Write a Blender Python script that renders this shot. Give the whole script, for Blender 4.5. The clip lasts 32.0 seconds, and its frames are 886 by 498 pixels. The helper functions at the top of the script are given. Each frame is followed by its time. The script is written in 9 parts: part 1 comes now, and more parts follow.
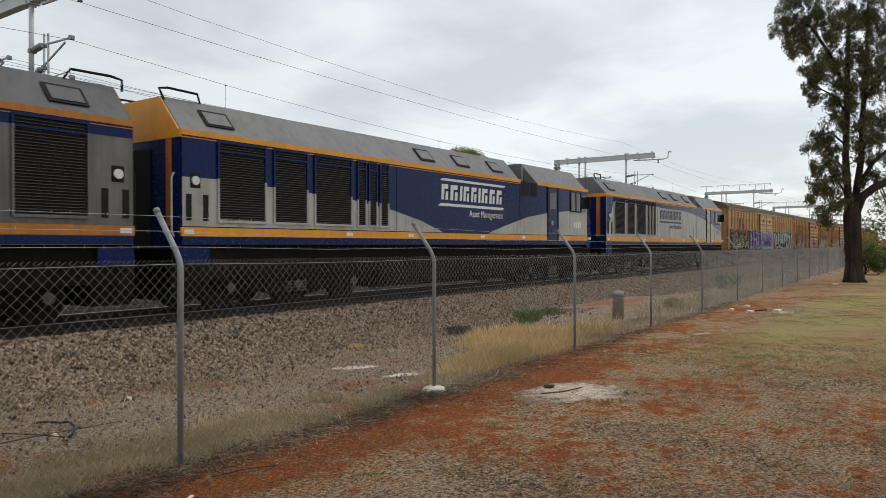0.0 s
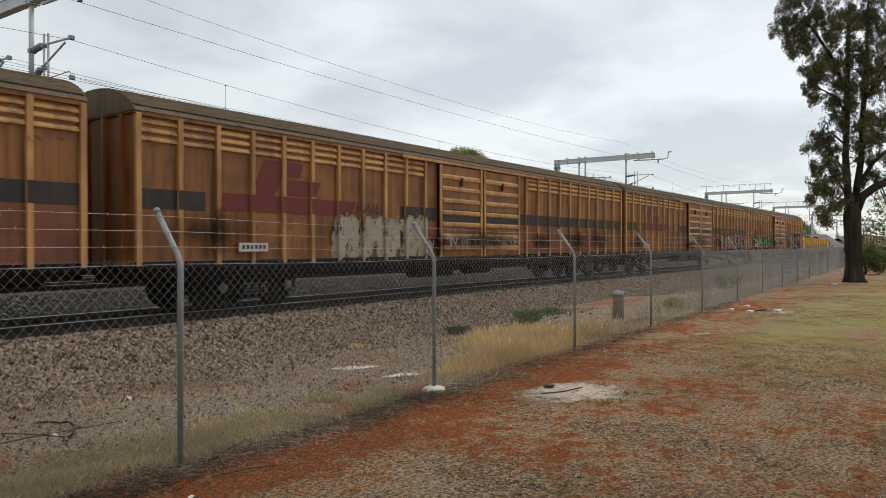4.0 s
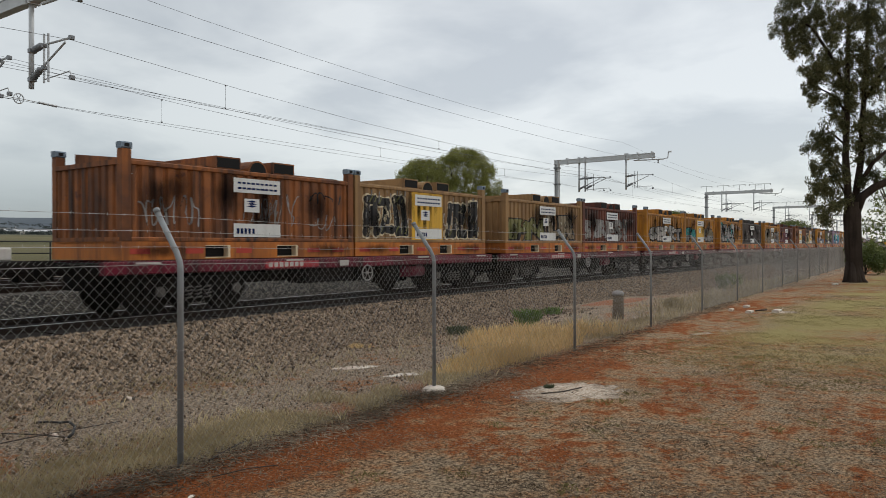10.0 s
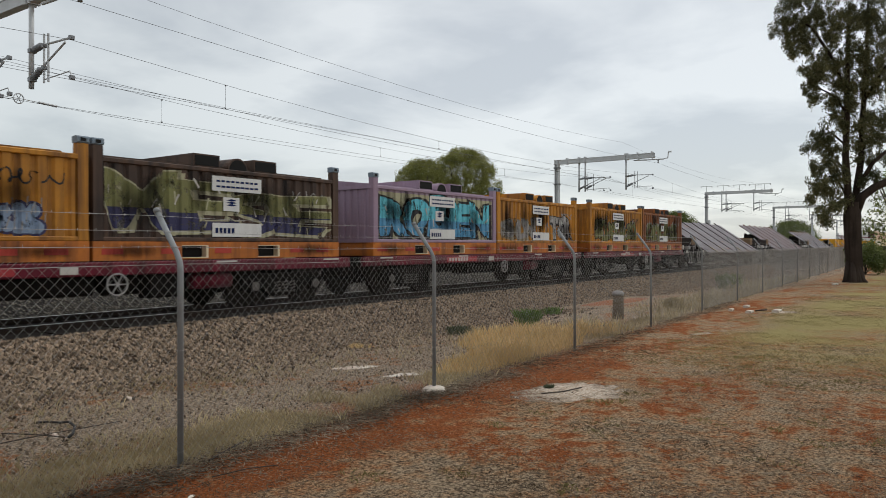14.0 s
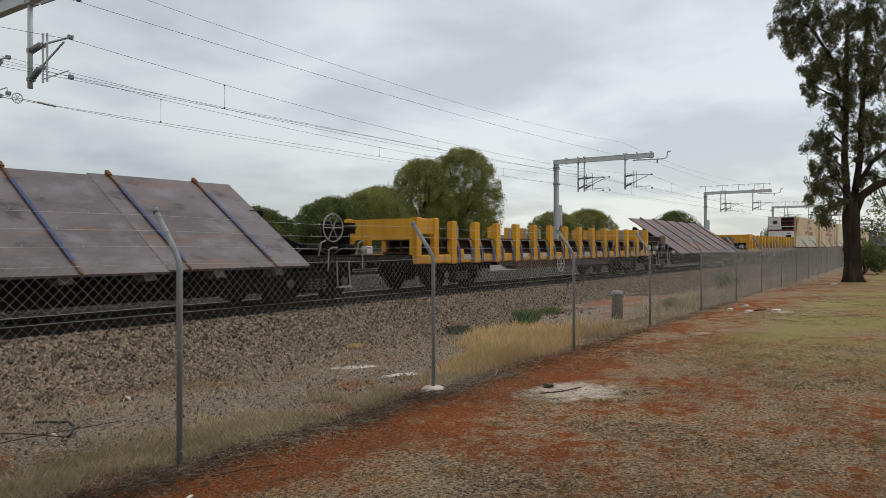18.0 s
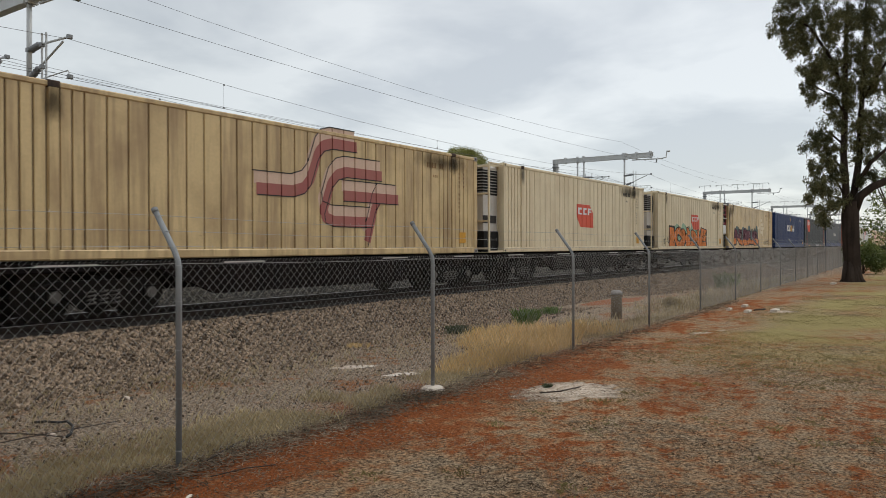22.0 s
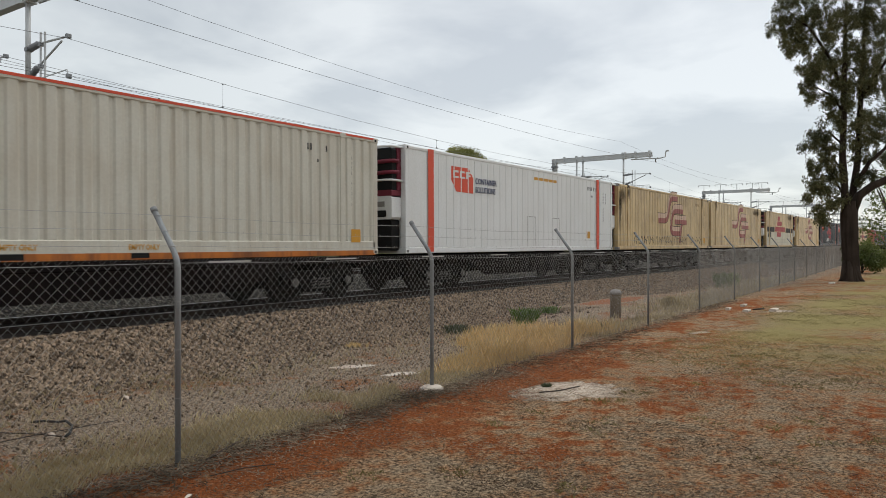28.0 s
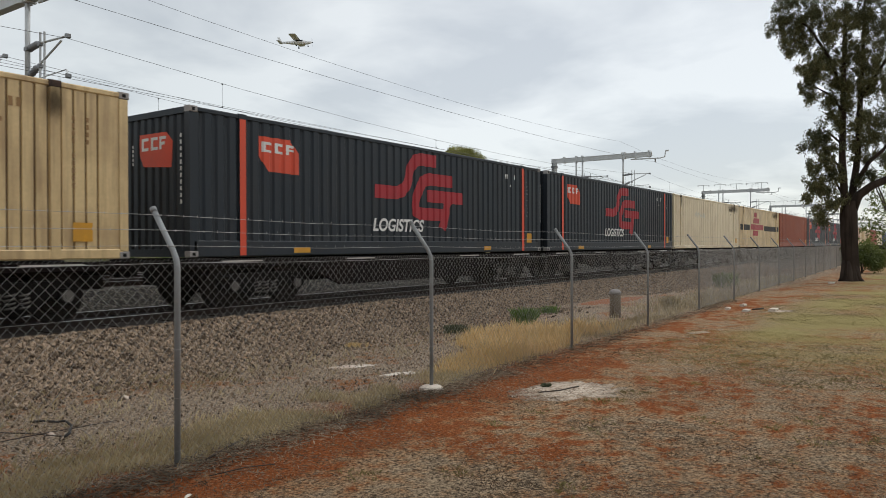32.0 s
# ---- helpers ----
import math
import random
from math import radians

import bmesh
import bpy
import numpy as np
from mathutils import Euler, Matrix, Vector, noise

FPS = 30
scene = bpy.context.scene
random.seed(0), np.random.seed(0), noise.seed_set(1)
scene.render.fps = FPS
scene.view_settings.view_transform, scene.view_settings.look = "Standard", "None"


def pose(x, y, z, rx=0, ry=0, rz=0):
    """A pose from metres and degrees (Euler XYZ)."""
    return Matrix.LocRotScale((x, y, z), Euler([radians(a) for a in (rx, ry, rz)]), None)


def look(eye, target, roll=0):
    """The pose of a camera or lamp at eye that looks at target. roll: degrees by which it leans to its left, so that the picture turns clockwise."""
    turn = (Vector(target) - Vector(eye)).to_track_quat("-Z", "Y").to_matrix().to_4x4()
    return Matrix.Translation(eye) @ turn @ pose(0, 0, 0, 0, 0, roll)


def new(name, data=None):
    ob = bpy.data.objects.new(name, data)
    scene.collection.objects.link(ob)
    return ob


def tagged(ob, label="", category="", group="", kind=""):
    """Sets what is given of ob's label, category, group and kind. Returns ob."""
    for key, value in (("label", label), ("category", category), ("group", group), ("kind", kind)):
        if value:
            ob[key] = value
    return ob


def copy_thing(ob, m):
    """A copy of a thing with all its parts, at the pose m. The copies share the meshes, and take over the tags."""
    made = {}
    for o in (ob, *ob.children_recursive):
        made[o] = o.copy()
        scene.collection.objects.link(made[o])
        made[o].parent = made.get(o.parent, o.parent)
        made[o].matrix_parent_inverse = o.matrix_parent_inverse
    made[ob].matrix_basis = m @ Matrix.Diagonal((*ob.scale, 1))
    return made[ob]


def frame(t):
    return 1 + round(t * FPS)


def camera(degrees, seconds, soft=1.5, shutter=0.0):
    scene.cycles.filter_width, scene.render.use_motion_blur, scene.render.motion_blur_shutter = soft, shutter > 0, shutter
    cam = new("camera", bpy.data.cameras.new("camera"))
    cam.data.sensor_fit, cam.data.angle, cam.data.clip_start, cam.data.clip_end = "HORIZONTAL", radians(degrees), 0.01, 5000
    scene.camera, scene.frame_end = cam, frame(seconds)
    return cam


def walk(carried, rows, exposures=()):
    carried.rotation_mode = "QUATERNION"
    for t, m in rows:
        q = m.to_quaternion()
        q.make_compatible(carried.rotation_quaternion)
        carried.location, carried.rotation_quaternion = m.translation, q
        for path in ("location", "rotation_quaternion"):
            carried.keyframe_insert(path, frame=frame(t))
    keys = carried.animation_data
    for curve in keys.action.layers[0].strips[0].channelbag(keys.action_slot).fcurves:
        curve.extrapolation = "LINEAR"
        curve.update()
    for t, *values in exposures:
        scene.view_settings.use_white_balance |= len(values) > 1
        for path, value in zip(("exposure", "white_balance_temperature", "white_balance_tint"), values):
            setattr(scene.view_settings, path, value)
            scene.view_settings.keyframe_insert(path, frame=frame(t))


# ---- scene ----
# ---- camera: held by one hand beside the fence, turning a fraction of a degree ----
cam = camera(62.97, 32.0, soft=0.7, shutter=0.04)
EYE = (0.0, 0.0, 1.58)


def aim(turn, dip):
    a, p = radians(35.11 - turn), radians(0.045 - dip)
    return look(EYE, (math.cos(a), math.sin(a), EYE[2] + math.tan(p)))


walk(cam, [
    (0.0, aim(0.0, 0.0)),
    (14.5, aim(0.0, 0.0)),
    (16.5, aim(0.045, 0.01)),
    (20.0, aim(0.085, 0.03)),
    (23.0, aim(0.14, 0.05)),
    (28.0, aim(0.19, 0.08)),
    (32.0, aim(0.22, 0.09)),
], [(0.0, 0.20), (6.0, 0.19), (7.0, 0.12), (8.0, 0.0), (11.0, 0.05), (14.5, 0.06), (17.0, -0.02), (19.0, 0.0), (22.0, 0.08), (32.0, 0.13)])

# ---- overcast sky and a soft high sun ----
world = bpy.data.worlds.new("sky")
scene.world = world
world.use_nodes = True
SUN_UP, SUN_AZ = 60.0, 120.0


def build_sky():
    nt = world.node_tree
    nt.nodes.clear()
    n = nt.nodes.new
    out, bg = n("ShaderNodeOutputWorld"), n("ShaderNodeBackground")
    sky = n("ShaderNodeTexSky")
    sky.sky_type, sky.sun_disc = "NISHITA", False
    sky.sun_elevation, sky.sun_rotation = radians(SUN_UP), radians(SUN_AZ)
    tc = n("ShaderNodeTexCoord")
    sep = n("ShaderNodeSeparateXYZ")
    nt.links.new(tc.outputs["Generated"], sep.inputs[0])
    # cloud deck: direction divided by its height, as on a flat layer
    up = n("ShaderNodeMath")
    up.operation = "MAXIMUM"
    up.inputs[1].default_value = 0.0
    nt.links.new(sep.outputs["Z"], up.inputs[0])
    add = n("ShaderNodeMath")
    add.operation = "ADD"
    add.inputs[1].default_value = 0.16
    nt.links.new(up.outputs[0], add.inputs[0])
    div = n("ShaderNodeVectorMath")
    div.operation = "DIVIDE"
    nt.links.new(tc.outputs["Generated"], div.inputs[0])
    com = n("ShaderNodeCombineXYZ")
    for k in range(3):
        nt.links.new(add.outputs[0], com.inputs[k])
    nt.links.new(com.outputs[0], div.inputs[1])
    noi = n("ShaderNodeTexNoise")
    noi.inputs["Scale"].default_value = 1.35
    noi.inputs["Detail"].default_value = 5.0
    noi.inputs["Roughness"].default_value = 0.52
    noi.inputs["Distortion"].default_value = 0.25
    nt.links.new(div.outputs[0], noi.inputs["Vector"])
    ramp = n("ShaderNodeValToRGB")
    e = ramp.color_ramp.elements
    e[0].position, e[0].color = 0.36, (0.49, 0.507, 0.51, 1)
    e[1].position, e[1].color = 0.57, (0.69, 0.702, 0.685, 1)
    nt.links.new(noi.outputs["Fac"], ramp.inputs[0])
    # a heavier, bluer bank of cloud low over the plain
    low = n("ShaderNodeMapRange")
    low.inputs[1].default_value, low.inputs[2].default_value = 0.01, 0.17
    low.inputs[3].default_value, low.inputs[4].default_value = 1.0, 0.0
    low.interpolation_type = "SMOOTHSTEP"
    nt.links.new(sep.outputs["Z"], low.inputs[0])
    side = n("ShaderNodeMapRange")
    side.inputs[1].default_value, side.inputs[2].default_value = 0.58, 0.90
    side.interpolation_type = "SMOOTHSTEP"
    nt.links.new(sep.outputs["Y"], side.inputs[0])
    mul = n("ShaderNodeMath")
    mul.operation = "MULTIPLY"
    nt.links.new(low.outputs[0], mul.inputs[0])
    nt.links.new(side.outputs[0], mul.inputs[1])
    bank = n("ShaderNodeMixRGB")
    bank.inputs[2].default_value = (0.27, 0.305, 0.345, 1)
    nt.links.new(mul.outputs[0], bank.inputs[0])
    nt.links.new(ramp.outputs[0], bank.inputs[1])
    thick = n("ShaderNodeMixRGB")
    thick.blend_type = "MULTIPLY"
    thick.inputs[2].default_value = (0.86, 0.87, 0.865, 1)
    nt.links.new(side.outputs[0], thick.inputs[0])
    nt.links.new(bank.outputs[0], thick.inputs[1])
    tint = n("ShaderNodeMixRGB")
    tint.inputs[0].default_value = 0.03
    nt.links.new(thick.outputs[0], tint.inputs[1])
    nt.links.new(sky.outputs[0], tint.inputs[2])
    nt.links.new(tint.outputs[0], bg.inputs["Color"])
    bg.inputs["Strength"].default_value = 1.0
    nt.links.new(bg.outputs[0], out.inputs[0])


build_sky()
sun = new("sun", bpy.data.lights.new("sun", "SUN"))
sun.data.energy, sun.data.angle, sun.data.color = 0.8, radians(30), (1.0, 0.95, 0.88)
sun.matrix_world = look((28, -15, 58), (0, 0, 0))
scene.view_settings.exposure = 0.0
# ---- materials ----
def nodes_of(name):
    m = bpy.data.materials.new(name)
    m.use_nodes = True
    nt = m.node_tree
    b = nt.nodes["Principled BSDF"]
    return m, nt, b


def coords(nt, scatter=True):
    """Object coordinates, shifted by the object's own random number so that repeats differ."""
    tc = nt.nodes.new("ShaderNodeTexCoord")
    if not scatter:
        return tc.outputs["Object"]
    info = nt.nodes.new("ShaderNodeObjectInfo")
    mul = nt.nodes.new("ShaderNodeMath")
    mul.operation = "MULTIPLY"
    mul.inputs[1].default_value = 57.0
    nt.links.new(info.outputs["Random"], mul.inputs[0])
    add = nt.nodes.new("ShaderNodeVectorMath")
    nt.links.new(tc.outputs["Object"], add.inputs[0])
    nt.links.new(mul.outputs[0], add.inputs[1])
    return add.outputs[0]


def noise_fac(nt, vec, scale, detail=4.0, rough=0.55, stretch=None):
    if stretch:
        mp = nt.nodes.new("ShaderNodeMapping")
        mp.inputs["Scale"].default_value = stretch
        nt.links.new(vec, mp.inputs["Vector"])
        vec = mp.outputs[0]
    t = nt.nodes.new("ShaderNodeTexNoise")
    t.inputs["Scale"].default_value = scale
    t.inputs["Detail"].default_value = detail
    t.inputs["Roughness"].default_value = rough
    nt.links.new(vec, t.inputs["Vector"])
    return t.outputs["Fac"]


def ranged(nt, fac, lo, hi):
    r = nt.nodes.new("ShaderNodeMapRange")
    r.inputs[1].default_value, r.inputs[2].default_value = lo, hi
    nt.links.new(fac, r.inputs[0])
    return r.outputs[0]


def mixed(nt, fac, a, b):
    m = nt.nodes.new("ShaderNodeMixRGB")
    if isinstance(fac, float):
        m.inputs[0].default_value = fac
    else:
        nt.links.new(fac, m.inputs[0])
    for k, v in ((1, a), (2, b)):
        if isinstance(v, tuple):
            m.inputs[k].default_value = (*v, 1)
        else:
            nt.links.new(v, m.inputs[k])
    return m.outputs[0]


def bumped(nt, b, fac, strength, distance):
    bp = nt.nodes.new("ShaderNodeBump")
    bp.inputs["Strength"].default_value = strength
    bp.inputs["Distance"].default_value = distance
    nt.links.new(fac, bp.inputs["Height"])
    nt.links.new(bp.outputs[0], b.inputs["Normal"])


def paint(name, col, dirt=(0.10, 0.075, 0.055), amount=0.5, rough=0.5, metal=0.0, spec=0.45, streak=True, grain=6.0, relief=0.15, rust=None, rust_at=0.62):
    """Weathered paint: two scales of grime, runs down the side, optional rust."""
    m, nt, b = nodes_of(name)
    v = coords(nt)
    big = noise_fac(nt, v, 0.9, 4.0)
    fine = noise_fac(nt, v, grain * 3, 5.0)
    tone = mixed(nt, ranged(nt, fine, 0.3, 0.75), tuple(c * 0.93 for c in col), tuple(min(1, c * 1.05) for c in col))
    runs = noise_fac(nt, v, 2.2, 4.0, 0.6, (2.2, 2.2, 0.16)) if streak else noise_fac(nt, v, 2.6, 5.0)
    f1 = nt.nodes.new("ShaderNodeMath")
    f1.operation = "MULTIPLY"
    nt.links.new(ranged(nt, runs, 0.45, 0.78), f1.inputs[0])
    f1.inputs[1].default_value = amount
    c = mixed(nt, f1.outputs[0], tone, dirt)
    f2 = nt.nodes.new("ShaderNodeMath")
    f2.operation = "MULTIPLY"
    nt.links.new(ranged(nt, big, 0.42, 0.8), f2.inputs[0])
    f2.inputs[1].default_value = amount * 0.8
    c = mixed(nt, f2.outputs[0], c, dirt)
    if rust:
        spots = noise_fac(nt, v, 2.4, 8.0, 0.66)
        c = mixed(nt, ranged(nt, spots, rust_at, rust_at + 0.07), c, rust)
    nt.links.new(c, b.inputs["Base Color"])
    rr = nt.nodes.new("ShaderNodeMapRange")
    rr.inputs[3].default_value, rr.inputs[4].default_value = rough - 0.08, min(1, rough + 0.22)
    nt.links.new(fine, rr.inputs[0])
    nt.links.new(rr.outputs[0], b.inputs["Roughness"])
    b.inputs["Metallic"].default_value = metal
    b.inputs["Specular IOR Level"].default_value = spec
    if relief:
        bumped(nt, b, fine, relief, 0.004)
    return m


M = {}
M["galv"] = paint("galvanised_steel", (0.30, 0.315, 0.32), (0.13, 0.125, 0.12), 0.8, 0.5, 0.25, grain=14.0)
M["wire"] = paint("fence_wire", (0.42, 0.42, 0.405), (0.20, 0.18, 0.16), 0.5, 0.55, 0.25, relief=0)
M["mast"] = paint("mast_steel", (0.56, 0.575, 0.58), (0.38, 0.38, 0.37), 0.3, 0.5, 0.15)
M["cable"] = paint("cable", (0.11, 0.11, 0.115), (0.05, 0.05, 0.05), 0.2, 0.6, 0.3, relief=0)
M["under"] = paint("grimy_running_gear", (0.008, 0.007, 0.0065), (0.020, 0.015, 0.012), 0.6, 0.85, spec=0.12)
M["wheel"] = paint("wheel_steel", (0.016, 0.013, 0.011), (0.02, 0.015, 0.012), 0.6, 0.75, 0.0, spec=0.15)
M["tread"] = paint("worn_steel", (0.55, 0.55, 0.54), (0.3, 0.28, 0.26), 0.4, 0.25, 1.0, relief=0)
M["rubber"] = paint("black_rubber", (0.02, 0.02, 0.02), amount=0.2, rough=0.8)
M["glass"] = paint("dark_glass", (0.02, 0.025, 0.03), amount=0.1, rough=0.08, relief=0)
M["navy"] = paint("navy_loco_paint", (0.004, 0.014, 0.082), (0.006, 0.010, 0.024), 0.3, 0.18, relief=0.03, spec=0.16)
M["leadsilver"] = paint("smoky_grey_loco_paint", (0.15, 0.148, 0.138), (0.05, 0.042, 0.034), 0.8, 0.35, relief=0.03)
M["leadroof"] = paint("smoky_roof_paint", (0.075, 0.075, 0.076), (0.025, 0.023, 0.021), 0.6, 0.5)
M["leadstripe"] = paint("smoky_orange_stripe", (0.46, 0.165, 0.010), (0.12, 0.05, 0.012), 0.5, 0.4, relief=0.03)
M["silver"] = paint("light_grey_loco_paint", (0.43, 0.42, 0.385), (0.13, 0.115, 0.095), 0.6, 0.3, relief=0.03)
M["roofgrey"] = paint("grey_roof_paint", (0.17, 0.17, 0.168), (0.06, 0.056, 0.052), 0.55, 0.5)
M["locoyellow"] = paint("orange_yellow_stripe", (0.76, 0.31, 0.010), (0.25, 0.11, 0.02), 0.3, 0.35, relief=0.03)
M["louvre"] = paint("black_louvre", (0.012, 0.012, 0.012), (0.02, 0.019, 0.018), 0.4, 0.7, spec=0.2)
M["white"] = paint("white_paint", (0.72, 0.72, 0.70), (0.35, 0.32, 0.28), 0.25, 0.5, relief=0.05)
M["vanyellow"] = paint("faded_ochre_van_paint", (0.28, 0.105, 0.022), (0.045, 0.018, 0.008), 1.0, 0.5, rust=(0.10, 0.032, 0.014), rust_at=0.62)
M["vanpale"] = paint("bleached_ochre_van_paint", (0.47, 0.27, 0.105), (0.13, 0.06, 0.024), 0.9, 0.55, rust=(0.13, 0.045, 0.02), rust_at=0.63)
M["vanpaledoor"] = paint("bleached_ochre_door_paint", (0.56, 0.35, 0.155), (0.18, 0.09, 0.04), 0.85, 0.55, rust=(0.16, 0.055, 0.025), rust_at=0.65)
# lighter ochre for raised parts, with their lit look put into the colour
M["vandoor"] = paint("ochre_door_paint", (0.52, 0.27, 0.085), (0.11, 0.045, 0.018), 0.9, 0.5, rust=(0.2, 0.07, 0.03), rust_at=0.68)
M["vanroof"] = paint("grimy_van_roof", (0.15, 0.105, 0.06), (0.05, 0.04, 0.03), 0.7, 0.8)
M["vanblack"] = paint("black_band_paint", (0.022, 0.02, 0.02), (0.08, 0.05, 0.03), 0.5, 0.6)
M["vanmaroon"] = paint("maroon_mark_paint", (0.16, 0.022, 0.02), (0.08, 0.03, 0.02), 0.5, 0.6)
M["vanfade"] = paint("sooty_lower_paint", (0.21, 0.075, 0.032), (0.06, 0.024, 0.016), 0.9, 0.65)
M["yellow"] = paint("yellow_wagon_paint", (0.74, 0.36, 0.006), (0.22, 0.09, 0.012), 0.55, 0.45, relief=0.06)
M["rustload"] = paint("rusty_steel_load", (0.075, 0.038, 0.024), (0.018, 0.011, 0.009), 0.9, 0.7, 0.0)


def plate_mat(name, col, dark, rust, at):
    """Rolled plate: mill scale drawn out along the rolling direction, rust in long patches."""
    m, nt, b = nodes_of(name)
    v = coords(nt)
    fine = noise_fac(nt, v, 16.0, 6.0, 0.65, (0.25, 1, 1))
    big = noise_fac(nt, v, 0.8, 5.0, 0.6, (0.5, 1, 1))
    c = mixed(nt, ranged(nt, fine, 0.3, 0.7), dark, col)
    c = mixed(nt, ranged(nt, big, 0.38, 0.68), c, tuple(x * 1.5 for x in col))
    # painted sheen: pale blue-grey patches, with darker ones between
    sheen = noise_fac(nt, v, 1.7, 6.0, 0.6, (0.7, 1, 1))
    c = mixed(nt, ranged(nt, sheen, 0.52, 0.68), c, (col[2] * 1.9, col[2] * 1.75, col[2] * 1.9))
    c = mixed(nt, ranged(nt, sheen, 0.42, 0.34), c, tuple(x * 0.8 for x in dark))
    patch = noise_fac(nt, v, 1.1, 8.0, 0.62, (0.32, 1.5, 1.5))
    c = mixed(nt, ranged(nt, patch, at, at + 0.18), c, rust)
    nt.links.new(c, b.inputs["Base Color"])
    rr = nt.nodes.new("ShaderNodeMapRange")
    rr.inputs[3].default_value, rr.inputs[4].default_value = 0.32, 0.62
    nt.links.new(fine, rr.inputs[0])
    nt.links.new(rr.outputs[0], b.inputs["Roughness"])
    b.inputs["Metallic"].default_value = 0.1
    bumped(nt, b, big, 0.25, 0.03)
    return m


M["plate"] = plate_mat("mill_scale_plate", (0.112, 0.086, 0.090), (0.058, 0.041, 0.043), (0.27, 0.085, 0.025), 0.59)
M["plate_p"] = plate_mat("purple_brown_plate", (0.100, 0.055, 0.058), (0.052, 0.028, 0.029), (0.17, 0.065, 0.035), 0.60)
M["plate_g"] = plate_mat("grey_scale_plate", (0.115, 0.094, 0.096), (0.062, 0.047, 0.047), (0.22, 0.085, 0.030), 0.56)
M["plate_c"] = plate_mat("rusted_plate", (0.100, 0.056, 0.056), (0.054, 0.029, 0.027), (0.33, 0.085, 0.016), 0.52)
M["ruststrap"] = paint("rusty_orange_strap", (0.20, 0.072, 0.022), (0.06, 0.025, 0.012), 0.8, 0.7)
M["bluestrap"] = paint("blue_webbing", (0.06, 0.10, 0.22), (0.05, 0.06, 0.09), 0.5, 0.8)
M["chalkmark"] = paint("pale_yellow_chalk", (0.62, 0.54, 0.24), amount=0.3, rough=0.9)
M["g_lilac"] = paint("graffiti_pale_lilac", (0.42, 0.38, 0.46), (0.25, 0.2, 0.22), 0.5, 0.6)
M["g_ghost"] = paint("graffiti_thin_grey", (0.20, 0.145, 0.12), (0.10, 0.04, 0.025), 0.9, 0.65)
M["g_slate"] = paint("graffiti_slate_teal", (0.10, 0.15, 0.15), (0.06, 0.06, 0.06), 0.5, 0.6)
M["crimson"] = paint("dark_crimson_paint", (0.17, 0.010, 0.028), (0.06, 0.01, 0.015), 0.5, 0.5)
M["g_pale"] = paint("graffiti_pale_olive", (0.45, 0.43, 0.28), (0.25, 0.2, 0.12), 0.5, 0.6)
M["g_faded"] = paint("graffiti_faded_olive", (0.27, 0.225, 0.15), (0.15, 0.075, 0.04), 0.6, 0.65)
M["g_stone"] = paint("graffiti_stone_grey", (0.36, 0.32, 0.235), (0.19, 0.12, 0.07), 0.7, 0.65)
M["g_silver"] = paint("graffiti_silver", (0.42, 0.41, 0.40), (0.24, 0.2, 0.17), 0.6, 0.55)
M["g_navy"] = paint("graffiti_navy", (0.035, 0.035, 0.10), (0.05, 0.04, 0.06), 0.4, 0.6)
M["strap"] = paint("dark_clamp_bar", (0.045, 0.032, 0.028), (0.02, 0.015, 0.012), 0.5, 0.7)
M["timber"] = paint("weathered_timber", (0.22, 0.135, 0.07), (0.1, 0.06, 0.04), 0.5, 0.8)
M["c_orange"] = paint("orange_base_paint", (0.52, 0.155, 0.016), (0.085, 0.03, 0.014), 0.9, 0.5, rust=(0.16, 0.05, 0.02), rust_at=0.66)
M["c_brown"] = paint("rust_brown_container", (0.31, 0.098, 0.020), (0.028, 0.012, 0.008), 1.35, 0.6, rust=(0.12, 0.04, 0.02), rust_at=0.6)
M["c_dark"] = paint("dark_brown_container", (0.095, 0.052, 0.032), (0.018, 0.011, 0.009), 1.3, 0.6, rust=(0.17, 0.07, 0.03), rust_at=0.68)
M["c_maroon"] = paint("maroon_container", (0.15, 0.035, 0.015), (0.022, 0.010, 0.008), 1.35, 0.6)
M["c_gold"] = paint("gold_yellow_container", (0.54, 0.225, 0.016), (0.10, 0.038, 0.012), 1.1, 0.55, rust=(0.2, 0.07, 0.03), rust_at=0.68)
M["c_yellow"] = paint("bright_yellow_panel", (0.74, 0.42, 0.03), (0.3, 0.15, 0.04), 0.4, 0.5)
M["c_tan"] = paint("tan_container", (0.33, 0.19, 0.075), (0.10, 0.05, 0.026), 0.8, 0.6)
M["c_grey"] = paint("grey_brown_container", (0.085, 0.066, 0.058), (0.02, 0.015, 0.013), 0.9, 0.6)
M["c_lilac"] = paint("lilac_container", (0.34, 0.25, 0.33), (0.2, 0.1, 0.12), 0.4, 0.6)
M["wagonred"] = paint("maroon_wagon_paint", (0.15, 0.008, 0.024), (0.012, 0.006, 0.006), 1.0, 0.5, spec=0.25)
M["postcap"] = paint("blue_grey_casting", (0.20, 0.26, 0.32), (0.08, 0.08, 0.08), 0.5, 0.55)
M["cream"] = paint("cream_container", (0.66, 0.485, 0.24), (0.27, 0.165, 0.075), 0.95, 0.38, spec=0.6,  rust=(0.2, 0.09, 0.04), rust_at=0.72)
M["ivory"] = paint("ivory_container", (0.74, 0.63, 0.43), (0.44, 0.31, 0.17), 0.5, 0.42, rust=(0.22, 0.1, 0.05), rust_at=0.74)
M["offwhite"] = paint("off_white_container", (0.60, 0.58, 0.50), (0.38, 0.30, 0.20), 0.45, 0.5)
M["cleanwhite"] = paint("white_container", (0.74, 0.75, 0.74), (0.5, 0.48, 0.44), 0.25, 0.4, relief=0.04)
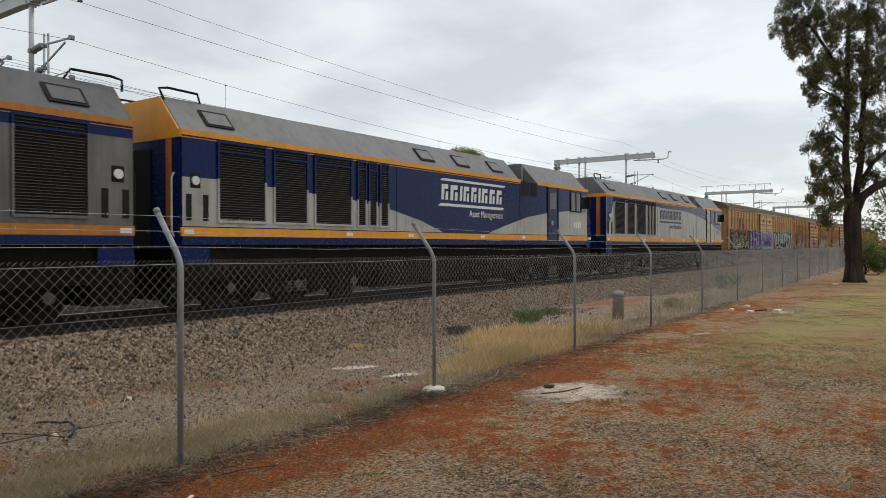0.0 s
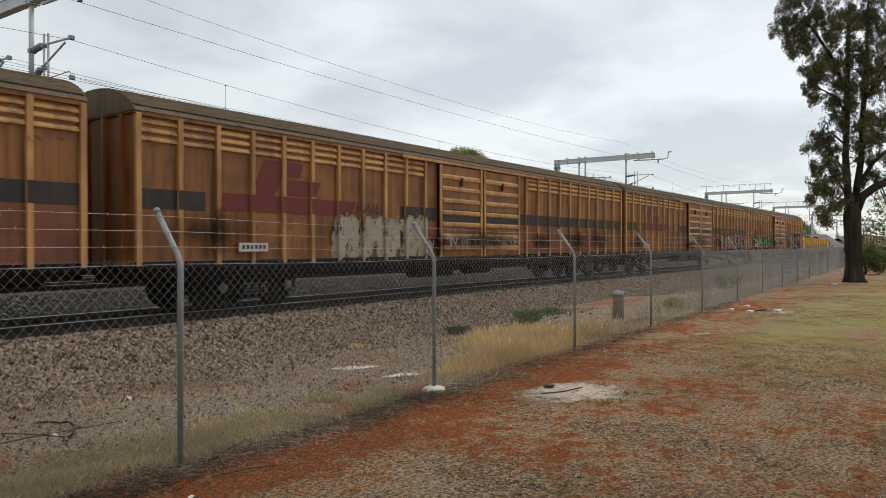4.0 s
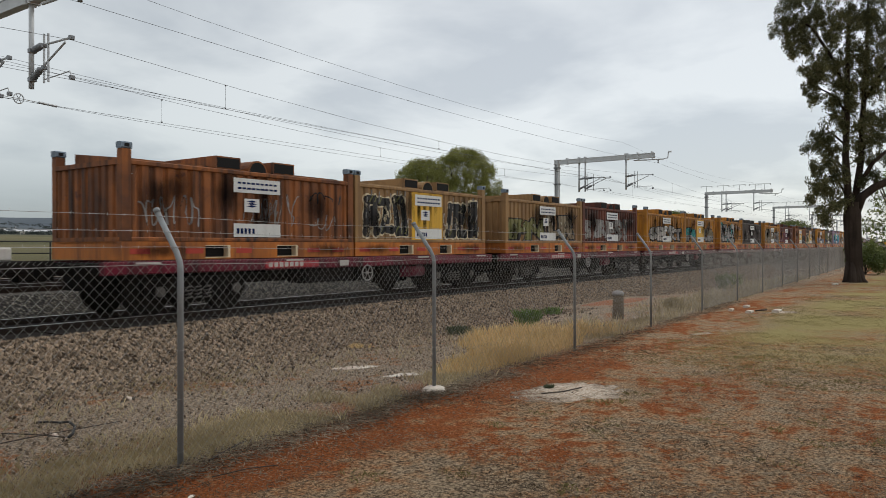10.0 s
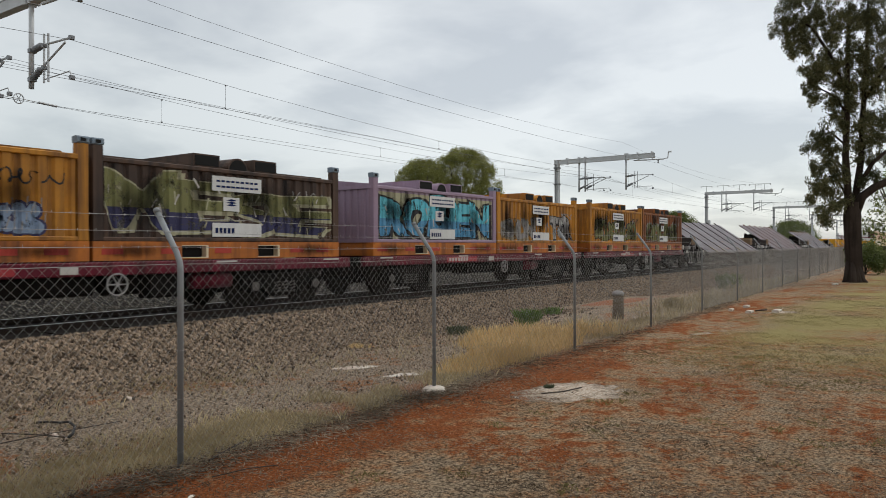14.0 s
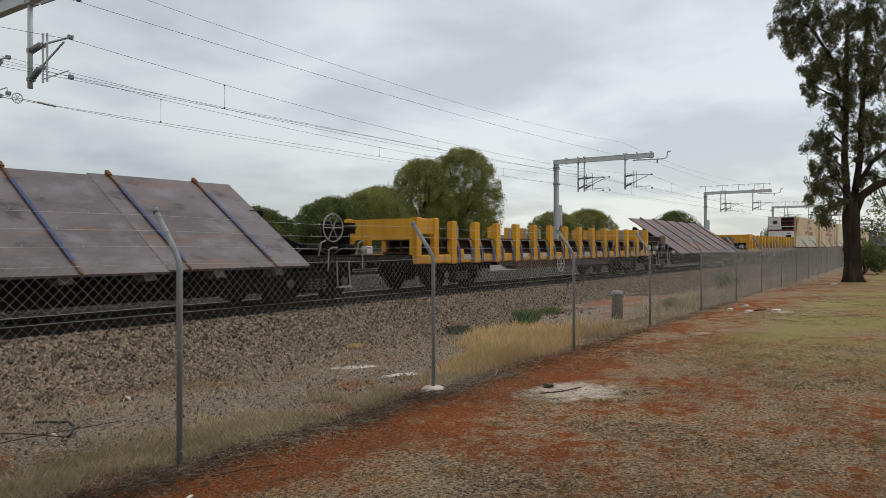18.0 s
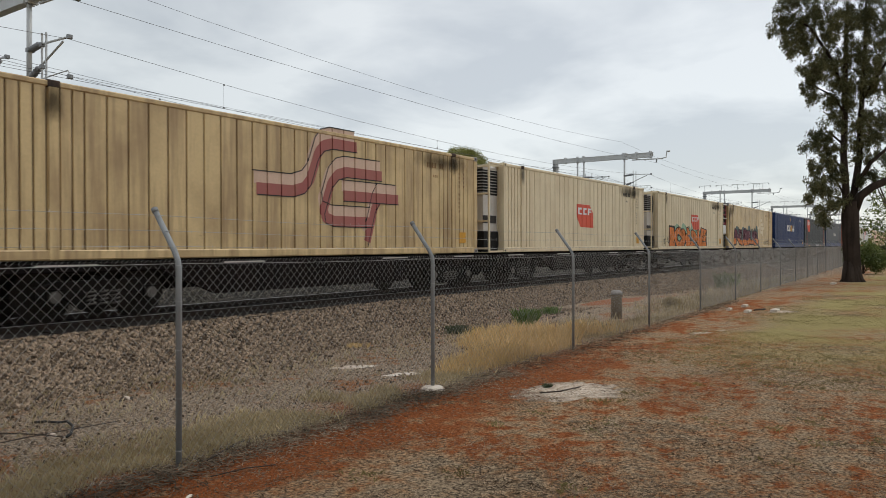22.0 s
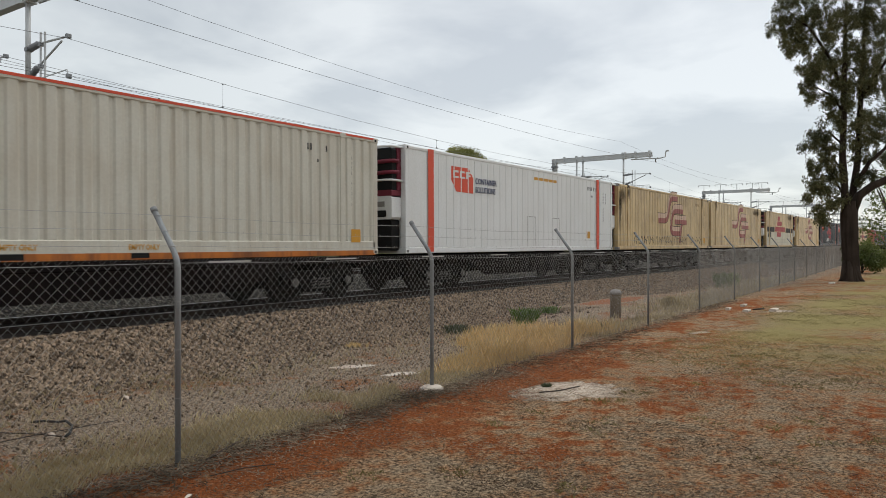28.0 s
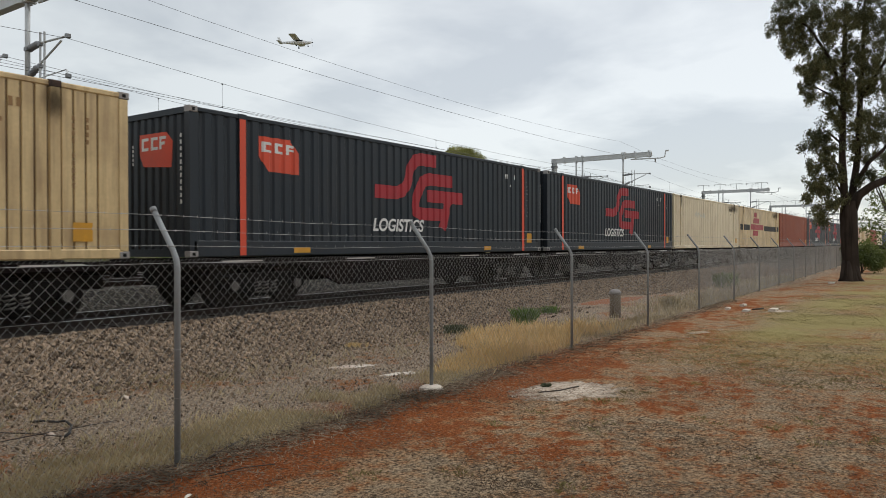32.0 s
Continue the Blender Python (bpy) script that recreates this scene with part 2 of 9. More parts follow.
M["lowwhite"] = paint("pale_lower_panel", (0.62, 0.58, 0.47), (0.32, 0.27, 0.19), 0.45, 0.5)
M["blue"] = paint("blue_container", (0.009, 0.030, 0.115), (0.02, 0.022, 0.04), 0.4, 0.4, spec=0.22)
M["slate"] = paint("slate_black_container", (0.021, 0.028, 0.036), (0.040, 0.040, 0.040), 0.4, 0.4, spec=0.28)
M["curtain"] = paint("grey_curtain", (0.075, 0.08, 0.088), (0.05, 0.05, 0.05), 0.4, 0.6)
M["brick"] = paint("oxide_red_container", (0.30, 0.075, 0.035), (0.14, 0.04, 0.025), 0.5, 0.55)
M["logo_red"] = paint("signal_red_logo", (0.66, 0.075, 0.03), (0.3, 0.08, 0.05), 0.2, 0.45, relief=0.03)
M["logo_maroon"] = paint("faded_maroon_logo", (0.36, 0.105, 0.095), (0.3, 0.16, 0.1), 0.35, 0.5, relief=0.03)
M["logo_crimson"] = paint("crimson_logo", (0.38, 0.02, 0.03), (0.2, 0.03, 0.03), 0.3, 0.45, relief=0.03)
M["logo_pink"] = paint("faded_pink_logo", (0.66, 0.47, 0.36), (0.4, 0.24, 0.15), 0.4, 0.5, relief=0.03)
M["amber"] = paint("amber_label", (0.62, 0.30, 0.02), amount=0.2, rough=0.5)
M["g_white"] = paint("graffiti_white", (0.56, 0.53, 0.49), (0.3, 0.24, 0.19), 0.45, 0.6)
M["g_black"] = paint("graffiti_black", (0.018, 0.018, 0.02), amount=0.3, rough=0.6)
M["g_grey"] = paint("graffiti_grey", (0.30, 0.29, 0.28), (0.2, 0.15, 0.12), 0.5, 0.6)
M["g_green"] = paint("graffiti_green", (0.035, 0.30, 0.08), (0.05, 0.12, 0.05), 0.4, 0.55)
M["g_olive"] = paint("graffiti_olive", (0.20, 0.20, 0.07), (0.1, 0.08, 0.04), 0.4, 0.6)
M["g_purple"] = paint("graffiti_purple", (0.16, 0.08, 0.34), (0.1, 0.05, 0.15), 0.3, 0.55)
M["g_teal"] = paint("graffiti_teal", (0.03, 0.30, 0.30), (0.05, 0.15, 0.15), 0.3, 0.55)
M["g_cyan"] = paint("graffiti_cyan", (0.13, 0.55, 0.66), (0.1, 0.25, 0.3), 0.3, 0.55)
M["g_skyblue"] = paint("graffiti_sky_blue", (0.09, 0.30, 0.50), (0.1, 0.2, 0.3), 0.3, 0.55)
M["g_lime"] = paint("graffiti_lime", (0.50, 0.55, 0.10), (0.3, 0.25, 0.1), 0.3, 0.55)
M["g_pink"] = paint("graffiti_pink", (0.40, 0.14, 0.19), (0.2, 0.08, 0.09), 0.4, 0.6)
M["g_plum"] = paint("graffiti_plum", (0.12, 0.02, 0.045), (0.1, 0.03, 0.03), 0.3, 0.6)
M["g_orange"] = paint("graffiti_orange", (0.70, 0.20, 0.03), (0.3, 0.1, 0.04), 0.3, 0.55)
M["g_red"] = paint("graffiti_red", (0.48, 0.05, 0.03), (0.2, 0.05, 0.03), 0.3, 0.55)
M["g_mint"] = paint("graffiti_mint", (0.30, 0.48, 0.34), (0.3, 0.3, 0.2), 0.35, 0.6)
M["g_blue"] = paint("graffiti_blue", (0.22, 0.30, 0.42), (0.15, 0.15, 0.18), 0.4, 0.6)
M["concrete"] = paint("concrete", (0.46, 0.43, 0.37), (0.30, 0.24, 0.18), 0.45, 0.85, streak=False, relief=0.5)
M["chalk"] = paint("spilt_white_concrete", (0.66, 0.60, 0.52), (0.42, 0.26, 0.17), 0.6, 0.9, streak=False, relief=0.8)
M["webbing"] = paint("tan_webbing", (0.36, 0.24, 0.12), (0.14, 0.09, 0.05), 0.6, 0.8, streak=False)
M["bark"] = paint("gum_bark", (0.050, 0.037, 0.029), (0.006, 0.0045, 0.004), 1.0, 0.9, grain=3, relief=1.0, spec=0.1)
M["darkbark"] = paint("dark_bark", (0.06, 0.045, 0.035), (0.03, 0.02, 0.018), 0.6, 0.9, relief=0.9)
M["stump"] = paint("weathered_wood_post", (0.16, 0.125, 0.085), (0.12, 0.09, 0.06), 0.6, 0.9, relief=0.6)
M["insul"] = paint("grey_insulator", (0.23, 0.24, 0.25), amount=0.2, rough=0.4)
M["planewhite"] = paint("white_aircraft_paint", (0.80, 0.81, 0.82), (0.6, 0.6, 0.6), amount=0.15, rough=0.4, relief=0)


def leaf_mat(name, a, b2, rough=0.55, shade=0.7, thin=0.4):
    m, nt, b = nodes_of(name)
    g = nt.nodes.new("ShaderNodeNewGeometry")
    big = noise_fac(nt, coords(nt, False), 0.55, 3.0)
    c = mixed(nt, g.outputs["Random Per Island"], a, b2)
    if shade < 1:
        c = mixed(nt, ranged(nt, big, 0.35, 0.7), c, tuple(x * shade for x in a))
    nt.links.new(c, b.inputs["Base Color"])
    b.inputs["Roughness"].default_value = rough
    b.inputs["Specular IOR Level"].default_value = 0.25
    if thin:
        # light that passes through the blade
        out = nt.nodes["Material Output"]
        tr, mx = nt.nodes.new("ShaderNodeBsdfTranslucent"), nt.nodes.new("ShaderNodeMixShader")
        mx.inputs[0].default_value = thin
        nt.links.new(c, tr.inputs["Color"])
        nt.links.new(b.outputs[0], mx.inputs[1])
        nt.links.new(tr.outputs[0], mx.inputs[2])
        nt.links.new(mx.outputs[0], out.inputs["Surface"])
    return m


M["gumleaf"] = leaf_mat("gum_leaves", (0.07, 0.08, 0.032), (0.25, 0.225, 0.11))
M["bgleaf"] = leaf_mat("olive_leaves", (0.19, 0.20, 0.05), (0.42, 0.41, 0.14), shade=0.85)
M["bgdark"] = leaf_mat("dark_green_leaves", (0.09, 0.12, 0.032), (0.25, 0.28, 0.09))
M["shrub"] = leaf_mat("green_weed", (0.10, 0.19, 0.035), (0.28, 0.38, 0.10))
M["greyshrub"] = leaf_mat("grey_green_weed", (0.09, 0.11, 0.06), (0.20, 0.22, 0.13))
M["drygrass"] = leaf_mat("dry_grass", (0.66, 0.48, 0.22), (0.97, 0.80, 0.48), 0.8, 0.9, 0.5)
M["greygrass"] = leaf_mat("bleached_grass", (0.44, 0.35, 0.19), (0.86, 0.74, 0.49), 0.85)
M["litter"] = leaf_mat("leaf_litter", (0.05, 0.032, 0.022), (0.58, 0.47, 0.35), 0.9)
M["pale_litter"] = leaf_mat("bleached_litter", (0.055, 0.038, 0.026), (0.56, 0.46, 0.34), 0.9)
M["stone"] = leaf_mat("ballast_stone", (0.050, 0.035, 0.024), (0.42, 0.315, 0.22), 0.9, 1.0, 0.0)


def ground_mat():
    """Red soil under thin dry grass on the camera's side, greyer gravelly dirt by the line, fields far off, hills blued
    for haze.
    """
    m, nt, b = nodes_of("red_soil_and_dry_grass")
    v = coords(nt, False)
    sep = nt.nodes.new("ShaderNodeSeparateXYZ")
    nt.links.new(v, sep.inputs[0])

    def plus(a, k, c):
        n = nt.nodes.new("ShaderNodeMath")
        n.operation = "MULTIPLY_ADD"
        nt.links.new(a, n.inputs[0])
        n.inputs[1].default_value = k
        if isinstance(c, float):
            n.inputs[2].default_value = c
        else:
            nt.links.new(c, n.inputs[2])
        return n.outputs[0]

    def times(a, c):
        n = nt.nodes.new("ShaderNodeMath")
        n.operation = "MULTIPLY"
        nt.links.new(a, n.inputs[0])
        nt.links.new(c, n.inputs[1])
        return n.outputs[0]
    fine = noise_fac(nt, v, 34.0, 8.0, 0.78)
    mid = noise_fac(nt, v, 4.6, 6.0, 0.66)
    big = noise_fac(nt, v, 0.55, 5.0, 0.6)
    red = mixed(nt, ranged(nt, fine, 0.38, 0.62), (0.12, 0.031, 0.009), (0.42, 0.140, 0.045))
    straw = mixed(nt, ranged(nt, fine, 0.41, 0.59), (0.075, 0.052, 0.033), (0.54, 0.405, 0.265))
    brown = mixed(nt, ranged(nt, fine, 0.41, 0.59), (0.090, 0.050, 0.026), (0.56, 0.34, 0.185))
    # a worn red strip along the fence on the near side
    strip = times(ranged(nt, plus(mid, 1.3, sep.outputs["Y"]), 4.0, 4.7), ranged(nt, plus(mid, 1.0, sep.outputs["Y"]), 6.0, 5.3))
    cover = plus(big, 1.0, mid)
    fade = ranged(nt, sep.outputs["X"], 16.0, 8.0)
    cover = plus(times(strip, fade), -0.21, cover)
    near = mixed(nt, ranged(nt, cover, 0.87, 0.99), red, brown)
    near = mixed(nt, ranged(nt, cover, 0.97, 1.15), near, straw)
    olive = mixed(nt, ranged(nt, fine, 0.3, 0.7), (0.16, 0.125, 0.05), (0.49, 0.41, 0.175))
    patch = noise_fac(nt, v, 0.30, 3.0)
    green = times(times(ranged(nt, patch, 0.38, 0.55), ranged(nt, sep.outputs["X"], 9.5, 14.0)), ranged(nt, plus(mid, 1.0, sep.outputs["Y"]), 4.2, 3.2))
    near = mixed(nt, green, near, olive)
    gravel = mixed(nt, ranged(nt, fine, 0.42, 0.58), (0.06, 0.045, 0.034), (0.53, 0.41, 0.295))
    gravel = mixed(nt, ranged(nt, cover, 1.09, 1.18), gravel, (0.30, 0.13, 0.055))
    c = mixed(nt, ranged(nt, plus(mid, 1.6, sep.outputs["Y"]), 5.5, 6.3), near, gravel)
    field = mixed(nt, ranged(nt, noise_fac(nt, v, 0.02, 4.0), 0.4, 0.6), (0.075, 0.075, 0.036), (0.16, 0.14, 0.075))
    c = mixed(nt, ranged(nt, sep.outputs["Y"], 24.5, 30.0), c, field)
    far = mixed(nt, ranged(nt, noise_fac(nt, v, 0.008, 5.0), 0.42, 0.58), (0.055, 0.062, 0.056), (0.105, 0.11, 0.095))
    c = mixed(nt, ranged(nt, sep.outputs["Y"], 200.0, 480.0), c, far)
    # blue-grey hills: distance haze is mixed into the ground colour
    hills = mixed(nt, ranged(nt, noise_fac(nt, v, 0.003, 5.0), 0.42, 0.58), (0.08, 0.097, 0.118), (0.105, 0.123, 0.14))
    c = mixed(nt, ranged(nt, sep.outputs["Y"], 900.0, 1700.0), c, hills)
    nt.links.new(c, b.inputs["Base Color"])
    b.inputs["Roughness"].default_value = 0.95
    b.inputs["Specular IOR Level"].default_value = 0.1
    bumped(nt, b, fine, 1.0, 0.035)
    return m


def ballast_mat(name, lo, hi, gap, soil):
    m, nt, b = nodes_of(name)
    v = coords(nt, False)
    vo = nt.nodes.new("ShaderNodeTexVoronoi")
    vo.inputs["Scale"].default_value = 15.0
    nt.links.new(v, vo.inputs["Vector"])
    sp = nt.nodes.new("ShaderNodeSeparateColor")
    nt.links.new(vo.outputs["Color"], sp.inputs[0])
    c = mixed(nt, sp.outputs[0], lo, hi)
    # cell rims darken to gap: shade between the stones put into the colour
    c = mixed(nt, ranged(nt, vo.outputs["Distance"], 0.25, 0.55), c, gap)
    c = mixed(nt, ranged(nt, noise_fac(nt, v, 0.8), 0.5, 0.95), c, soil)
    nt.links.new(c, b.inputs["Base Color"])
    b.inputs["Roughness"].default_value = 0.95
    inv = nt.nodes.new("ShaderNodeMath")
    inv.operation = "SUBTRACT"
    inv.inputs[0].default_value = 1.0
    nt.links.new(vo.outputs["Distance"], inv.inputs[1])
    bumped(nt, b, inv.outputs[0], 1.0, 0.05)
    return m


M["ground"] = ground_mat()
# kept dark so the bank reads as shaded gaps between the loose stones
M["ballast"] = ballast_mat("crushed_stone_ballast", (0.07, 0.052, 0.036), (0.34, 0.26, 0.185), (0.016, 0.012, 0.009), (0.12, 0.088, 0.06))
# greyer stone, its colours lowered to hold the shade behind the train
M["oldballast"] = ballast_mat("shade_darkened_grey_ballast", (0.045, 0.042, 0.034), (0.26, 0.235, 0.19), (0.014, 0.012, 0.010), (0.07, 0.06, 0.045))
# near-black: shade under the train is put into the colour, besides oil
M["trackbed"] = paint("shaded_oily_trackbed", (0.016, 0.013, 0.011), (0.03, 0.024, 0.02), 0.5, 0.9, streak=False, relief=0.8, spec=0.15)
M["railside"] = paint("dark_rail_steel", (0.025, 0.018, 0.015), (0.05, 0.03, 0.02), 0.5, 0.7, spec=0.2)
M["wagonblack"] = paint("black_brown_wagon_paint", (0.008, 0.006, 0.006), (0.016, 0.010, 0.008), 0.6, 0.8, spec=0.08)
# recess colour: grime together with painted-in shade of the groove
M["groove"] = paint("grime_and_shade_in_groove", (0.19, 0.135, 0.08), (0.06, 0.04, 0.02), 0.5, 0.8)
M["shed"] = paint("pale_shed_roof", (0.62, 0.63, 0.64), amount=0.2, rough=0.6)
# leaf colours greyed to paint in the haze over the plain
M["farwood"] = leaf_mat("hazed_far_wood_leaves", (0.050, 0.060, 0.055), (0.10, 0.115, 0.10))
M["darkrail"] = paint("dark_green_handrail", (0.02, 0.022, 0.02), amount=0.2, rough=0.6)
# paler than the black bank: light caught by the slats, given as colour
M["slat"] = paint("lit_brown_grey_slat", (0.055, 0.05, 0.045), (0.03, 0.026, 0.022), 0.4, 0.7)


def spill_mat():
    """Powdery white concrete that thins out raggedly towards its rim and lets the soil show."""
    m, nt, b = nodes_of("powdery_concrete")
    tc = nt.nodes.new("ShaderNodeTexCoord")
    sub = nt.nodes.new("ShaderNodeVectorMath")
    sub.operation = "SUBTRACT"
    sub.inputs[1].default_value = (0.5, 0.5, 0.0)
    nt.links.new(tc.outputs["Generated"], sub.inputs[0])
    mul = nt.nodes.new("ShaderNodeVectorMath")
    mul.operation = "MULTIPLY"
    mul.inputs[1].default_value = (1, 1, 0)
    nt.links.new(sub.outputs[0], mul.inputs[0])
    ln = nt.nodes.new("ShaderNodeVectorMath")
    ln.operation = "LENGTH"
    nt.links.new(mul.outputs[0], ln.inputs[0])
    v = tc.outputs["Object"]
    n1, n2 = noise_fac(nt, v, 7.0, 8.0, 0.75), noise_fac(nt, v, 40.0, 6.0, 0.7)
    a = nt.nodes.new("ShaderNodeMath")
    a.operation = "MULTIPLY_ADD"
    nt.links.new(ln.outputs["Value"], a.inputs[0])
    a.inputs[1].default_value = -1.15
    nt.links.new(n1, a.inputs[2])
    nt.links.new(ranged(nt, a.outputs[0], -0.06, 0.34), b.inputs["Alpha"])
    c = mixed(nt, ranged(nt, n2, 0.38, 0.62), (0.30, 0.19, 0.12), (0.68, 0.60, 0.49))
    nt.links.new(c, b.inputs["Base Color"])
    b.inputs["Roughness"].default_value = 0.95
    bumped(nt, b, n2, 0.6, 0.02)
    return m


M["spill"] = spill_mat()


def soot_mat():
    """Soot and oil stain on a side: dense in the middle, ragged and thinning towards its rim."""
    m, nt, b = nodes_of("soot_stain")
    tc = nt.nodes.new("ShaderNodeTexCoord")
    mul = nt.nodes.new("ShaderNodeVectorMath")
    mul.operation = "MULTIPLY_ADD"
    mul.inputs[1].default_value = (1, 0, 1)
    mul.inputs[2].default_value = (-0.5, 0, -0.5)
    nt.links.new(tc.outputs["Generated"], mul.inputs[0])
    ln = nt.nodes.new("ShaderNodeVectorMath")
    ln.operation = "LENGTH"
    nt.links.new(mul.outputs[0], ln.inputs[0])
    n1 = noise_fac(nt, coords(nt), 3.0, 7.0, 0.7, (1.6, 1.6, 0.5))
    a = nt.nodes.new("ShaderNodeMath")
    a.operation = "MULTIPLY_ADD"
    nt.links.new(ln.outputs["Value"], a.inputs[0])
    a.inputs[1].default_value = -1.25
    nt.links.new(n1, a.inputs[2])
    f = nt.nodes.new("ShaderNodeMath")
    f.operation = "MULTIPLY"
    f.inputs[1].default_value = 0.6
    nt.links.new(ranged(nt, a.outputs[0], -0.04, 0.42), f.inputs[0])
    nt.links.new(f.outputs[0], b.inputs["Alpha"])
    b.inputs["Base Color"].default_value = (0.012, 0.010, 0.009, 1)
    b.inputs["Roughness"].default_value = 0.85
    b.inputs["Specular IOR Level"].default_value = 0.1
    return m


M["soot"] = soot_mat()


def wear_off(name):
    """A sprayed coat that has flaked and thinned, so that the side shows through."""
    m = M[name].copy()
    nt = m.node_tree
    b = nt.nodes["Principled BSDF"]
    v = nt.nodes.new("ShaderNodeTexCoord").outputs["Object"]
    holes = ranged(nt, noise_fac(nt, v, 4.5, 7.0, 0.72, (1.0, 1.0, 0.6)), 0.34, 0.47)
    nt.links.new(holes, b.inputs["Alpha"])
    return m


for key in [k for k in M if k.startswith("g_")]:
    M["s" + key] = wear_off(key)


def sprayed(names):
    return ["s" + k if "s" + k in M else k for k in names]


# ---- mesh building ----
class Geo:
    """Collects faces for one mesh; each face may carry a material slot."""

    def __init__(self):
        self.v, self.f, self.m = [], [], []
        self.coats = 0

    def face(self, pts, slot=0):
        n = len(self.v)
        self.v.extend(pts)
        self.f.append(tuple(range(n, n + len(pts))))
        self.m.append(slot)

    def box(self, x0, x1, y0, y1, z0, z1, slot=0):
        n = len(self.v)
        self.v += [(x0, y0, z0), (x1, y0, z0), (x1, y1, z0), (x0, y1, z0), (x0, y0, z1), (x1, y0, z1), (x1, y1, z1), (x0, y1, z1)]
        for q in ((0, 3, 2, 1), (4, 5, 6, 7), (0, 1, 5, 4), (1, 2, 6, 5), (2, 3, 7, 6), (3, 0, 4, 7)):
            self.f.append(tuple(n + k for k in q))
            self.m.append(slot)
        return self

    def cham(self, x0, x1, y0, y1, z0, z1, c=0.02, slot=0):
        """A box with chamfered edges along x and z."""
        self.prism([(y0 + c, z0), (y1 - c, z0), (y1, z0 + c), (y1, z1 - c), (y1 - c, z1), (y0 + c, z1), (y0, z1 - c), (y0, z0 + c)], x0, x1, "x", slot)
        return self

    def prism(self, prof, a, b, axis="x", slot=0, caps=True):
        def place(p, q, s):
            return {"x": (s, p, q), "y": (p, s, q), "z": (p, q, s)}[axis]
        n, k = len(self.v), len(prof)
        self.v += [place(p, q, a) for p, q in prof] + [place(p, q, b) for p, q in prof]
        for i in range(k):
            j = (i + 1) % k
            self.f.append((n + i, n + j, n + k + j, n + k + i))
            self.m.append(slot)
        if caps:
            self.f += [tuple(n + i for i in reversed(range(k))), tuple(n + k + i for i in range(k))]
            self.m += [slot, slot]
        return self

    def cyl(self, c, r, h, axis="z", n=12, slot=0, r2=None):
        r2 = r if r2 is None else r2
        i = {"x": 0, "y": 1, "z": 2}[axis]
        a = Vector(c)
        d = Vector((0, 0, 0))
        d[i] = h
        return self.tube([a, a + d], r, n, slot, radii=[r, r2])

    def tube(self, pts, r, n=6, slot=0, radii=None, caps=True):
        pts = [Vector(p) for p in pts]
        base, prev = len(self.v), None
        for i, p in enumerate(pts):
            d = (pts[min(i + 1, len(pts) - 1)] - pts[max(i - 1, 0)]).normalized()
            if prev is None:
                a = d.cross(Vector((0, 0, 1)) if abs(d.z) < 0.9 else Vector((1, 0, 0))).normalized()
            else:
                a = (prev - d * prev.dot(d)).normalized()
            prev, b, rr = a, d.cross(a), radii[i] if radii else r
            for k in range(n):
                t = 2 * math.pi * k / n
                self.v.append(tuple(p + a * (rr * math.cos(t)) + b * (rr * math.sin(t))))
        for i in range(len(pts) - 1):
            for k in range(n):
                j = (k + 1) % n
                self.f.append((base + i * n + k, base + i * n + j, base + (i + 1) * n + j, base + (i + 1) * n + k))
                self.m.append(slot)
        if caps:
            self.f += [tuple(base + k for k in reversed(range(n))), tuple(base + (len(pts) - 1) * n + k for k in range(n))]
            self.m += [slot, slot]
        return self

    def ring(self, c, r, thick, axis="y", n=20, slot=0):
        pts = []
        for k in range(n + 1):
            t = 2 * math.pi * k / n
            a, b = r * math.cos(t), r * math.sin(t)
            pts.append({"y": (c[0] + a, c[1], c[2] + b), "x": (c[0], c[1] + a, c[2] + b), "z": (c[0] + a, c[1] + b, c[2])}[axis])
        return self.tube(pts, thick, 5, slot)

    def mesh(self, name, mats, smooth=False):
        me = bpy.data.meshes.new(name)
        me.from_pydata([tuple(p) for p in self.v], [], self.f)
        for m in mats:
            me.materials.append(m)
        if len(mats) > 1:
            me.polygons.foreach_set("material_index", self.m)
        if smooth:
            me.polygons.foreach_set("use_smooth", [True] * len(self.f))
        me.update()
        return me


def mats_of(material):
    return [M[k] for k in (material if isinstance(material, (list, tuple)) else [material])]


def part(name, geo, material, parent, label="", smooth=False, at=None):
    """One mesh object under a thing or under a part. geo: a Geo or a mesh that is already made."""
    me = geo.mesh(name, mats_of(material), smooth) if isinstance(geo, Geo) else geo
    ob = new(name, me)
    ob.parent = parent
    if at is not None:
        ob.matrix_basis = at
    if label:
        tagged(ob, label)
    return ob


def thing(name, label, category, m=None, group="", kind=""):
    ob = new(name)
    ob.empty_display_size = 0.2
    if m is not None:
        ob.matrix_basis = m
    return tagged(ob, label, category, group, kind)


def solo(name, geo, material, label, category, kind="", group="", smooth=False):
    return tagged(new(name, geo.mesh(name, mats_of(material), smooth)), label, category, group, kind)


def recolour(ob, material):
    ob.material_slots[0].link = "OBJECT"
    ob.material_slots[0].material = M[material]


# ---- paint shapes that follow a corrugated side ----
def clip(poly, x, keep_right):
    out = []
    for i, p in enumerate(poly):
        q = poly[(i + 1) % len(poly)]
        a, b = (p[0] >= x) == keep_right, (q[0] >= x) == keep_right
        if a:
            out.append(p)
        if a != b:
            t = (x - p[0]) / (q[0] - p[0])
            out.append((x, p[1] + t * (q[1] - p[1])))
    return out


def flat_side(y):
    return [(-50.0, y), (80.0, y)]


